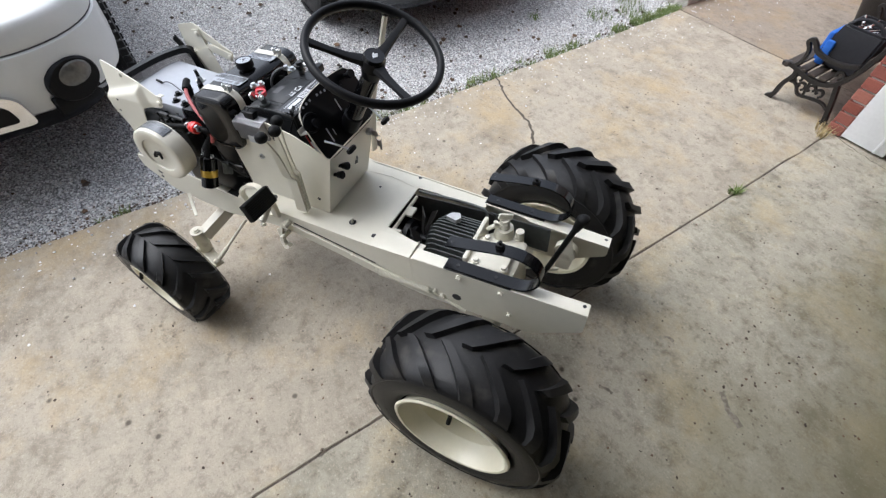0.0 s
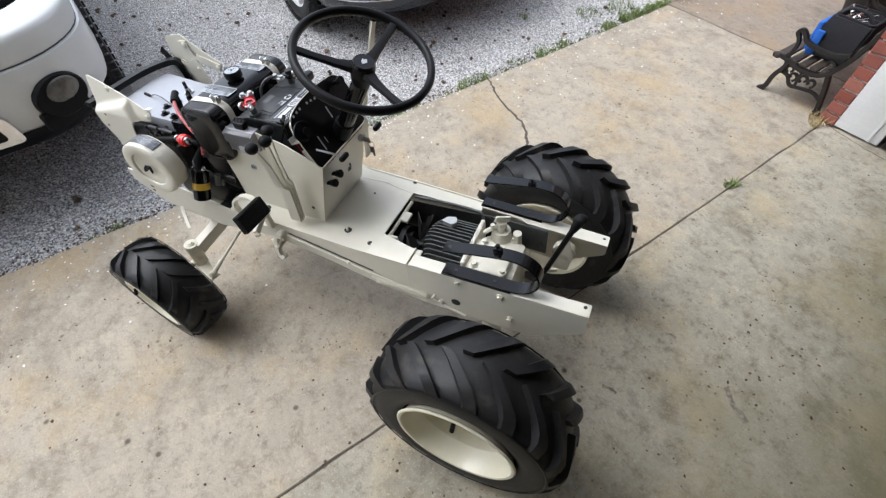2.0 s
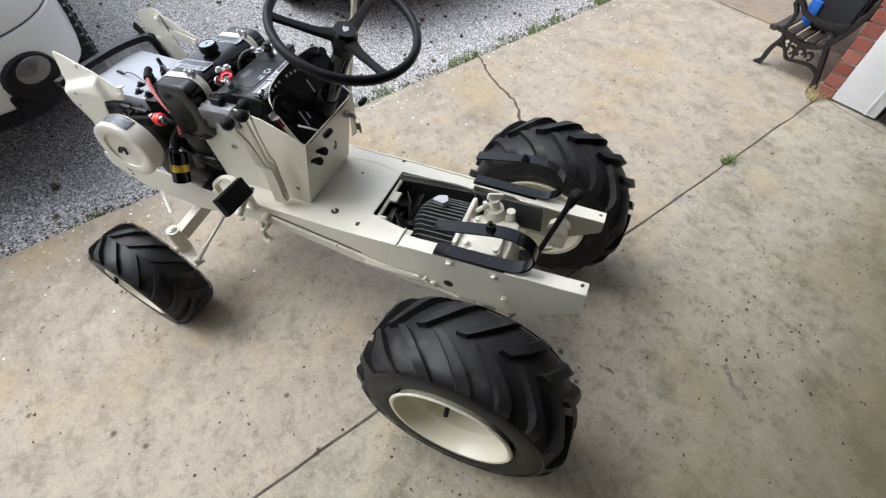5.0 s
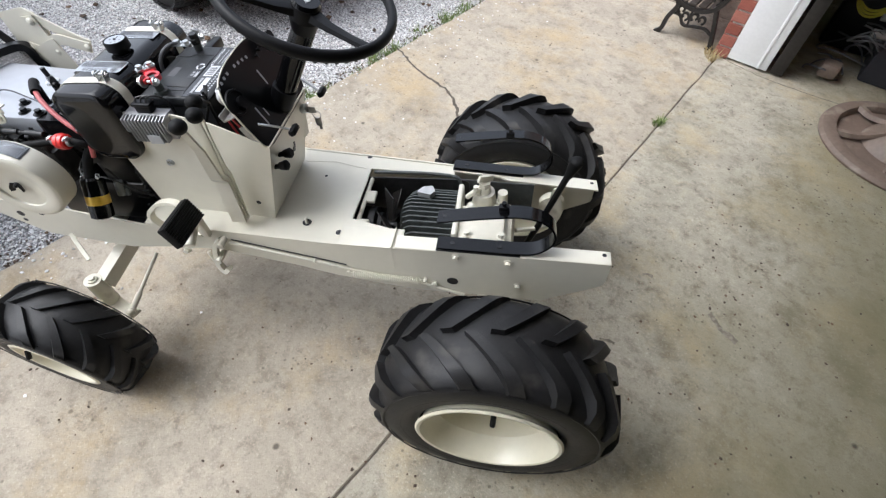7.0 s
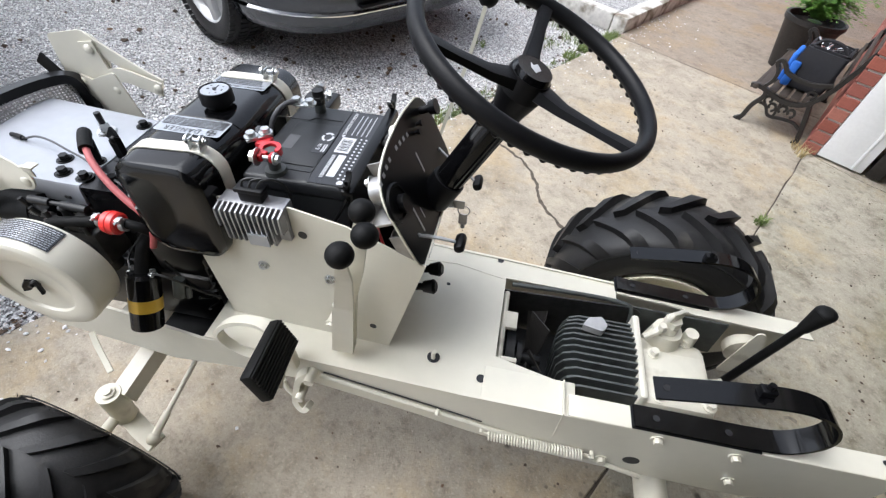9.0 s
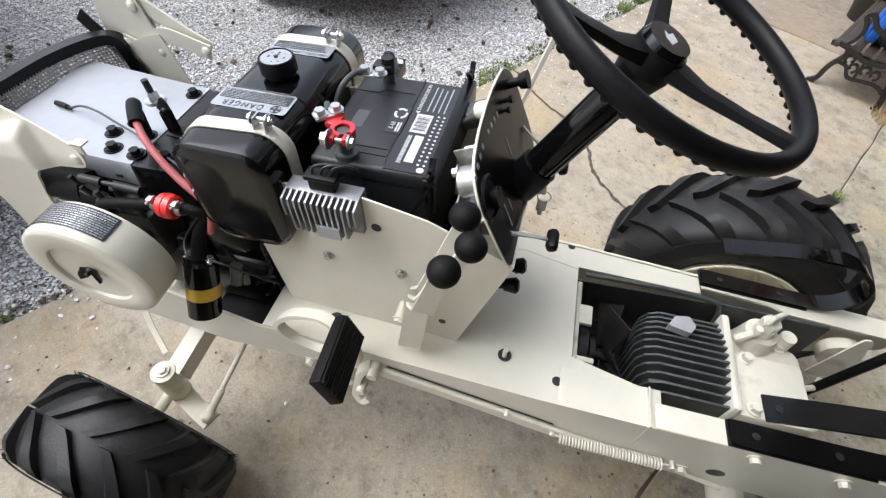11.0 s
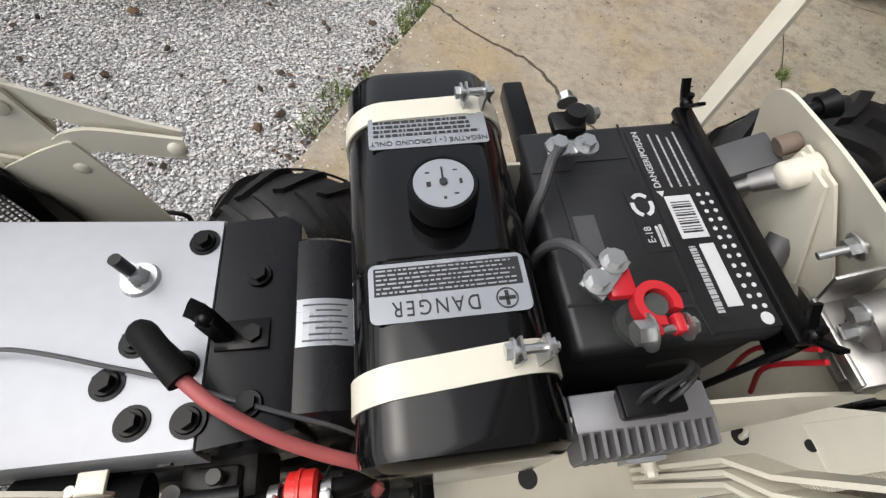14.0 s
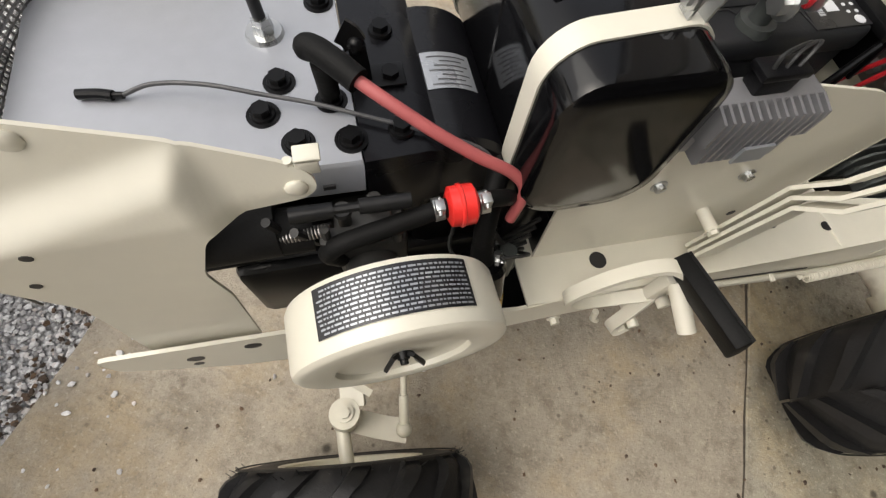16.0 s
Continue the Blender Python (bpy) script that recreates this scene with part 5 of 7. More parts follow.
# terminals
bm = BM()
cyl(bm, (-0.713, -0.031, 0.886), (-0.713, -0.031, 0.894), 0.016, 0.015, seg=24), cyl(bm, (-0.713, -0.031, 0.893), (-0.713, -0.031, 0.925), 0.0085, 0.0080, seg=20)
part("positive_post", bm, FIN_METAL, batt)
bm = BM()
RC = Vector((-0.696, -0.037, 0.899))
sweep(bm, [RC + Vector((0.0125 * math.cos(a), 0.0125 * math.sin(a), 0)) for a in np.linspace(radians(-25), radians(275), 22)], rect(0.006, 0.011))
box(bm, (-0.690, -0.058, 0.8935), (-0.683, -0.045, 0.9045), 0.002), box(bm, (-0.706, -0.059, 0.8935), (-0.699, -0.047, 0.9045), 0.002)
box(bm, (-0.724, -0.030, 0.8935), (-0.705, -0.006, 0.9025), 0.003)
clamp = part("positive_clamp", bm, RED_CLAMP, batt, "red painted battery clamp", Matrix.Translation((-0.017, 0.006, 0.024)))
bm = BM()
cyl(bm, (-0.712, -0.0545, 0.899), (-0.676, -0.0535, 0.899), 0.003, seg=10)
bolt(bm, (-0.706, -0.0545, 0.899), (-1, 0, 0), 0.0085, 0.008), bolt(bm, (-0.682, -0.0535, 0.899), (1, 0, 0), 0.006, 0.005)
part("clamp_bolt", bm, ZINC, clamp, "zinc clamp bolt")
bm = BM()
sweep(bm, [(-0.711, -0.001, 0.904), (-0.738, -0.026, 0.904)], rect(0.018, 0.003))
part("cable_lug", bm, ZINC, clamp)
for q in ((-0.717, -0.006, 0.9055), (-0.732, -0.020, 0.9055)):
    part("lug_bolt", bolt(BM(), q, (0, 0, 1), 0.0066, 0.006), ZINC, clamp)
bm = BM()
tube(bm, [(-0.745, -0.004, 0.928), (-0.752, 0.012, 0.926), (-0.760, 0.026, 0.915), (-0.768, 0.034, 0.890), (-0.772, 0.036, 0.84)], 0.0042)
tube(bm, [(-0.738, 0.112, 0.920), (-0.750, 0.098, 0.922), (-0.760, 0.078, 0.914), (-0.768, 0.066, 0.890), (-0.771, 0.06, 0.84)], 0.0042)
part("battery_cable", bm, WIRE_GREY, batt, "grey battery cable")
bm = BM()
cyl(bm, (-0.697, 0.146, 0.886), (-0.697, 0.146, 0.909), 0.0105, 0.009, seg=20)
box(bm, (-0.718, 0.134, 0.890), (-0.688, 0.157, 0.900), 0.004)
part("negative_clamp", bm, GREASY, batt, "dark lead battery clamp", Matrix.Translation((-0.020, 0.0, 0.017)))
part("negative_post", cyl(BM(), (-0.717, 0.146, 0.886), (-0.717, 0.146, 0.912), 0.0095, 0.0085, seg=20), FIN_METAL, batt)
bm = BM()
box(bm, (-0.730, 0.106, 0.897), (-0.690, 0.122, 0.901), 0.002)
bolt(bm, (-0.720, 0.114, 0.901), (0, 0, 1), 0.007, 0.006), bolt(bm, (-0.697, 0.113, 0.901), (0, 0, 1), 0.007, 0.006)
bolt(bm, (-0.683, 0.150, 0.899), (1, 0.3, 0), 0.006, 0.006), bolt(bm, (-0.700, 0.162, 0.902), (0, 1, 0.2), 0.006, 0.008)
part("lug_clamp", bm, ZINC, batt, "zinc bolted cable lug", Matrix.Translation((-0.020, 0.0, 0.017)))
bm = BM()
box(bm, (-0.606, -0.060, 0.884), (-0.588, 0.175, 0.894), 0.003), box(bm, (-0.591, -0.060, 0.84), (-0.588, 0.175, 0.89))
hold = p_("battery_hold_down", bm, BLACK_PAINT, "black angle bar clamping the battery")
for y in (-0.056, 0.172):
    bm = BM()
    cyl(bm, (-0.597, y, 0.80), (-0.597, y, 0.910), 0.003, seg=8)
    for s in (-1, 1):
        sweep(bm, [(-0.597, y + s * 0.003, 0.899), (-0.597, y + s * 0.011, 0.906), (-0.597, y + s * 0.017, 0.914)], rect(0.003, 0.008), up=(1, 0, 0))
    ball(bm, (-0.597, y, 0.899), 0.006, 10)
    part("wing_nut", bm, BLACK_PAINT, hold, "black wing nut")
bm = BM()
sweep(bm, [(-0.597, -0.058, 0.88), (-0.64, -0.066, 0.80)], circle(0.003, 8))
part("hold_down_rod", bm, BLACK_PAINT, hold)

bm = BM()
box(bm, (-0.751, 0.1375, 0.838), (-0.729, 0.262, 0.862), 0.003), box(bm, (-0.757, 0.1375, 0.80), (-0.751, 0.150, 0.862), 0.001)
p_("side_bracket", bm, BLACK_PAINT, "black box bracket on the tower side")


# ---------------------------------------------------------------- engine
bm = BM()
loft(bm, [[(x, y, 0.794) for x, y in ((-1.303, -0.069), (-1.040, -0.074), (-1.040, 0.137), (-1.303, 0.163))],
          [(x, y, 0.826) for x, y in ((-1.305, -0.0675), (-1.0385, -0.0715), (-1.0385, 0.135), (-1.305, 0.162))],
          [(x, y, 0.830) for x, y in ((-1.302, -0.0645), (-1.0392, -0.0685), (-1.0392, 0.132), (-1.302, 0.159))]])
shroud = p_("cylinder_shroud", bm, HOOD_SILVER, "silver painted sheet-metal engine shroud")
for x, y in ((-1.054, 0.110), (-1.096, 0.019), (-1.111, -0.013), (-1.056, -0.006), (-1.086, -0.045), (-1.045, -0.048)):
    bm = BM()
    cyl(bm, (x, y, 0.8301), (x, y, 0.8312), 0.0135, seg=20)
    cyl(bm, (x, y, 0.831), (x, y, 0.8335), 0.0105, 0.0095, seg=18), cyl(bm, (x, y, 0.833), (x, y, 0.840), 0.0075, seg=6)
    part("head_bolt", bm, BLACK_PAINT, shroud, "black flanged head bolt")
bm = BM()
cyl(bm, (-1.104, 0.077, 0.830), (-1.104, 0.077, 0.834), 0.017, 0.0155, seg=22), cyl(bm, (-1.104, 0.077, 0.834), (-1.104, 0.077, 0.842), 0.010, 0.009, seg=6)
cyl(bm, (-1.104, 0.077, 0.842), (-1.104, 0.077, 0.848), 0.0085, seg=6)
part("stud_nut", bm, ZINC, shroud, "zinc washer and nut on a stud")
part("stud", cyl(BM(), (-1.104, 0.077, 0.842), (-1.105, 0.077, 0.868), 0.0055, seg=12), GREASY, shroud)
part("side_hole", box(BM(), (-1.074, -0.0745, 0.803), (-1.064, -0.0715, 0.808)), PRINT_DARK, shroud)
# black blower housing behind the silver shroud
bm = BM()
loft(bm, [[(-1.0375, -0.070, 0.70), (-1.0375, 0.131, 0.70), (-1.0375, 0.131, 0.8285), (-1.0375, -0.070, 0.8285)], [(-0.985, -0.064, 0.70), (-0.985, 0.137, 0.70), (-0.985, 0.137, 0.8235), (-0.985, -0.064, 0.8235)],
          [(-0.970, -0.060, 0.70), (-0.970, 0.130, 0.70), (-0.970, 0.130, 0.816), (-0.970, -0.060, 0.816)]])
housing = p_("blower_housing", bm, HOUSING_BLACK, "black sheet-metal blower housing")
for y in (0.072, 0.016, -0.040):
    bm = BM()
    cyl(bm, (-1.003, y, 0.8262), (-1.003, y, 0.829), 0.0115, 0.0105, seg=18), cyl(bm, (-1.003, y, 0.828), (-1.003, y, 0.835), 0.0078, seg=6)
    part("housing_bolt", bm, BLACK_PAINT, housing)
bm = BM()
box(bm, (-1.034, 0.004, 0.8262), (-0.990, 0.030, 0.8294), 0.001)
sweep(bm, [(-1.026, 0.017, 0.828), (-1.027, 0.018, 0.846), (-1.029, 0.020, 0.862)], rect(0.014, 0.011), up=(0, 1, 0)), ball(bm, (-1.029, 0.020, 0.860), 0.0078, 12)
sweep(bm, [(-1.029, 0.021, 0.860), (-1.033, 0.024, 0.866), (-1.040, 0.027, 0.870)], rect(0.020, 0.005), up=(0, 1, 0))
part("wire_clip", bm, BLACK_PAINT, housing, "bent black wire clip")
bm = BM()
prof = [(-0.055, 0.0), (-0.055, 0.060), (-0.050, 0.066), (0.110, 0.066), (0.116, 0.060), (0.116, 0.0)]
lathe(bm, prof, 40, Matrix.Translation((-0.962, 0, 0.752)))
fly = part("flywheel_cover", bm, HOUSING_BLACK, housing, "rounded black flywheel cover")
bm = BM()
arc = [(-0.962 + 0.0668 * math.cos(a), 0.752 + 0.0668 * math.sin(a)) for a in np.linspace(radians(55), radians(98), 10)]
for (xa, za), (xb, zb) in zip(arc, arc[1:]):
    bm.faces.new([bm.verts.new(q) for q in ((xa, 0.004, za), (xb, 0.004, zb), (xb, 0.048, zb), (xa, 0.048, za))])
part("serial_label", bm, LABEL_SILVER, housing, "silver serial number sticker")
bm = BM()
for k in range(7):
    for (xa, za), (xb, zb) in list(zip(arc, arc[1:]))[1 + k % 2:8 - k % 3]:
        f = 1.006
        y = 0.008 + k * 0.0055
        g = lambda x, z: (-0.962 + (x + 0.962) * f, 0.752 + (z - 0.752) * f)
        (x0, z0), (x1, z1) = g(xa, za), g(xb, zb)
        bm.faces.new([bm.verts.new(q) for q in ((x0, y, z0), (x1, y, z1), (x1, y + 0.0016, z1), (x0, y + 0.0016, z0))])
tagged(part("fine_print", bm, WIRE_GREY, housing), kind="stuff")
# block, crankcase, carburettor
bm = BM()
box(bm, (-1.27, -0.045, 0.62), (-1.05, 0.14, 0.790), 0.008)
block = p_("engine_block", bm, GREASY, "oily dark finned engine block")
for k in range(7):
    z = 0.640 + k * 0.021
    part("cooling_fin", box(BM(), (-1.285, -0.056, z), (-1.045, 0.150, z + 0.006), 0.002, seg=1), GREASY, block)
bm = BM()
box(bm, (-1.20, -0.07, 0.50), (-0.88, 0.15, 0.640), 0.015), box(bm, (-1.0, -0.06, 0.62), (-0.87, 0.13, 0.745), 0.02)
part("crankcase", bm, BLACK_PAINT, block)
# added black sheets fill the bay; its shade is put in their colour
bm = BM()
box(bm, (-1.02, LEFT + 0.008, 0.492), (-0.828, 0.188, 0.503), 0.002), box(bm, (-0.838, -0.140, 0.500), (-0.829, 0.180, 0.566), 0.002), box(bm, (-0.885, -0.070, 0.500), (-0.842, 0.120, 0.700), 0.010)
part("engine_base", bm, BLACK_PAINT, block, "black base sheets added to fill the shaded engine bay")
bm = BM()
box(bm, (-1.075, -0.115, 0.700), (-1.010, -0.060, 0.770), 0.008), cyl(bm, (-1.045, -0.130, 0.735), (-1.045, -0.06, 0.735), 0.024, seg=20)
box(bm, (-1.062, -0.11, 0.765), (-1.022, -0.075, 0.782), 0.004), cyl(bm, (-1.040, -0.10, 0.68), (-1.040, -0.10, 0.72), 0.022, seg=18)
carb = part("carburettor", bm, CARB_METAL, block, "dull metal carburettor")
for q, r, h in (((-1.062, -0.095, 0.782), 0.006, 0.020), ((-1.035, -0.085, 0.782), 0.005, 0.014), ((-1.020, -0.112, 0.770), 0.0045, 0.016)):
    bm = BM()
    cyl(bm, q, (q[0], q[1], q[2] + h), r, seg=12), cyl(bm, (q[0], q[1], q[2] + h), (q[0], q[1], q[2] + h + 0.003), r * 1.4, r * 1.2, seg=12)
    part("adjusting_screw", bm, CARB_METAL, block)
bm = BM()
plate(bm, rounded([(-1.085, -0.118), (-1.045, -0.122), (-1.015, -0.112), (-1.018, -0.100), (-1.050, -0.106), (-1.080, -0.104)], 0.004, 2), "z", 0.790, 0.003)
cyl(bm, (-1.078, -0.111, 0.780), (-1.078, -0.111, 0.806), 0.004, seg=10)
part("throttle_arm", bm, CARB_METAL, block)
bm = BM()
n_ = 16 * 8
sweep(bm, [(-1.120 + 0.045 * k / n_, -0.106 + 0.005 * math.cos(2 * math.pi * k / 8), 0.793 + 0.005 * math.sin(2 * math.pi * k / 8)) for k in range(n_ + 1)], circle(0.001, 5))
part("governor_spring", bm, STEEL, block)
bm = BM()
cyl(bm, (-1.101, -0.103, 0.820), (-1.068, -0.102, 0.818), 0.0065, seg=12), cyl(bm, (-1.068, -0.102, 0.818), (-1.048, -0.1017, 0.817), 0.0036, seg=8), cyl(bm, (-1.048, -0.1017, 0.817), (-1.007, -0.101, 0.814), 0.0065, seg=12)
cyl(bm, (-1.10, -0.112, 0.81), (-1.085, -0.10, 0.76), 0.004, seg=8), cyl(bm, (-1.118, -0.105, 0.82), (-1.112, -0.10, 0.79), 0.004, seg=8)
part("governor_linkage", bm, GREASY, block, "governor linkage rod")
bm = BM()
cyl(bm, (-1.180, -0.090, 0.785), (-1.115, -0.090, 0.785), 0.026, seg=24), cyl(bm, (-1.13, -0.096, 0.785), (-1.09, -0.094, 0.78), 0.020, seg=20)
part("breather_tube", bm, RUBBER, block, "black breather elbow")
bm = BM()
for k in range(40):
    r, a = 0.022 * math.sqrt((k + 0.5) / 40), k * 2.4
    ball(bm, (-1.181, -0.090 + r * math.cos(a), 0.785 + r * math.sin(a)), 0.0022, 6)
ob = part("breather_mesh", bm, ZINC, block)
tagged(ob, kind="stuff")
bm = BM()
tube(bm, [(-1.072, -0.112, 0.748), (-1.080, -0.118, 0.775), (-1.066, -0.119, 0.792), (-1.03, -0.114, 0.797), (-0.992, -0.108, 0.800), (-0.975, -0.106, 0.801)], 0.0085, 12)
tube(bm, [(-0.952, -0.105, 0.801), (-0.935, -0.104, 0.800), (-0.92, -0.10, 0.79), (-0.905, -0.085, 0.76)], 0.0075, 12)
hose = p_("fuel_hose", bm, RUBBER, "black rubber fuel hose")
bm = BM()
for x in (-0.985, -0.946):
    bm = BM()
    cyl(bm, (x - 0.004, -0.1065, 0.8005), (x + 0.004, -0.106, 0.801), 0.0100, seg=18), box(bm, (x - 0.004, -0.116, 0.809), (x + 0.004, -0.106, 0.817), 0.001)
    cyl(bm, (x - 0.001, -0.120, 0.8135), (x + 0.001, -0.104, 0.8135), 0.002, seg=8)
    part("hose_clamp", bm, ZINC, hose, "spring hose clamp")
bm = BM()
fm = Matrix.Translation((-0.965, -0.106, 0.801)) @ Matrix.Rotation(radians(90), 4, "Z")
lathe(bm, [(-0.0125, 0), (-0.0125, 0.014), (-0.010, 0.0175), (-0.001, 0.0178), (0.0, 0.0188), (0.002, 0.0188), (0.003, 0.0175), (0.010, 0.0172), (0.0125, 0.012), (0.0125, 0)], 28, fm)
p_("fuel_filter", bm, RED_PLASTIC, "bright red inline fuel filter")
# air cleaner drum
bm = BM()
AC = Matrix.Translation((-1.033, -0.2155, 0.756)) @ Matrix.Rotation(radians(2), 4, "Z") @ Matrix.Diagonal((0.85, 0.98, 0.86, 1))
lathe(bm, [(0.058, 0.0), (0.058, 0.094), (0.056, 0.101), (0.052, 0.1030), (0.0085, 0.1035), (0.0035, 0.1022), (0.0008, 0.0985), (0.0, 0.094), (-0.0004, 0.0675), (0.0006, 0.0655), (0.0050, 0.0640), (0.0056, 0.060), (0.0070, 0.0)], 72, AC)
air = p_("air_cleaner", bm, CREAM, "round cream air cleaner drum")
bm = BM()
arc = [(0.1049 * math.cos(a), 0.1049 * math.sin(a)) for a in np.linspace(radians(52), radians(128), 18)]
for (xa, za), (xb, zb) in zip(arc, arc[1:]):
    bm.faces.new([bm.verts.new(AC @ Vector(q)) for q in ((xa, 0.014, za), (xb, 0.014, zb), (xb, 0.051, zb), (xa, 0.051, za))])
part("service_label", bm, LABEL_BLACK, air, "black service sticker with silver print")
bm = BM()
r2 = random.Random(6)
for k in range(10):
    y = 0.0160 + k * 0.0034
    a = radians(54)
    while a < radians(124):
        w = radians(r2.uniform(0.8, 3.6))
        n = 2
        for j in range(n):
            u, v = a + w * j / n, a + w * (j + 1) / n
            q = [(0.1053 * math.cos(s), yy, 0.1053 * math.sin(s)) for s, yy in ((u, y), (v, y), (v, y + 0.0015), (u, y + 0.0015))]
            bm.faces.new([bm.verts.new(AC @ Vector(p)) for p in q])
        a += w + radians(0.7)
tagged(part("fine_print", bm, LABEL_SILVER, air), kind="stuff")
bm = BM()
c0 = AC @ Vector((0, 0.013, 0.006))
cyl(bm, c0, c0 + Vector((0, -0.016, 0)), 0.0035, seg=10), cyl(bm, c0 + Vector((0, -0.004, 0)), c0 + Vector((0, -0.012, 0)), 0.007, 0.005, seg=14)
for s in (-1, 1):
    sweep(bm, [c0 + Vector((s * 0.004, -0.007, 0)), c0 + Vector((s * 0.008, -0.010, 0.004)), c0 + Vector((s * 0.012, -0.013, -0.003)), c0 + Vector((s * 0.0135, -0.014, -0.012))], rect(0.009, 0.0035), up=(0, -1, 0))
part("wing_nut", bm, GREASY, air, "rusty dark wing nut")
# ignition coil
ca, cb = Vector((-0.940, -0.130, 0.713)), Vector((-0.942, -0.171, 0.629))
cd = (cb - ca).normalized()
bm = BM()
cyl(bm, ca, cb, 0.0248, seg=28), cyl(bm, ca - cd * 0.006, ca, 0.0225, 0.0258, seg=28), cyl(bm, cb, cb + cd * 0.003, 0.0248, 0.0205, seg=28)
coil = p_("ignition_coil", bm, BLACK_GLOSS, "black ignition coil can with gold band")
part("gold_band", cyl(BM(), ca + cd * 0.038, ca + cd * 0.060, 0.0252, seg=28), YELLOW_BAND, coil)
bm = BM()
cyl(bm, ca - cd * 0.004, ca - cd * 0.030, 0.0125, 0.0105, seg=18)
tube(bm, [ca - cd * 0.028, ca - cd * 0.05 + Vector((0.004, 0.004, 0)), ca - cd * 0.07 + Vector((0.015, 0.02, 0)), ca - cd * 0.075 + Vector((0.03, 0.05, 0.0))], 0.0105, 12)
part("coil_boot", bm, RUBBER, coil, "black rubber coil boot")
bm = BM()
for s in (-1, 1):
    bm = BM()
    bolt(bm, ca + Vector((s * 0.0175, 0, 0)) - cd * 0.004, -cd, 0.0045, 0.007)
    ball(bm, ca + Vector((s * 0.020, -0.004, 0.006)), 0.004, 8)
    part("coil_terminal", bm, ZINC, coil)
bm = BM()
tube(bm, [ca + Vector((0.020, 0, 0.008)), ca + Vector((0.045, 0.0, 0.005)), ca + Vector((0.058, 0.01, -0.02)), ca + Vector((0.06, 0.03, -0.06))], 0.002, 6)
tube(bm, [ca + Vector((-0.020, 0, 0.008)), ca + Vector((-0.03, 0.02, 0.02)), ca + Vector((-0.01, 0.05, 0.05))], 0.002, 6)
for k in range(5):
    tube(bm, [(-0.92 + 0.01 * k, -0.10, 0.72 - 0.03 * k), (-0.89, -0.10 + 0.01 * k, 0.66 - 0.02 * k), (-0.86, -0.085, 0.62 + 0.02 * k)], 0.0028, 6)
p_("wiring_harness", bm, WIRE_BLACK, "loose black wiring beside the engine")
bm = BM()
cyl(bm, (-0.905, -0.12, 0.655), (-0.900, -0.11, 0.69), 0.010, seg=12), cyl(bm, (-0.893, -0.115, 0.65), (-0.893, -0.108, 0.67), 0.006, seg=10)
p_("wire_fitting", bm, FIN_METAL)
# spark plug boot, red cable, loose wire
bm = BM()
cyl(bm, (-1.056, -0.006, 0.838), (-1.057, -0.003, 0.868), 0.0085, 0.0095, seg=16)
tube(bm, [(-1.067, 0.008, 0.874), (-1.062, 0.004, 0.876), (-1.056, -0.003, 0.877), (-1.044, -0.017, 0.876), (-1.033, -0.030, 0.873)], 0.0102, 14)
ball(bm, (-1.0665, 0.008, 0.874), 0.0102, 12)
boot = p_("plug_boot", bm, RUBBER, "dark rubber spark plug boot")
bm = BM()
tube(bm, [(-1.037, -0.026, 0.874), (-1.012, -0.048, 0.866), (-0.980, -0.068, 0.850), (-0.948, -0.082, 0.832), (-0.918, -0.092, 0.815), (-0.906, -0.100, 0.795), (-0.914, -0.108, 0.762)], 0.0052, 12)
part("plug_cable", bm, RED_CABLE, boot, "faded red spark plug cable")
bm = BM()
tube(bm, [(-1.217, 0.019, 0.834), (-1.19, 0.020, 0.842), (-1.15, 0.010, 0.846), (-1.11, -0.002, 0.842), (-1.07, -0.014, 0.838), (-1.03, -0.030, 0.834), (-0.985, -0.047, 0.828), (-0.94, -0.062, 0.815), (-0.92, -0.07, 0.79)], 0.0019, 8)
loose = p_("loose_wire", bm, WIRE_GREY, "thin dark wire lying over the shroud")
bm = BM()
tube(bm, [(-1.248, 0.025, 0.8345), (-1.232, 0.0225, 0.8352), (-1.222, 0.020, 0.8345)], 0.0042, 10), cyl(bm, (-1.224, 0.0205, 0.8345), (-1.214, 0.019, 0.8345), 0.0028, seg=10)
part("wire_plug", bm, BLACK_PLASTIC, loose)

# ---------------------------------------------------------------- front: radiator screen, hinge brackets, axle
GRILLE = smooth_path([(-1.330, -0.110, 0.858), (-1.330, 0.00, 0.858), (-1.327, 0.080, 0.858), (-1.318, 0.128, 0.858), (-1.300, 0.170, 0.858), (-1.280, 0.196, 0.856), (-1.262, 0.205, 0.845), (-1.256, 0.206, 0.80), (-1.256, 0.206, 0.70)], 6)
bm = BM()
sweep(bm, GRILLE, [(-0.012, -0.009), (0.012, -0.009), (0.012, 0.009), (-0.012, 0.009)])
screen_ob = p_("grille_frame", bm, BLACK_PAINT, "black grille frame with woven mesh")
bm = BM()
rim = [p + Vector((0.011, 0, -0.006)) for p in GRILLE[:40]]
fine = []
for p, q in zip(rim, rim[1:]):
    n_ = max(1, int((q - p).length / 0.0048))
    fine += [p + (q - p) * (k / n_) for k in range(n_)]
for k, p in enumerate(fine):
    sweep(bm, [p, p + Vector((0.006, -0.001, -0.03)), p + Vector((0.007, -0.001, -0.10))], rect(0.0018, 0.0018))
for j in range(18):
    dz = j * 0.0052
    sweep(bm, [p + Vector((0.006 * min(1, dz / 0.03), 0, -dz)) for p in fine], rect(0.0018, 0.0018))
ob = part("mesh", bm, STEEL, screen_ob, "grey woven wire mesh")
tagged(ob, kind="stuff")
bm = BM()
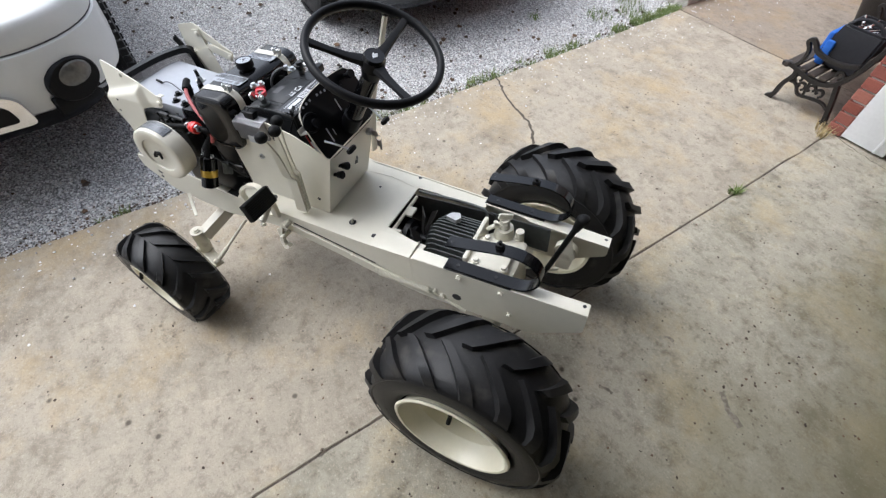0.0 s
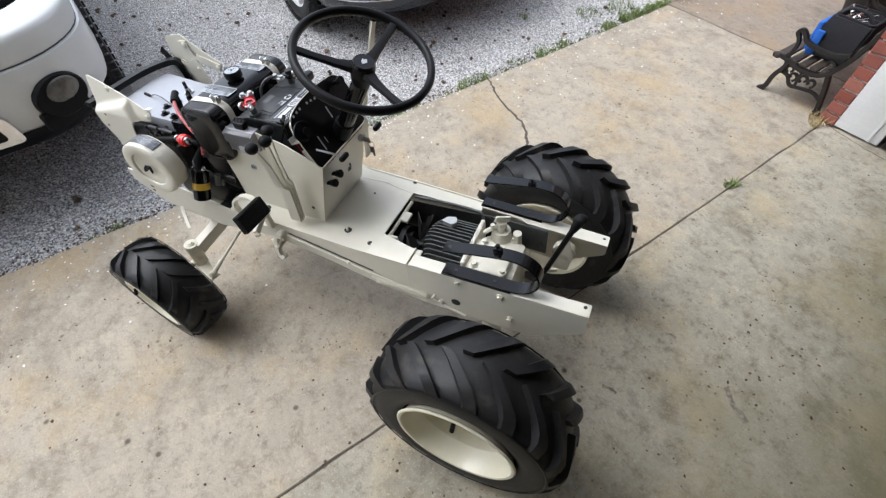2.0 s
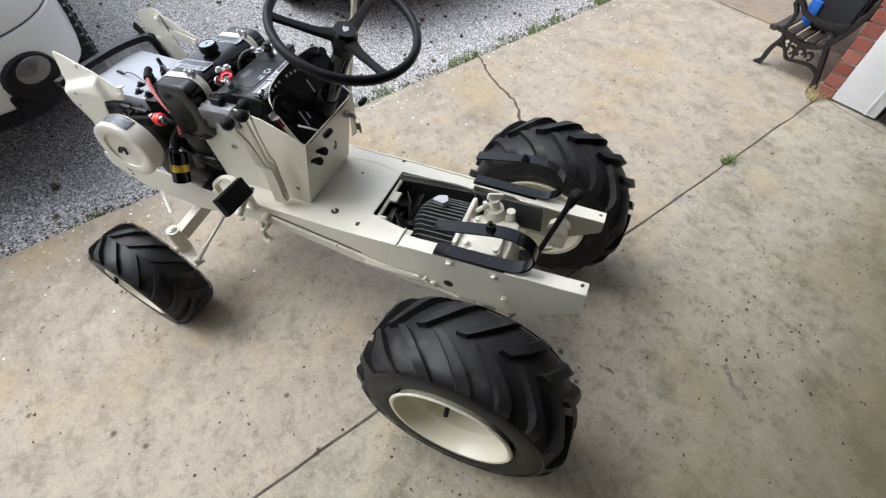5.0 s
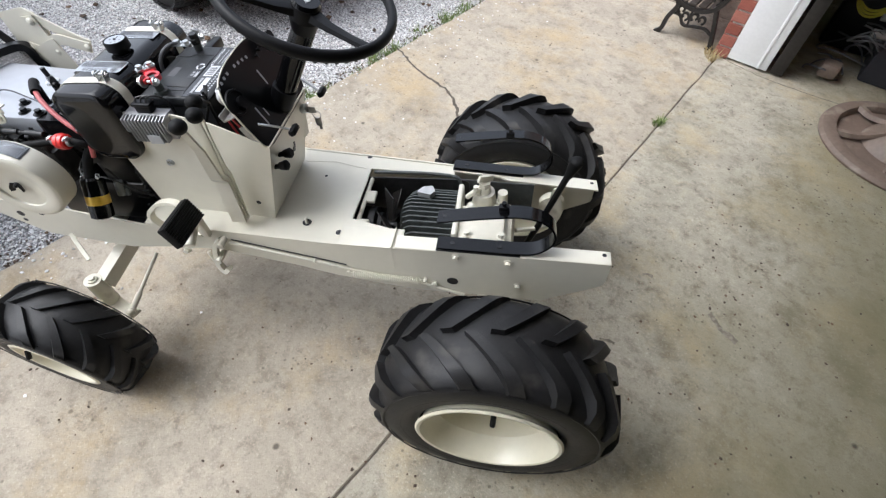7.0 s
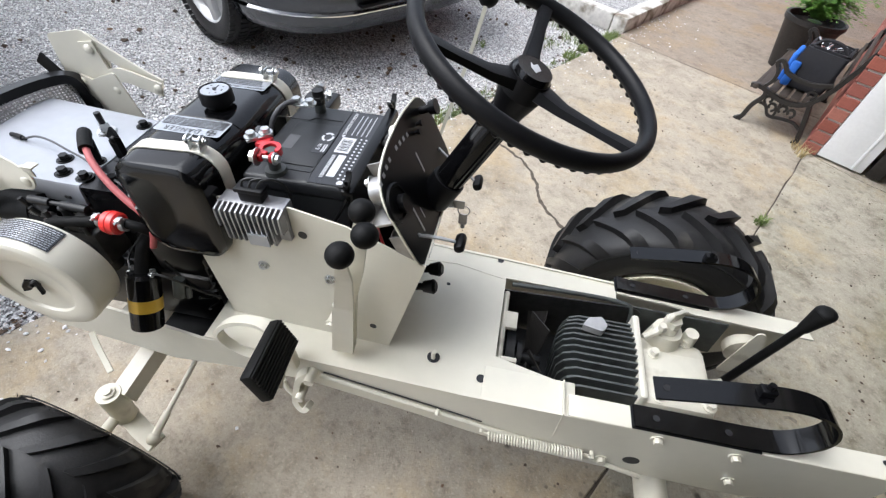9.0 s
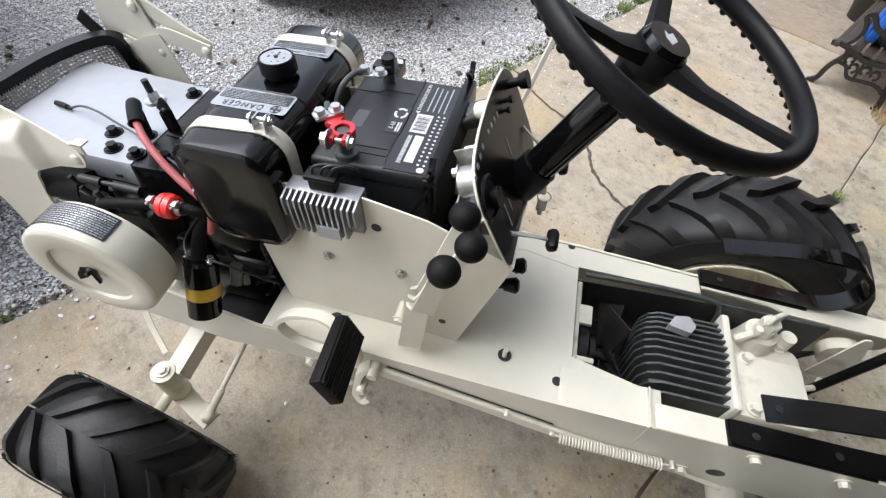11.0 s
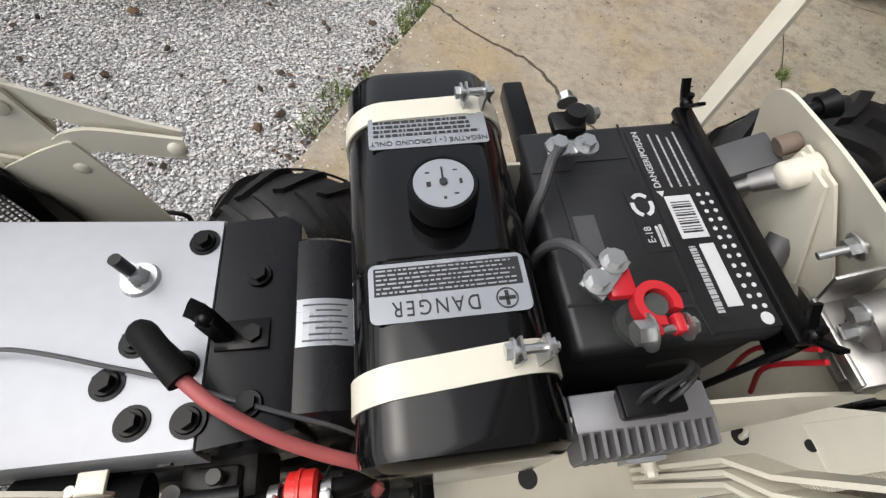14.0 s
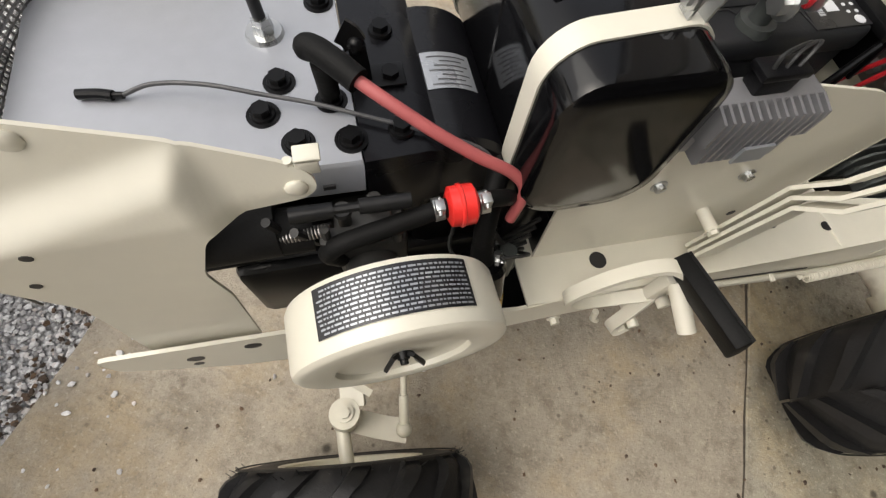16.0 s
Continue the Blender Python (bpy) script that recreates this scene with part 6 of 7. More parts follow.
sweep(bm, [(-1.332, 0.212, 0.885), (-1.295, 0.208, 0.845), (-1.245, 0.200, 0.80), (-1.235, 0.198, 0.74)], rect(0.028, 0.004), up=(0, 1, 0))
part("side_angle", bm, BLACK_PAINT, screen_ob)

def lean_in(x, z):
    """The side set of the hinge plate: the arm leans towards the engine, the body below a sloping crease bulges outwards."""
    below = 0.902 + 0.25 * (x + 1.146) - z
    before = -1.146 + 0.23 * (0.902 - z) - x
    t = max(0.0, min(1.0, (min(below * 0.97, before * 0.97) + 0.004) / 0.026))
    return 0.22 * max(0.0, z - 0.85) - 0.017 * t * t * (3 - 2 * t)


for side_y, nm in ((-0.100, "left"), (0.221, "right")):
    bm = BM()
    o = [(-1.300, 0.950), (-1.255, 0.938), (-1.148, 0.902), (-1.092, 0.876), (-1.076, 0.864), (-1.073, 0.850), (-1.083, 0.838), (-1.131, 0.832), (-1.150, 0.834), (-1.160, 0.822), (-1.180, 0.770), (-1.176, 0.715), (-1.190, 0.566), (-1.310, 0.560), (-1.292, 0.700), (-1.288, 0.745), (-1.312, 0.806), (-1.310, 0.836)]
    if nm == "right":
        o = [(-1.295, 0.930), (-1.215, 0.945), (-1.185, 0.930), (-1.182, 0.875), (-1.225, 0.845), (-1.300, 0.845)]
    plate(bm, rounded(o, 0.010, 3), "y", side_y, 0.003)
    if nm == "left":
        # cut fine enough to take the pressed crease
        for k in range(46):
            bmesh.ops.bisect_plane(bm, geom=list(bm.verts) + list(bm.edges) + list(bm.faces), plane_co=(-1.330 + 0.0058 * k, 0, 0), plane_no=(1, 0, 0))
        for k in range(26):
            bmesh.ops.bisect_plane(bm, geom=list(bm.verts) + list(bm.edges) + list(bm.faces), plane_co=(0, 0, 0.785 + 0.0058 * k), plane_no=(0, 0, 1))
        for v in bm.verts:
            v.co.y += lean_in(v.co.x, v.co.z)
    wing = p_("grille_side_plate", bm, CREAM, "bent cream hood hinge plate")
    if nm == "left":
        for x, z in ((-1.088, 0.852), (-1.225, 0.916)):
            part("rivet", ball(BM(), (x, side_y + lean_in(x, z), z), 0.0085, 14, (1, 0.45, 1)), CREAM, wing)
        bm = BM()
        box(bm, (-1.085, side_y + 0.004, 0.861), (-1.069, side_y + 0.0065, 0.877), 0.001), box(bm, (-1.085, side_y + 0.004, 0.874), (-1.067, side_y + 0.018, 0.877), 0.001), cyl(bm, (-1.089, side_y + 0.008, 0.866), (-1.089, side_y + 0.008, 0.875), 0.0035, seg=10)
        part("spring_clip", bm, CREAM, wing, "bent cream spring clip")
        for x, z in ((-1.284, 0.80), (-1.262, 0.842)):
            part("plate_hole", cyl(BM(), (x, side_y - 0.0006 + lean_in(x, z), z), (x, side_y + 0.001 + lean_in(x, z), z), 0.004, seg=10), PRINT_DARK, wing)
bm = BM()
plate(bm, rounded([(-1.275, 0.56), (-1.115, 0.56), (-1.150, 0.78), (-1.172, 0.872), (-1.205, 0.862), (-1.270, 0.835)], 0.006, 3), "y", 0.208, 0.003)
p_("hinge_tower", bm, CREAM, "upright cream hinge tower")
bm = BM()
sweep(bm, smooth_path([(-1.209, 0.2155, 0.926), (-1.203, 0.2155, 0.885), (-1.196, 0.2155, 0.842), (-1.212, 0.2155, 0.823), (-1.264, 0.2155, 0.842)], 5), rect(0.034, 0.004), up=(0, 1, 0))
p_("hinge_link", bm, CREAM, "curved cream hinge link")
bm = BM()
sweep(bm, smooth_path([(-1.214, 0.2205, 0.930), (-1.170, 0.2205, 0.902), (-1.122, 0.2205, 0.872), (-1.082, 0.2205, 0.852)], 5), rect(0.026, 0.004), up=(0, 1, 0))
p_("rear_hinge_link", bm, CREAM, "straight cream hinge link")
bm = BM()
sweep(bm, smooth_path([(-1.184, 0.2125, 0.832), (-1.183, 0.2125, 0.858), (-1.157, 0.2125, 0.868), (-1.120, 0.2125, 0.859), (-1.080, 0.2125, 0.847)], 5), rect(0.028, 0.004), up=(0, 1, 0))
p_("hinge_arm", bm, CREAM, "cream hinge arm")
for x, y, z in ((-1.205, 0.212, 0.913), (-1.183, 0.2105, 0.835), (-1.086, 0.2105, 0.849), (-1.258, 0.212, 0.842)):
    p_("rivet", ball(BM(), (x, y, z), 0.0095, 14, (1, 0.5, 1)), CREAM)

bm = BM()
tube(bm, [(-1.146, 0.2125, 0.625), (-1.149, 0.218, 0.668), (-1.133, 0.221, 0.720), (-1.156, 0.222, 0.734), (-1.168, 0.222, 0.722), (-1.163, 0.219, 0.702), (-1.148, 0.219, 0.708)], 0.0030, 8)
p_("wire_hook", bm, GREASY, "bent dark wire hook")

# front axle, spindles, tie rods (level with the ground)
def wl_(x, y, z):
    return T_INV @ Vector((x, y, z))


bm = BM()
sweep(bm, [wl_(-1.14, 0.24, 0.252), wl_(-1.13, 0.02, 0.285), wl_(-1.14, -0.20, 0.252)], [(-0.018, -0.022), (0.018, -0.022), (0.018, 0.022), (-0.018, 0.022)])
axle = p_("front_axle", bm, CREAM_DIRTY, "cream front axle beam")
for s in (-1, 1):
    cy = 0.02
    Y = lambda d: cy + s * d
    bm = BM()
    cyl(bm, wl_(-1.158, Y(0.230), 0.165), wl_(-1.156, Y(0.230), 0.278), 0.0235, seg=24)
    sp = part("spindle_housing", bm, CREAM_DIRTY, axle, "cream kingpin housing")
    bm = BM()
    cyl(bm, wl_(-1.156, Y(0.230), 0.278), wl_(-1.156, Y(0.230), 0.283), 0.014, seg=20), cyl(bm, wl_(-1.156, Y(0.230), 0.282), wl_(-1.156, Y(0.230), 0.288), 0.009, seg=6)
    part("kingpin_cap", bm, CREAM_DIRTY, axle)
    bm = BM()
    cyl(bm, wl_(-1.163, Y(0.22), 0.190), wl_(-1.163, Y(0.36), 0.198), 0.012, seg=16)
    part("stub_axle", bm, CREAM_DIRTY, axle)
    bm = BM()
    sweep(bm, [wl_(-1.165, Y(0.225), 0.170), wl_(-1.10, Y(0.255), 0.172), wl_(-1.055, Y(0.272), 0.176)], rect(0.040, 0.008))
    part("steering_arm", bm, CREAM_DIRTY, axle)
    bm = BM()
    a, b = wl_(-1.062, Y(0.268), 0.190), wl_(-1.040, Y(0.10), 0.265)
    cyl(bm, a, b, 0.0055, seg=12), cyl(bm, a, a + (b - a) * 0.32, 0.0085, seg=14), ball(bm, a, 0.014, 12)
    part("tie_rod", bm, CREAM_DIRTY, axle, "cream tie rod")
bm = BM()
cyl(bm, wl_(-1.13, 0.02, 0.25), wl_(-1.13, 0.02, 0.46), 0.03, seg=20), box(bm, (-1.16, -0.10, 0.42), (-1.05, 0.14, 0.47), 0.006)
part("axle_pivot", bm, CREAM_DIRTY, axle)
bm = BM()
sweep(bm, [(-1.135, -0.150, 0.515), (-1.122, -0.165, 0.495), (-1.078, -0.200, 0.470)], rect(0.010, 0.004))
p_("drag_link_end", bm, CREAM_DIRTY)

# ---------------------------------------------------------------- left side: pedal, brake rod and spring
PM = Matrix.Translation((-0.691, -0.207, 0.669)) @ Matrix.Rotation(radians(-8.2), 4, "X") @ Matrix.Rotation(radians(6.3), 4, "Z") @ Matrix.Rotation(radians(-24.4), 4, "Y")
bm = BM()
box(bm, (-0.0105, -0.056, -0.0285), (0.0085, 0.056, 0.0285), 0.003, PM)
pedal = p_("brake_pedal_pad", bm, RUBBER, "black ribbed rubber pedal pad")
for k in range(9):
    z = -0.024 + k * 0.006
    part("rib", box(BM(), (0.0082, -0.055, z - 0.0018), (0.0115, 0.055, z + 0.0018), 0, PM), RUBBER, pedal)
bm = BM()
sweep(bm, smooth_path([(-0.700, -0.170, 0.672), (-0.730, -0.160, 0.684), (-0.778, -0.157, 0.672), (-0.815, -0.157, 0.640), (-0.822, -0.157, 0.612), (-0.800, -0.157, 0.582), (-0.755, -0.158, 0.570), (-0.700, -0.166, 0.585)], 5), rect(0.008, 0.017), up=(0, 1, 0))
part("pedal_arm", bm, CREAM, pedal, "bent cream pedal arm")
bm = BM()
cyl(bm, (-0.695, -0.168, 0.640), (-0.690, -0.225, 0.612), 0.011, seg=16), box(bm, (-0.708, -0.172, 0.575), (-0.684, -0.155, 0.645), 0.004)
part("pedal_post", bm, CREAM, pedal)
bm = BM()
sweep(bm, smooth_path([(-0.672, -0.158, 0.556), (-0.690, -0.166, 0.540), (-0.700, -0.172, 0.505), (-0.706, -0.176, 0.470), (-0.694, -0.180, 0.448), (-0.680, -0.178, 0.462)], 4), rect(0.011, 0.018), up=(0, 1, 0))
cyl(bm, (-0.666, -0.150, 0.553), (-0.666, -0.180, 0.553), 0.009, seg=14), cyl(bm, (-0.690, -0.150, 0.500), (-0.690, -0.190, 0.500), 0.008, seg=14)
sweep(bm, [(-0.735, -0.156, 0.495), (-0.732, -0.160, 0.47), (-0.722, -0.162, 0.458)], circle(0.005, 8))
p_("clevis_casting", bm, CREAM, "cream cast clevis under the frame")
bm = BM()
sweep(bm, [(-0.654, -0.157, 0.545), (-0.44, -0.157, 0.497), (-0.347, -0.157, 0.474), (-0.18, -0.157, 0.445), (-0.06, -0.157, 0.405)], circle(0.0042, 10))
rod = p_("brake_rod", bm, CREAM_DIRTY, "thin cream brake rod")
# dark strip drawn in place of the gap between rod and rail
bm = BM()
sweep(bm, [(-0.648, -0.1535, 0.553), (-0.44, -0.1535, 0.507), (-0.36, -0.1535, 0.488)], rect(0.0015, 0.003))
part("rod_gap", bm, PRINT_DARK, rod)
bm = BM()
turns, n = 33, 33 * 9
s0, s1 = Vector((-0.345, -0.163, 0.462)), Vector((-0.174, -0.162, 0.458))
sweep(bm, [s0 + (s1 - s0) * (k / n) + Vector((0, 0.0085 * math.cos(2 * math.pi * turns * k / n), 0.0085 * math.sin(2 * math.pi * turns * k / n))) for k in range(n + 1)], circle(0.0018, 5))
sweep(bm, [s1 + Vector((0, 0, 0.006)), s1 + Vector((0.008, 0, 0.006)), s1 + Vector((0.016, 0.002, 0.0)), s1 + Vector((0.012, 0.004, -0.006))], circle(0.0014, 6))
sweep(bm, [s0 + Vector((0, 0, 0.006)), s0 + Vector((-0.008, 0, 0.004)), s0 + Vector((-0.012, 0.004, -0.002))], circle(0.0014, 6))
p_("return_spring", bm, CREAM, "cream coil return spring")
for x, z in ((-0.44, 0.500), (-0.358, 0.468), (-0.158, 0.458)):
    p_("rod_guide", cyl(BM(), (x, LEFT, z), (x, LEFT - 0.014, z), 0.004, seg=10), CREAM)

# ---------------------------------------------------------------- rear: transaxle, fan, fender hoops, shift stick
bm = BM()
box(bm, (-0.226, -0.068, 0.38), (-0.110, 0.070, 0.538), 0.02)
trans = p_("transaxle_housing", bm, FIN_METAL, "dark finned transaxle casting")
for k in range(12):
    y = -0.078 + k * 0.0140
    drop = 0.012 * abs((k - 5.5) / 5.5) ** 2
    x0 = -0.244 + 0.016 * (abs(k - 5.5) / 5.5) ** 2
    bm = BM()
    top = 0.567 - 1.6 * drop
    plate(bm, [(x0, 0.44), (-0.100, 0.44), (-0.100, top), (x0 + 0.028, top), (x0 + 0.010, top - 0.010), (x0, top - 0.032)], "y", y - 0.002, 0.004)
    part("cooling_fin", bm, FIN_METAL, trans)
bm = BM()
plate(bm, rounded([(-0.202, 0.030), (-0.165, 0.022), (-0.155, 0.038), (-0.165, 0.056), (-0.190, 0.050)], 0.004, 2), "z", 0.566, 0.016)
part("badge", bm, ALU, trans, "bright angular cast lug")
bm = BM()
box(bm, (-0.100, -0.085, 0.36), (-0.085, 0.095, 0.560), 0.006)
part("flange_plate", bm, CREAM, trans)
bm = BM()
box(bm, (-0.085, -0.078, 0.34), (0.055, 0.085, 0.520), 0.025), box(bm, (-0.09, -0.085, 0.50), (0.03, 0.030, 0.545), 0.008), cyl(bm, (0.0, -0.34, 0.297), (0.0, 0.38, 0.297), 0.032, seg=24)
cyl(bm, (-0.03, 0.078, 0.50), (-0.03, 0.078, 0.552), 0.036, 0.027, seg=24), cyl(bm, (-0.03, 0.078, 0.548), (-0.03, 0.078, 0.570), 0.017, 0.016, seg=20), cyl(bm, (0.018, 0.082, 0.50), (0.018, 0.082, 0.548), 0.015, 0.013, seg=18), sweep(bm, smooth_path([(-0.075, 0.055, 0.548), (-0.055, 0.06, 0.565), (-0.035, 0.075, 0.56)], 4), circle(0.007, 8))
case = p_("axle_case", bm, CREAM_DIRTY, "cream cast axle case")
bm = BM()
cyl(bm, (-0.03, 0.078, 0.568), (-0.03, 0.078, 0.586), 0.016, seg=6), box(bm, (-0.024, -0.0045, -0.004), (0.024, 0.0045, 0.016), 0.003, Matrix.Translation((-0.03, 0.078, 0.590)) @ Matrix.Rotation(0.7, 4, "Z") @ Matrix.Rotation(0.35, 4, "Y")), cyl(bm, (-0.052, 0.060, 0.572), (-0.052, 0.060, 0.584), 0.007, seg=6)
part("filler_plug", bm, CREAM, case, "cream filler plug")
for x, y in ((-0.062, -0.07), (0.022, -0.07), (-0.062, 0.02), (0.012, 0.075)):
    part("case_bolt", bolt(BM(), (x, y, 0.545 if y < 0.05 else 0.52), (0, 0, 1), 0.008, 0.010), CREAM, case)
bm = BM()
cyl(bm, (-0.345, 0.005, 0.47), (-0.262, 0.005, 0.47), 0.012, seg=14), cyl(bm, (-0.335, 0.005, 0.47), (-0.318, 0.005, 0.47), 0.050, seg=28), cyl(bm, (-0.312, 0.005, 0.47), (-0.302, 0.005, 0.47), 0.034, seg=24)
pulley = p_("drive_pulley", bm, GREASY, "dark drive pulley")
for k in range(7):
    a = 2 * math.pi * k / 7 + 0.3
    bm = BM()
    d = Vector((0, math.cos(a), math.sin(a)))
    s = Vector((0, -math.sin(a), math.cos(a)))
    c = Vector((-0.282, 0.005, 0.47))
    v = [c + d * 0.02 + s * -0.012 + Vector((-0.010, 0, 0)), c + d * 0.02 + s * 0.012 + Vector((0.010, 0, 0)), c + d * 0.096 + s * 0.034 + Vector((0.020, 0, 0)), c + d * 0.106 + s * -0.012 + Vector((-0.014, 0, 0))]
    lo, hi = [bm.verts.new(q) for q in v], [bm.verts.new(q + Vector((0.0025, 0, 0))) for q in v]
    bm.faces.new(lo), bm.faces.new(hi[::-1])
    for j in range(4):
        bm.faces.new((lo[j], lo[(j + 1) % 4], hi[(j + 1) % 4], hi[j]))
    part("fan_blade", bm, IRON, pulley, "black plastic cooling fan blade")
bm = BM()
sweep(bm, smooth_path([(-0.34, 0.12, 0.558), (-0.20, 0.118, 0.566), (-0.115, 0.112, 0.566), (-0.098, 0.105, 0.552), (-0.094, 0.098, 0.51)], 6), circle(0.0045, 8))
p_("brake_tube", bm, FIN_METAL, "bent steel line along the rail")
bm = BM()
sweep(bm, [(-0.347, -0.072, 0.54), (-0.347, 0.11, 0.54)], circle(0.006, 10)), box(bm, (-0.345, -0.060, 0.50), (-0.315, -0.050, 0.552), 0.002), box(bm, (-0.348, 0.02, 0.535), (-0.320, 0.06, 0.545), 0.002)
p_("cross_shaft", bm, CREAM_DIRTY)
# dark sheet added under the opening to stand in for the shade below
bm = BM()
plate(bm, [(-0.45, 0.415), (0.05, 0.40), (0.05, 0.42), (-0.45, 0.435)], "y", -0.105, 0.21)
p_("belly_plate", bm, GREASY)

for s, yc in ((-1, -0.132), (1, 0.180)):
    bm = BM()
    coords = [(-0.128, 0.5915), (-0.03, 0.5915), (0.050, 0.5925), (0.092, 0.600), (0.122, 0.630), (0.130, 0.665), (0.116, 0.700), (0.084, 0.722), (0.040, 0.727), (-0.03, 0.714), (-0.124, 0.690)]
    path3 = smooth_path([(x, yc + (z - 0.5915) * (0.06 if s < 0 else 0.10), 0.5915 + (z - 0.5915) * 0.84) for x, z in coords], 6)
    rings = []
    for k, p in enumerate(path3):
        d = (path3[min(k + 1, len(path3) - 1)] - path3[max(k - 1, 0)]).normalized()
        nrm = Vector((0, 1, 0)).cross(d).normalized()
        w = 0.0185 if s < 0 else 0.0175
        rings.append([bm.verts.new(p + Vector((0, a * w, 0)) + nrm * b * 0.0024) for a, b in ((-1, -1), (1, -1), (1, 1), (-1, 1))])
    for q0, q1 in zip(rings, rings[1:]):
        for j in range(4):
            bm.faces.new((q0[j], q0[(j + 1) % 4], q1[(j + 1) % 4], q1[j]))
    bm.faces.new(rings[0]), bm.faces.new(rings[-1])
    hoop = p_("seat_spring", bm, BLACK_GLOSS, "looped black flat steel seat spring")
    bm = BM()
    box(bm, (-0.131, yc - 0.021, TOP + 0.0012), (0.060, yc + 0.019, TOP + 0.0048), 0.001)
    part("spring_shoe", bm, BLACK_PAINT, hoop)
    bm = BM()
    yy = yc + (0.013 if s < 0 else 0.005)
    box(bm, (0.004, yy - 0.008, 0.700), (0.026, yy + 0.008, 0.717), 0.003), cyl(bm, (0.015, yy, 0.715), (0.015, yy, 0.726), 0.005, seg=10)
    part("spring_stop", bm, BLACK_PLASTIC, hoop)
    for x, z, dy in ((-0.095, 0.594, 0), (0.012, 0.5945, 0), (-0.108, 0.6795, 0.006 if s < 0 else 0.010)):
        part("spring_hole", cyl(BM(), (x, yc + dy, z), (x, yc + dy, z + 0.0008), 0.0055, seg=14), PRINT_DARK, hoop)
    settle(hoop)
bm = BM()
sweep(bm, [(0.088, 0.052, 0.36), (0.122, 0.060, 0.455), (0.176, 0.074, 0.635)], circle(0.0085, 12))
stick = p_("shift_stick", bm, BLACK_PAINT, "black gear shift stick")
bm = BM()
cyl(bm, (0.174, 0.0735, 0.625), (0.187, 0.077, 0.668), 0.010, 0.0175, seg=18), ball(bm, (0.188, 0.077, 0.670), 0.0175, 16, (1, 1, 0.6))
part("stick_knob", bm, RUBBER, stick, "black tapered knob")
bm = BM()
plate(bm, rounded([(0.13, 0.40), (0.175, 0.40), (0.185, 0.47), (0.165, 0.545), (0.15, 0.545)], 0.01, 3), "y", 0.112, 0.003)
sweep(bm, [(0.06, 0.03, 0.46), (0.12, 0.06, 0.44), (0.145, 0.09, 0.42)], circle(0.006, 8))
cyl(bm, (0.155, 0.118, 0.47), (0.155, 0.140, 0.47), 0.035, seg=24)
p_("shift_quadrant", bm, CREAM_DIRTY, "cream shift quadrant and bracket")
# dark metal on the cream inner face: shade and grease put into the colour
bm = BM()
plate(bm, [(-0.10, 0.13), (0.10, 0.125), (0.10, 0.128), (-0.10, 0.133)], "z", 0.44, 0.10)
p_("inner_rail_plate", bm, FIN_METAL)
# guard colour holds the recess's shade as well as oil
bm = BM()
plate(bm, rounded([(-0.455, 0.42), (-0.075, 0.38), (-0.075, 0.545), (-0.10, 0.552), (-0.352, 0.540), (-0.455, 0.536)], 0.01, 3), "y", 0.116, 0.003)
# dark cross plate added to close the view where there is only shade
box(bm, (-0.462, -0.10, 0.43), (-0.456, 0.112, 0.535), 0.002)
p_("inner_guard", bm, CARB_METAL, "oily guard inside the frame rail, darkened for shade, with an added cross plate")
bm = BM()
cyl(bm, (0.02, -0.30, 0.30), (0.02, -0.20, 0.30), 0.06, seg=24)
p_("brake_drum", bm, CREAM_DIRTY)



# ---------------------------------------------------------------- vehicles on the gravel (house axes)
def road_wheel(parent, m, radius, width, rim_r, rim_mat, blocks, label):
    bm = BM()
    half = width / 2
    lathe(bm, [(-half * 0.9, rim_r), (-half, rim_r + 0.03), (-half * 1.02, (rim_r + radius) / 2), (-half * 0.95, radius - 0.03), (-half * 0.75, radius - 0.006), (0, radius), (half * 0.75, radius - 0.006),
               (half * 0.95, radius - 0.03), (half, rim_r + 0.03), (half * 0.9, rim_r)], 64)
    for k in range(blocks):
        for j, y in enumerate((-0.86, -0.3, 0.3, 0.86)):
            a = 2 * math.pi * (k + 0.5 * (j % 2)) / blocks
            mm = Matrix.Rotation(a, 4, "Y") @ Matrix.Translation((radius - (0.014 if abs(y) > 0.5 else 0.0), y * half, 0))
            box(bm, (-0.006, -half * 0.24, -radius * 2.2 / blocks), (0.005, half * 0.24, radius * 2.2 / blocks), 0, mm)
    tyre = part("wheel", bm, TYRE, parent, label, m)
    bm = BM()
    lathe(bm, [(-half * 0.88, rim_r + 0.006), (-half * 0.92, rim_r), (-half * 0.8, rim_r - 0.015), (-half * 0.55, rim_r - 0.03), (-half * 0.5, 0.02), (-half * 0.62, 0.0)], 40)
    for k in range(5):
        a = 2 * math.pi * k / 5
        box(bm, (0.03, -half * 0.85, -0.03), (rim_r - 0.01, -half * 0.5, 0.03), 0.008, Matrix.Rotation(a, 4, "Y"))
    part("rim", bm, rim_mat, tyre)
    return tyre


def shell(path, profile):
    """A body skin: a profile of (inset, height) led round a plan path of (x, y, nx, ny)."""
    bm = BM()
    rings = [[bm.verts.new((x - nx * i, y - ny * i, z)) for i, z in profile] for x, y, nx, ny in path]
    for a, b in zip(rings, rings[1:]):
        for k in range(len(profile) - 1):
            bm.faces.new((a[k], a[k + 1], b[k + 1], b[k]))
    return bm


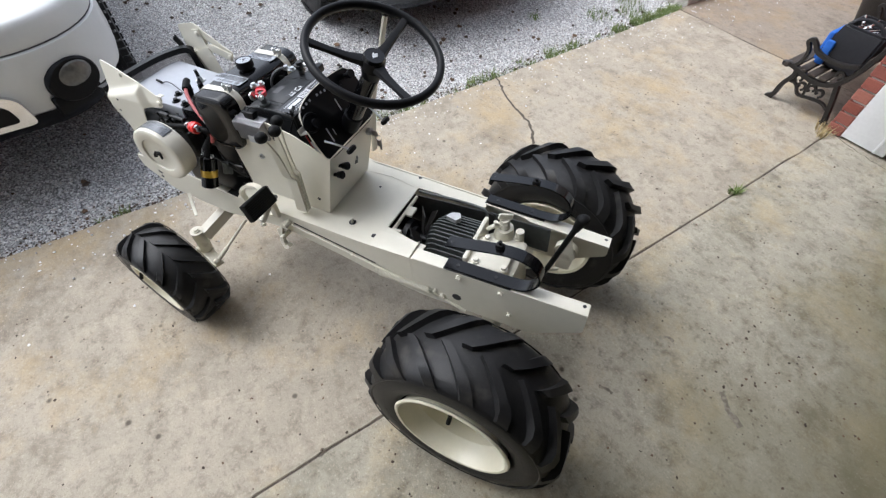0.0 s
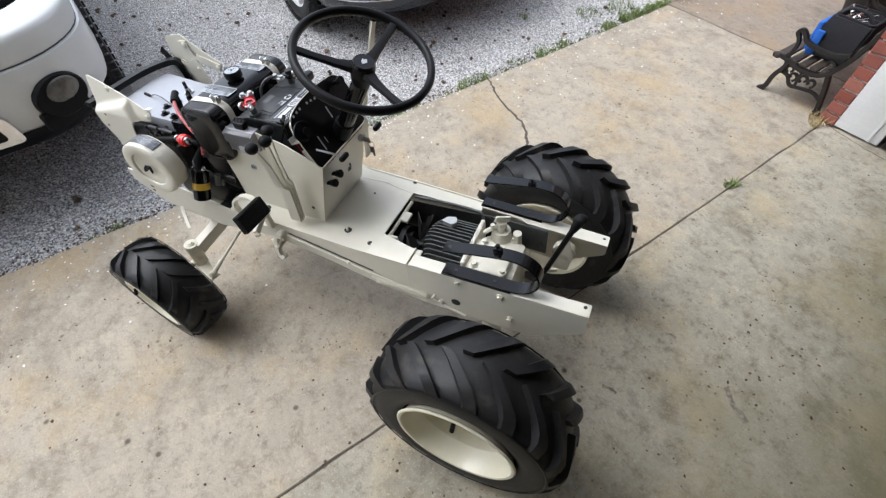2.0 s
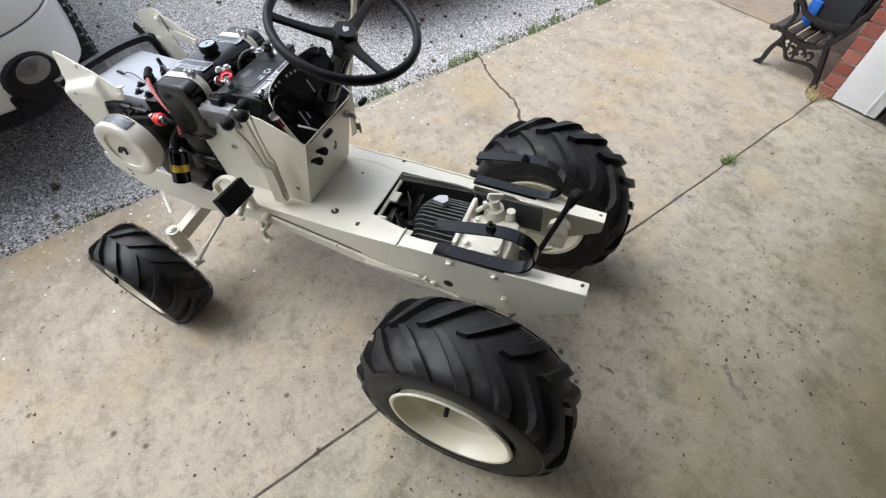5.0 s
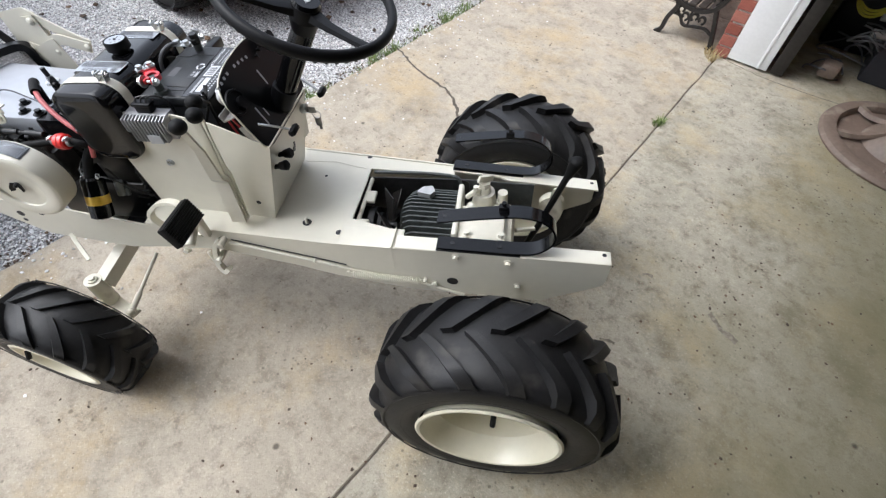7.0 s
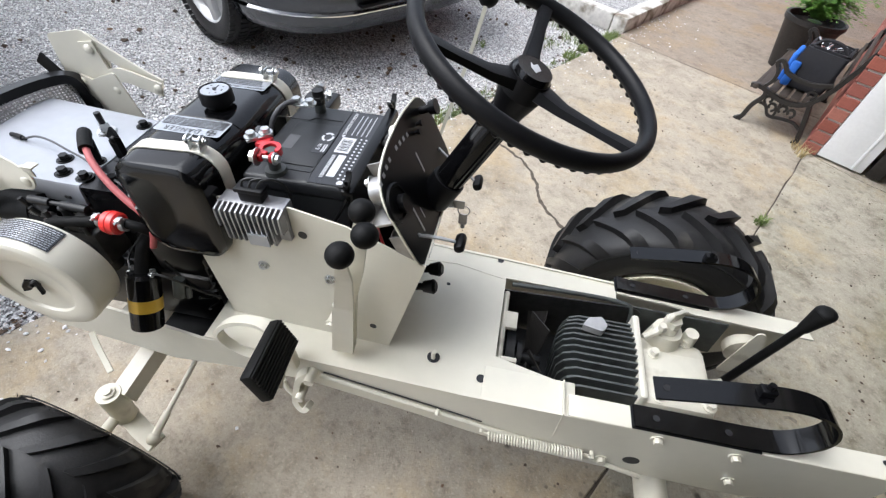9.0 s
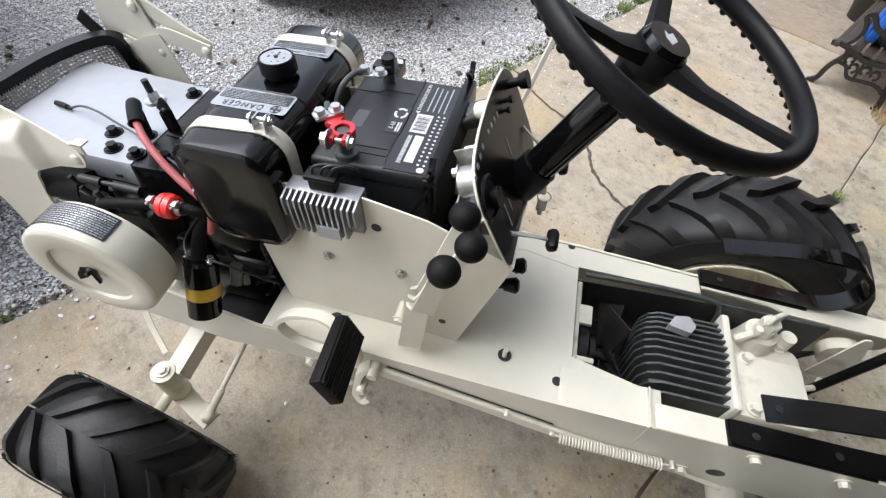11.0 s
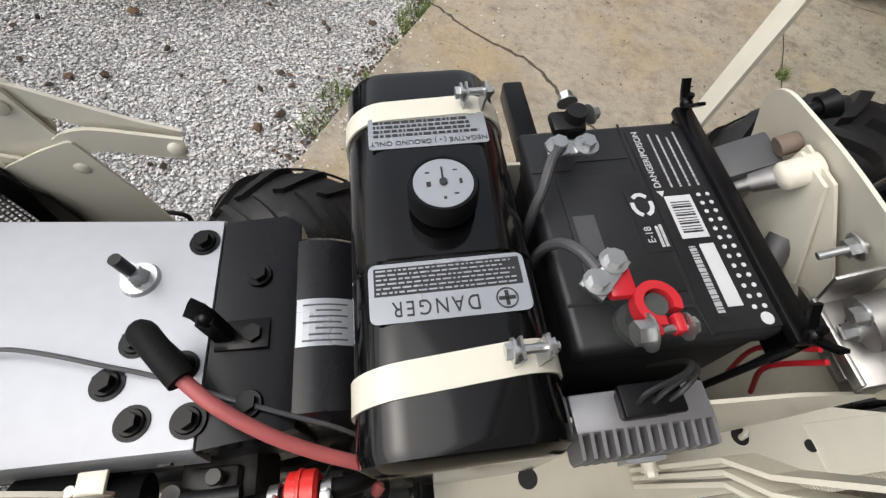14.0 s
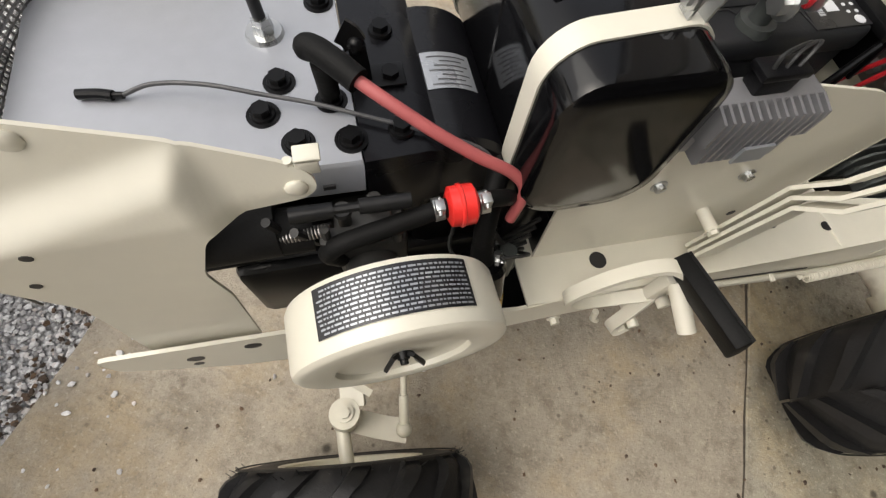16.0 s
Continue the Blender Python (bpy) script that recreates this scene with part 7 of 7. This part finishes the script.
def nose_path(front, y0, y1, radius, back):
    """The plan of a car's nose: side, rounded corner, front, rounded corner, side."""
    out = [(front - back, y1, 0, 1)]
    for k in range(11):
        a = radians(90 - 9 * k)
        out.append((front - radius + radius * math.cos(a), y1 - radius + radius * math.sin(a), math.cos(a), math.sin(a)))
    for k in range(1, 6):
        t = k / 6
        out.append((front + 0.02 * math.sin(math.pi * t), y1 - radius + (y0 + radius - y1 + radius) * t, 1, 0))
    for k in range(11):
        a = radians(-9 * k)
        out.append((front - radius + radius * math.cos(a), y0 + radius + radius * math.sin(a), math.cos(a), math.sin(a)))
    out.append((front - back, y0, 0, -1))
    return out


van = thing("suv", "white sport utility vehicle parked nose-in on the gravel", "car", HOUSE @ pose(-0.052, -0.058, 0))
FX, Y0, Y1 = -1.70, -2.60, -0.69
path = nose_path(FX, Y0, Y1, 0.40, 0.62)
part("bumper", shell(path, [(0.16, 0.36), (0.05, 0.375), (0.012, 0.40), (0.0, 0.45), (0.0, 0.612), (0.004, 0.632)]), WHITE_CAR, van)
part("bumper_groove", shell(path, [(0.004, 0.632), (0.013, 0.635), (0.015, 0.64), (0.013, 0.647)]), WHITE_CAR, van)
# grey band in the groove, adding crease shade as colour
part("bumper_seam", shell(path, [(0.0145, 0.637), (0.0120, 0.6378), (0.0120, 0.6415), (0.0145, 0.6422)]), WIRE_GREY, van)
part("valance", shell(path, [(0.05, 0.376), (0.06, 0.33), (0.11, 0.28), (0.25, 0.27)]), BLACK_PLASTIC, van)
part("upper_bumper", shell(path, [(0.013, 0.647), (0.010, 0.662), (0.014, 0.717), (0.019, 0.733), (0.030, 0.743), (0.055, 0.751), (0.125, 0.779), (0.128, 0.775)]), WHITE_CAR, van)
part("hood_gap", shell(path, [(0.128, 0.775), (0.130, 0.757), (0.158, 0.757), (0.160, 0.791)]), BLACK_PLASTIC, van)
part("hood_edge", shell(path, [(0.160, 0.787), (0.161, 0.799), (0.170, 0.812), (0.215, 0.839), (0.300, 0.883), (0.385, 0.923)]), WHITE_CAR, van)
bm = BM()
loft(bm, [[(FX - 0.31, Y1 - 0.38, 0.885), (FX - 0.31, Y0 + 0.38, 0.885), (FX - 0.31, Y0 + 0.38, 0.827), (FX - 0.31, Y1 - 0.38, 0.827)],
          [(FX - 0.40, Y1 - 0.30, 0.932), (FX - 0.40, Y0 + 0.30, 0.932), (FX - 0.40, Y0 + 0.20, 0.807), (FX - 0.40, Y1 - 0.20, 0.807)],
          [(FX - 0.60, Y1 - 0.10, 1.057), (FX - 0.60, Y0 + 0.10, 1.057), (FX - 0.60, Y0 + 0.05, 0.807), (FX - 0.60, Y1 - 0.05, 0.807)],
          [(FX - 1.35, Y1 - 0.03, 1.147), (FX - 1.35, Y0 + 0.03, 1.147), (FX - 1.35, Y0, 0.827), (FX - 1.35, Y1, 0.827)]])
part("hood", bm, WHITE_CAR, van)
bm = BM()
box(bm, (FX - 4.6, Y0, 0.42), (FX - 1.36, Y1, 1.18), 0.06), box(bm, (FX - 1.40, Y0 + 0.02, 0.80), (FX - 0.60, Y1 - 0.012, 1.08), 0.05)
part("body_side", bm, WHITE_CAR, van)
bm = BM()
loft(bm, [[(FX - 1.4, Y1 - 0.06, 1.127), (FX - 1.4, Y0 + 0.06, 1.127), (FX - 4.5, Y0 + 0.06, 1.127), (FX - 4.5, Y1 - 0.06, 1.127)], [(FX - 2.1, Y1 - 0.2, 1.76), (FX - 2.1, Y0 + 0.2, 1.76), (FX - 4.3, Y0 + 0.2, 1.76), (FX - 4.3, Y1 - 0.2, 1.76)]])
part("cabin_glass", bm, GLASS_DARK, van)
part("roof", box(BM(), (FX - 4.4, Y0 + 0.18, 1.75), (FX - 2.0, Y1 - 0.18, 1.82), 0.04), WHITE_CAR, van)
bm = BM()
box(bm, (FX - 4.5, Y0 + 0.2, 0.28), (FX - 0.45, Y1 - 0.2, 0.44), 0.03)
part("underbody", bm, BLACK_PLASTIC, van)
for wy in (Y1 - 0.11, Y0 + 0.11):
    for wx in (FX - 0.97, FX - 3.75):
        road_wheel(van, pose(wx, wy, 0.345 - 0.03, 0, 0, 180 if wy > -1.5 else 0), 0.345, 0.23, 0.22, ALU, 46, "blocky black road tyre")
fa = radians(31)
fc = Vector((FX - 0.40 + 0.40 * math.cos(fa), Y1 - 0.40 + 0.40 * math.sin(fa), 0.492))
fn = Vector((math.cos(fa), math.sin(fa), 0))
FM = Matrix.Translation(fc) @ fn.to_track_quat("Y", "Z").to_matrix().to_4x4()
bm = BM()
lathe(bm, [(-0.016, 0.092), (0.004, 0.090), (0.0120, 0.084), (0.0125, 0.070), (0.0125, 0.0)], 36, FM @ Matrix.Translation((0.012, 0, -0.012)) @ Matrix.Diagonal((1.22, 1, 0.98, 1)))
box(bm, (-0.075, -0.030, -0.125), (0.135, 0.008, -0.045), 0.012, FM)
fog = part("fog_lamp", bm, BLACK_PLASTIC, van, "fog lamp in a dark oval recess")
bm = BM()
lathe(bm, [(0.0130, 0.058), (0.018, 0.052), (0.021, 0.03), (0.022, 0.0)], 32, FM @ Matrix.Translation((0, 0, 0.012)) @ Matrix.Diagonal((1.2, 1, 0.84, 1)))
part("lens", bm, LENS, fog, "clear fog lamp lens")
bm = BM()
plate(bm, rounded([(-1.50, 0.375), (-1.085, 0.375), (-1.105, 0.485), (-1.150, 0.515), (-1.50, 0.515)], 0.03, 4), "x", FX + 0.0, 0.024)
bez = part("lower_grille_bezel", bm, CHROME, van, "satin chrome lower grille surround")
bm = BM()
plate(bm, rounded([(-1.48, 0.400), (-1.138, 0.400), (-1.150, 0.464), (-1.178, 0.486), (-1.48, 0.486)], 0.02, 4), "x", FX + 0.0235, 0.002)
part("lower_grille", bm, BLACK_PLASTIC, bez)
bm = BM()
box(bm, (FX - 0.02, -2.2, 0.72), (FX + 0.012, -1.15, 0.79), 0.01)
part("grille_bar", bm, CHROME, van)

car = thing("sedan", "dark grey sedan parked nose-in on the gravel", "car", HOUSE)
FX2, Z0, Z1 = -2.13, 0.50, 2.32
path = nose_path(FX2, Z0, Z1, 0.52, 0.44)
part("bumper", shell(path, [(0.22, 0.17), (0.09, 0.175), (0.045, 0.20), (0.02, 0.25), (0.012, 0.29)]), GREY_CAR, car)
part("chrome_strip", shell(path[3:-3], [(0.012, 0.290), (-0.004, 0.296), (-0.004, 0.302), (0.012, 0.310)]), CHROME, car, "bright trim strip along the bumper")
part("upper_bumper", shell(path, [(0.012, 0.31), (0.0, 0.36), (0.0, 0.46), (0.02, 0.56), (0.10, 0.66), (0.20, 0.72)]), GREY_CAR, car)
for k in range(4):
    part("grille_slat", box(BM(), (FX2 - 0.01, 0.95, 0.335 + k * 0.04), (FX2 + 0.03, 1.85, 0.352 + k * 0.04), 0.005), BLACK_PLASTIC, car)
bm = BM()
box(bm, (FX2 - 4.3, Z0 + 0.02, 0.35), (FX2 - 1.30, Z1 - 0.02, 0.92), 0.08), box(bm, (FX2 - 1.4, Z0 + 0.03, 0.66), (FX2 - 0.35, Z1 - 0.03, 0.80), 0.06)
part("body", bm, GREY_CAR, car)
bm = BM()
loft(bm, [[(FX2 - 0.16, Z0 + 0.3, 0.70), (FX2 - 0.16, Z1 - 0.3, 0.70), (FX2 - 0.2, Z1 - 0.3, 0.6), (FX2 - 0.2, Z0 + 0.3, 0.6)], [(FX2 - 1.4, Z0 + 0.08, 0.95), (FX2 - 1.4, Z1 - 0.08, 0.95), (FX2 - 1.4, Z1 - 0.1, 0.7), (FX2 - 1.4, Z0 + 0.1, 0.7)]])
part("hood", bm, GREY_CAR, car)
bm = BM()
loft(bm, [[(FX2 - 1.3, Z0 + 0.1, 0.92), (FX2 - 1.3, Z1 - 0.1, 0.92), (FX2 - 4.0, Z1 - 0.1, 0.92), (FX2 - 4.0, Z0 + 0.1, 0.92)], [(FX2 - 2.0, Z0 + 0.3, 1.40), (FX2 - 2.0, Z1 - 0.3, 1.40), (FX2 - 3.3, Z1 - 0.3, 1.40), (FX2 - 3.3, Z0 + 0.3, 1.40)]])
part("cabin_glass", bm, GLASS_DARK, car)
part("underbody", box(BM(), (FX2 - 4.2, Z0 + 0.25, 0.16), (FX2 - 0.42, Z1 - 0.25, 0.36), 0.03), BLACK_PLASTIC, car)
for wy in (Z0 + 0.105, Z1 - 0.105):
    for wx in (FX2 - 0.80, FX2 - 3.45):
        road_wheel(car, pose(wx, wy, 0.325 - 0.03, 0, 0, 0 if wy < 1 else 180), 0.325, 0.21, 0.21, ALU, 60, "black road tyre with silver rim")

# ---------------------------------------------------------------- by the house: bench, bag, pot, planter bed
bench = thing("garden_bench", "small dark cast-iron bench with scrollwork ends", "bench", HOUSE @ pose(0.015, -0.075, 0))


def bench_end(y):
    bm = BM()
    sec = [(-0.011, -0.016), (0.011, -0.016), (0.014, 0), (0.011, 0.016), (-0.011, 0.016), (-0.014, 0)]

    def rail(pts, k=1.0):
        sweep(bm, smooth_path([(a, y, b) for a, b in pts], 5), [(p * k, q * k) for p, q in sec], up=(0, 1, 0))
    rail([(-0.425, 0.008), (-0.405, 0.03), (-0.395, 0.10), (-0.365, 0.17), (-0.37, 0.205)])
    rail([(-0.085, 0.008), (-0.098, 0.06), (-0.12, 0.14), (-0.145, 0.215)])
    rail([(-0.455, 0.205), (-0.42, 0.215), (-0.36, 0.205), (-0.28, 0.185), (-0.21, 0.19), (-0.15, 0.225), (-0.10, 0.32), (-0.06, 0.46), (-0.035, 0.58)])
    rail([(-0.385, 0.335), (-0.40, 0.355), (-0.385, 0.372), (-0.36, 0.355), (-0.33, 0.325), (-0.26, 0.31), (-0.18, 0.315), (-0.11, 0.34)], 0.85)
    rail([(-0.385, 0.335), (-0.37, 0.30), (-0.375, 0.25), (-0.40, 0.21)], 0.75)
    rail([(-0.385, 0.135), (-0.33, 0.13), (-0.29, 0.085), (-0.22, 0.095), (-0.16, 0.10), (-0.115, 0.08)], 0.6)
    for cx, cz, s in ((-0.30, 0.135, 1), (-0.24, 0.145, -1), (-0.20, 0.14, 1), (-0.33, 0.165, -1), (-0.17, 0.265, 1)):
        rail([(cx + s * 0.022 * math.cos(a) * (1 - a / 9), cz + 0.022 * math.sin(a) * (1 - a / 9)) for a in np.linspace(-1.2, 4.2, 9)], 0.5)
    rail([(-0.265, 0.095), (-0.268, 0.14), (-0.27, 0.185)], 0.55)
    bmesh.ops.transform(bm, matrix=Matrix.Identity(4), verts=bm.verts)
    for cx in (-0.42, -0.085):
        box(bm, (cx - 0.025, y - 0.016, 0.0), (cx + 0.02, y + 0.016, 0.012), 0.004)
    return bm


for y in (2.50, 3.30):
    part("bench_end", bench_end(y), IRON, bench)
for k in range(5):
    x = -0.40 + k * 0.058
    part("seat_slat", box(BM(), (x - 0.022, 2.49, 0.212 - 0.010 * math.sin(k * 0.78)), (x + 0.022, 3.31, 0.228 - 0.010 * math.sin(k * 0.78)), 0.004), WOOD, bench)
for k in range(3):
    part("back_slat", box(BM(), (-0.10 + k * 0.022, 2.49, 0.34 + k * 0.085), (-0.084 + k * 0.022, 3.31, 0.39 + k * 0.085), 0.004), WOOD, bench)
part("front_rail", box(BM(), (-0.445, 2.475, 0.195), (-0.415, 3.32, 0.225), 0.010), WOOD, bench)

bag = thing("tool_bag", "blue and black fabric bag holding loose metal parts on the bench", "bag", HOUSE @ pose(0.015, -0.075, 0))
bm = BM()
loft(bm, [[(-0.345, 2.60, 0.23), (-0.135, 2.60, 0.23), (-0.135, 2.82, 0.23), (-0.345, 2.82, 0.23)], [(-0.355, 2.585, 0.30), (-0.125, 2.585, 0.30), (-0.125, 2.83, 0.30), (-0.355, 2.83, 0.30)],
          [(-0.325, 2.61, 0.455), (-0.120, 2.61, 0.455), (-0.120, 2.82, 0.455), (-0.325, 2.82, 0.455)], [(-0.310, 2.625, 0.458), (-0.135, 2.625, 0.458), (-0.135, 2.805, 0.458), (-0.310, 2.805, 0.458)],
          [(-0.305, 2.63, 0.41), (-0.14, 2.63, 0.41), (-0.14, 2.80, 0.41), (-0.305, 2.80, 0.41)]])
bmesh.ops.bevel(bm, geom=list(bm.edges), offset=0.012, segments=2, affect="EDGES")
part("bag_body", bm, BLACK_CLOTH, bag)
bm = BM()
box(bm, (-0.368, 2.60, 0.24), (-0.338, 2.80, 0.40), 0.014), box(bm, (-0.345, 2.572, 0.235), (-0.30, 2.598, 0.37), 0.012)
part("side_pocket", bm, BLUE_CLOTH, bag, "bright blue side pocket")
bm = BM()
tube(bm, [(-0.31, 2.63, 0.45), (-0.27, 2.64, 0.49), (-0.19, 2.64, 0.49), (-0.14, 2.64, 0.45)], 0.009, 8)
part("carry_strap", bm, BLACK_CLOTH, bag)
rr = random.Random(21)
for k in range(16):
    p = Vector((rr.uniform(-0.30, -0.17), rr.uniform(2.64, 2.78), 0.422 + rr.uniform(0, 0.03)))
    d = Vector((rr.uniform(-1, 1), rr.uniform(-1, 1), rr.uniform(-0.2, 0.4))).normalized() * rr.uniform(0.015, 0.04)
    part("metal_part", cyl(BM(), p - d, p + d, rr.uniform(0.003, 0.006), seg=8), CHROME, bag)

pot = thing("plant_pot", "dark brown pot with a bright green fern beside the bench", "potted plant", HOUSE)
PX0, PY0 = -0.42, 3.62
bm = BM()
lathe(bm, [(0.0, 0.0), (0.0, 0.12), (0.03, 0.125), (0.30, 0.185), (0.32, 0.20), (0.35, 0.20), (0.35, 0.18), (0.31, 0.17), (0.30, 0.0)], 32, Matrix.Translation((PX0, PY0, 0.0)) @ Matrix.Rotation(radians(90), 4, "X"))
part("pot", bm, IRON, pot)
rr = random.Random(8)
verts, faces = [], []
for k in range(230):
    a, ln, up = rr.uniform(0, 6.283), rr.uniform(0.10, 0.27), rr.uniform(0.06, 0.26)
    prev = None
    for j in range(9):
        t = j / 8
        c = Vector((PX0 + math.cos(a) * ln * t, PY0 + math.sin(a) * ln * t, 0.33 + up * math.sin(t * 2.2)))
        side = Vector((-math.sin(a), math.cos(a), 0)) * 0.030 * (1 - t * 0.75)
        for s in (-1, 1):
            n = len(verts)
            tip = c + side * s * 1.6 + Vector((math.cos(a), math.sin(a), -0.3)) * 0.012
            verts += [tuple(c - Vector((math.cos(a), math.sin(a), 0)) * 0.014), tuple(c + Vector((math.cos(a), math.sin(a), 0)) * 0.016), tuple(tip)]
            faces.append((n, n + 1, n + 2))
me = bpy.data.meshes.new("fern")
me.from_pydata(verts, [], faces)
me.materials.append(FERN)
fern = new("fern", me)
fern.parent = pot
tagged(fern, kind="stuff", label="bright green fern fronds")

bed = thing("planter_bed", "low white-painted stone border round a pale gravel bed", "planter", HOUSE)
part("border_side", box(BM(), (-1.60, 3.02, -0.03), (-1.48, 4.9, 0.10), 0.012), STAINED_STONE, bed)
part("border_end", box(BM(), (-3.4, 3.02, -0.03), (-1.605, 3.14, 0.10), 0.012), STAINED_STONE, bed)
bm = BM()
box(bm, (-3.4, 3.145, -0.03), (-1.605, 4.9, 0.06))
part("bed_fill", bm, GRAVEL, bed)

# ---------------------------------------------------------------- inside the garage
stand = thing("parasol_base", "weathered brown round plastic parasol base with spokes", "parasol base", HOUSE @ pose(1.02, 2.12, 0.0, 0, 0, 20))
bm = BM()
lathe(bm, [(0.0, 0.39), (0.012, 0.395), (0.03, 0.385), (0.040, 0.36), (0.036, 0.325), (0.02, 0.315), (0.0, 0.315)], 64, Matrix.Rotation(radians(90), 4, "X"))
part("outer_ring", bm, BROWN_PLASTIC, stand)
bm = BM()
lathe(bm, [(0.004, 0.316), (0.008, 0.20), (0.012, 0.0)], 48, Matrix.Rotation(radians(90), 4, "X"))
part("dish", bm, BROWN_PLASTIC, stand)
bm = BM()
lathe(bm, [(0.010, 0.20), (0.03, 0.19), (0.075, 0.13), (0.115, 0.07), (0.13, 0.045), (0.22, 0.04), (0.22, 0.028), (0.10, 0.028)], 48, Matrix.Rotation(radians(90), 4, "X"))
part("cone", bm, BROWN_PLASTIC, stand)
for k in range(6):
    a = 2 * math.pi * k / 6
    d = Vector((math.cos(a), math.sin(a), 0))
    bm = BM()
    sweep(bm, smooth_path([d * 0.09 + Vector((0, 0, 0.105)), d * 0.16 + Vector((0, 0, 0.062)), d * 0.24 + Vector((0, 0, 0.034)), d * 0.33 + Vector((0, 0, 0.034))], 5), [(-0.020, -0.012), (0.020, -0.012), (0.012, 0.008), (-0.012, 0.008)])
    part("spoke", bm, BROWN_PLASTIC, stand)

bm = BM()
hp = smooth_path([(0.72, 2.92, 0.20), (0.80, 2.72, 0.17), (0.86, 2.50, 0.15), (0.84, 2.38, 0.15), (0.90, 2.30, 0.16), (1.05, 2.28, 0.15), (1.25, 2.34, 0.16)], 26)
rings = []
for k, p in enumerate(hp):
    d = (hp[min(k + 1, len(hp) - 1)] - hp[max(k - 1, 0)]).normalized()
    x = d.cross(Vector((0, 0, 1))).normalized()
    y = x.cross(d)
    r = 0.030 + 0.004 * math.sin(k * 1.6)
    rings.append([bm.verts.new(p + x * r * math.cos(q) + y * r * math.sin(q)) for q in np.linspace(0, 6.283, 12, endpoint=False)])
for a, b in zip(rings, rings[1:]):
    for j in range(12):
        bm.faces.new((a[j], a[(j + 1) % 12], b[(j + 1) % 12], b[j]))
bm.faces.new(rings[0]), bm.faces.new(rings[-1])
solo("corrugated_hose", bm, ORANGE_HOSE, "orange-red corrugated hose draped over the parasol base", "hose", HOUSE)
blower = thing("shop_vacuum", "pale blue and dark shop vacuum on the floor", "vacuum", HOUSE)
bm = BM()
lathe(bm, [(0.02, 0.0), (0.02, 0.17), (0.05, 0.19), (0.30, 0.18), (0.32, 0.16), (0.36, 0.10), (0.37, 0.0)], 32, Matrix.Translation((1.42, 2.46, 0.0)) @ Matrix.Rotation(radians(90), 4, "X"))
part("tub", bm, BLACK_PLASTIC, blower)
part("lid", box(BM(), (1.30, 2.38, 0.36), (1.54, 2.56, 0.46), 0.03), WIRE_GREY, blower)
for k in range(2):
    bm = BM()
    sweep(bm, [(0.62, 2.72 + 0.10 * k, 0.24 + 0.05 * k), (1.75, 2.85 + 0.12 * k, 0.26 + 0.05 * k)], circle(0.022 - 0.004 * k, 14))
    solo("metal_tube", bm, ZINC, "scratched grey steel tube lying across the clutter", "tube", HOUSE, group="steel tubes")
bm = BM()
box(bm, (0.70, 2.68, 0.0), (1.9, 3.0, 0.20), 0.02)
solo("flat_carton", bm, BLACK_CLOTH, "dark flattened carton under the tubes", "box", HOUSE)
rr = random.Random(31)
for k in range(5):
    bm = BM()
    cx, cy, r = rr.uniform(0.52, 0.72), rr.uniform(2.60, 2.86), rr.uniform(0.07, 0.14)
    tube(bm, [(cx + r * math.cos(a) * rr.uniform(0.8, 1.2), cy + r * math.sin(a) * rr.uniform(0.8, 1.2), 0.03 + 0.05 * k + 0.04 * math.sin(a * 1.7)) for a in np.linspace(0, 8.5, 14)], 0.005, 7, 4)
    solo("electric_cable", bm, WIRE_GREY, "tangled dark grey extension cable", "cable", HOUSE, group="tangled cables")
bm = BM()
for k in range(9):
    tube(bm, [(0.56 + 0.10 * math.cos(a), 3.00 + 0.022 * k + 0.05 * math.sin(a), 0.36 + 0.13 * math.sin(a) + 0.01 * k) for a in np.linspace(0, 6.1, 12)], 0.007, 7, 4)
solo("yellow_cord", bm, YELLOW_CORD, "coiled yellow extension cord hanging on clutter", "cord", HOUSE)
bm = BM()
box(bm, (0.42, 3.0, 0.0), (0.80, 3.4, 0.42), 0.03)
solo("storage_tote", bm, BLACK_PLASTIC, "dark plastic storage tote", "box", HOUSE)
# big dark bulk at the back, filled in as a plain tarp-like box
bm = BM()
box(bm, (1.0, 3.1, 0.0), (2.2, 3.9, 0.9), 0.08)
solo("covered_mower", bm, BLACK_CLOTH, "big dark tarp-like bulk", "machine", HOUSE)
bm = BM()
box(bm, (0.50, 2.52, 0.02), (0.60, 2.62, 0.10), 0.02)
solo("paper_scrap", bm, BROWN_PLASTIC, "crumpled brown paper scrap", "paper", HOUSE)
part("door_track", box(BM(), (0.292, JAMB + 0.002, 0.012), (0.36, JAMB + 0.04, 2.15), 0.003), IRON, jamb, "dark door track behind the jamb")
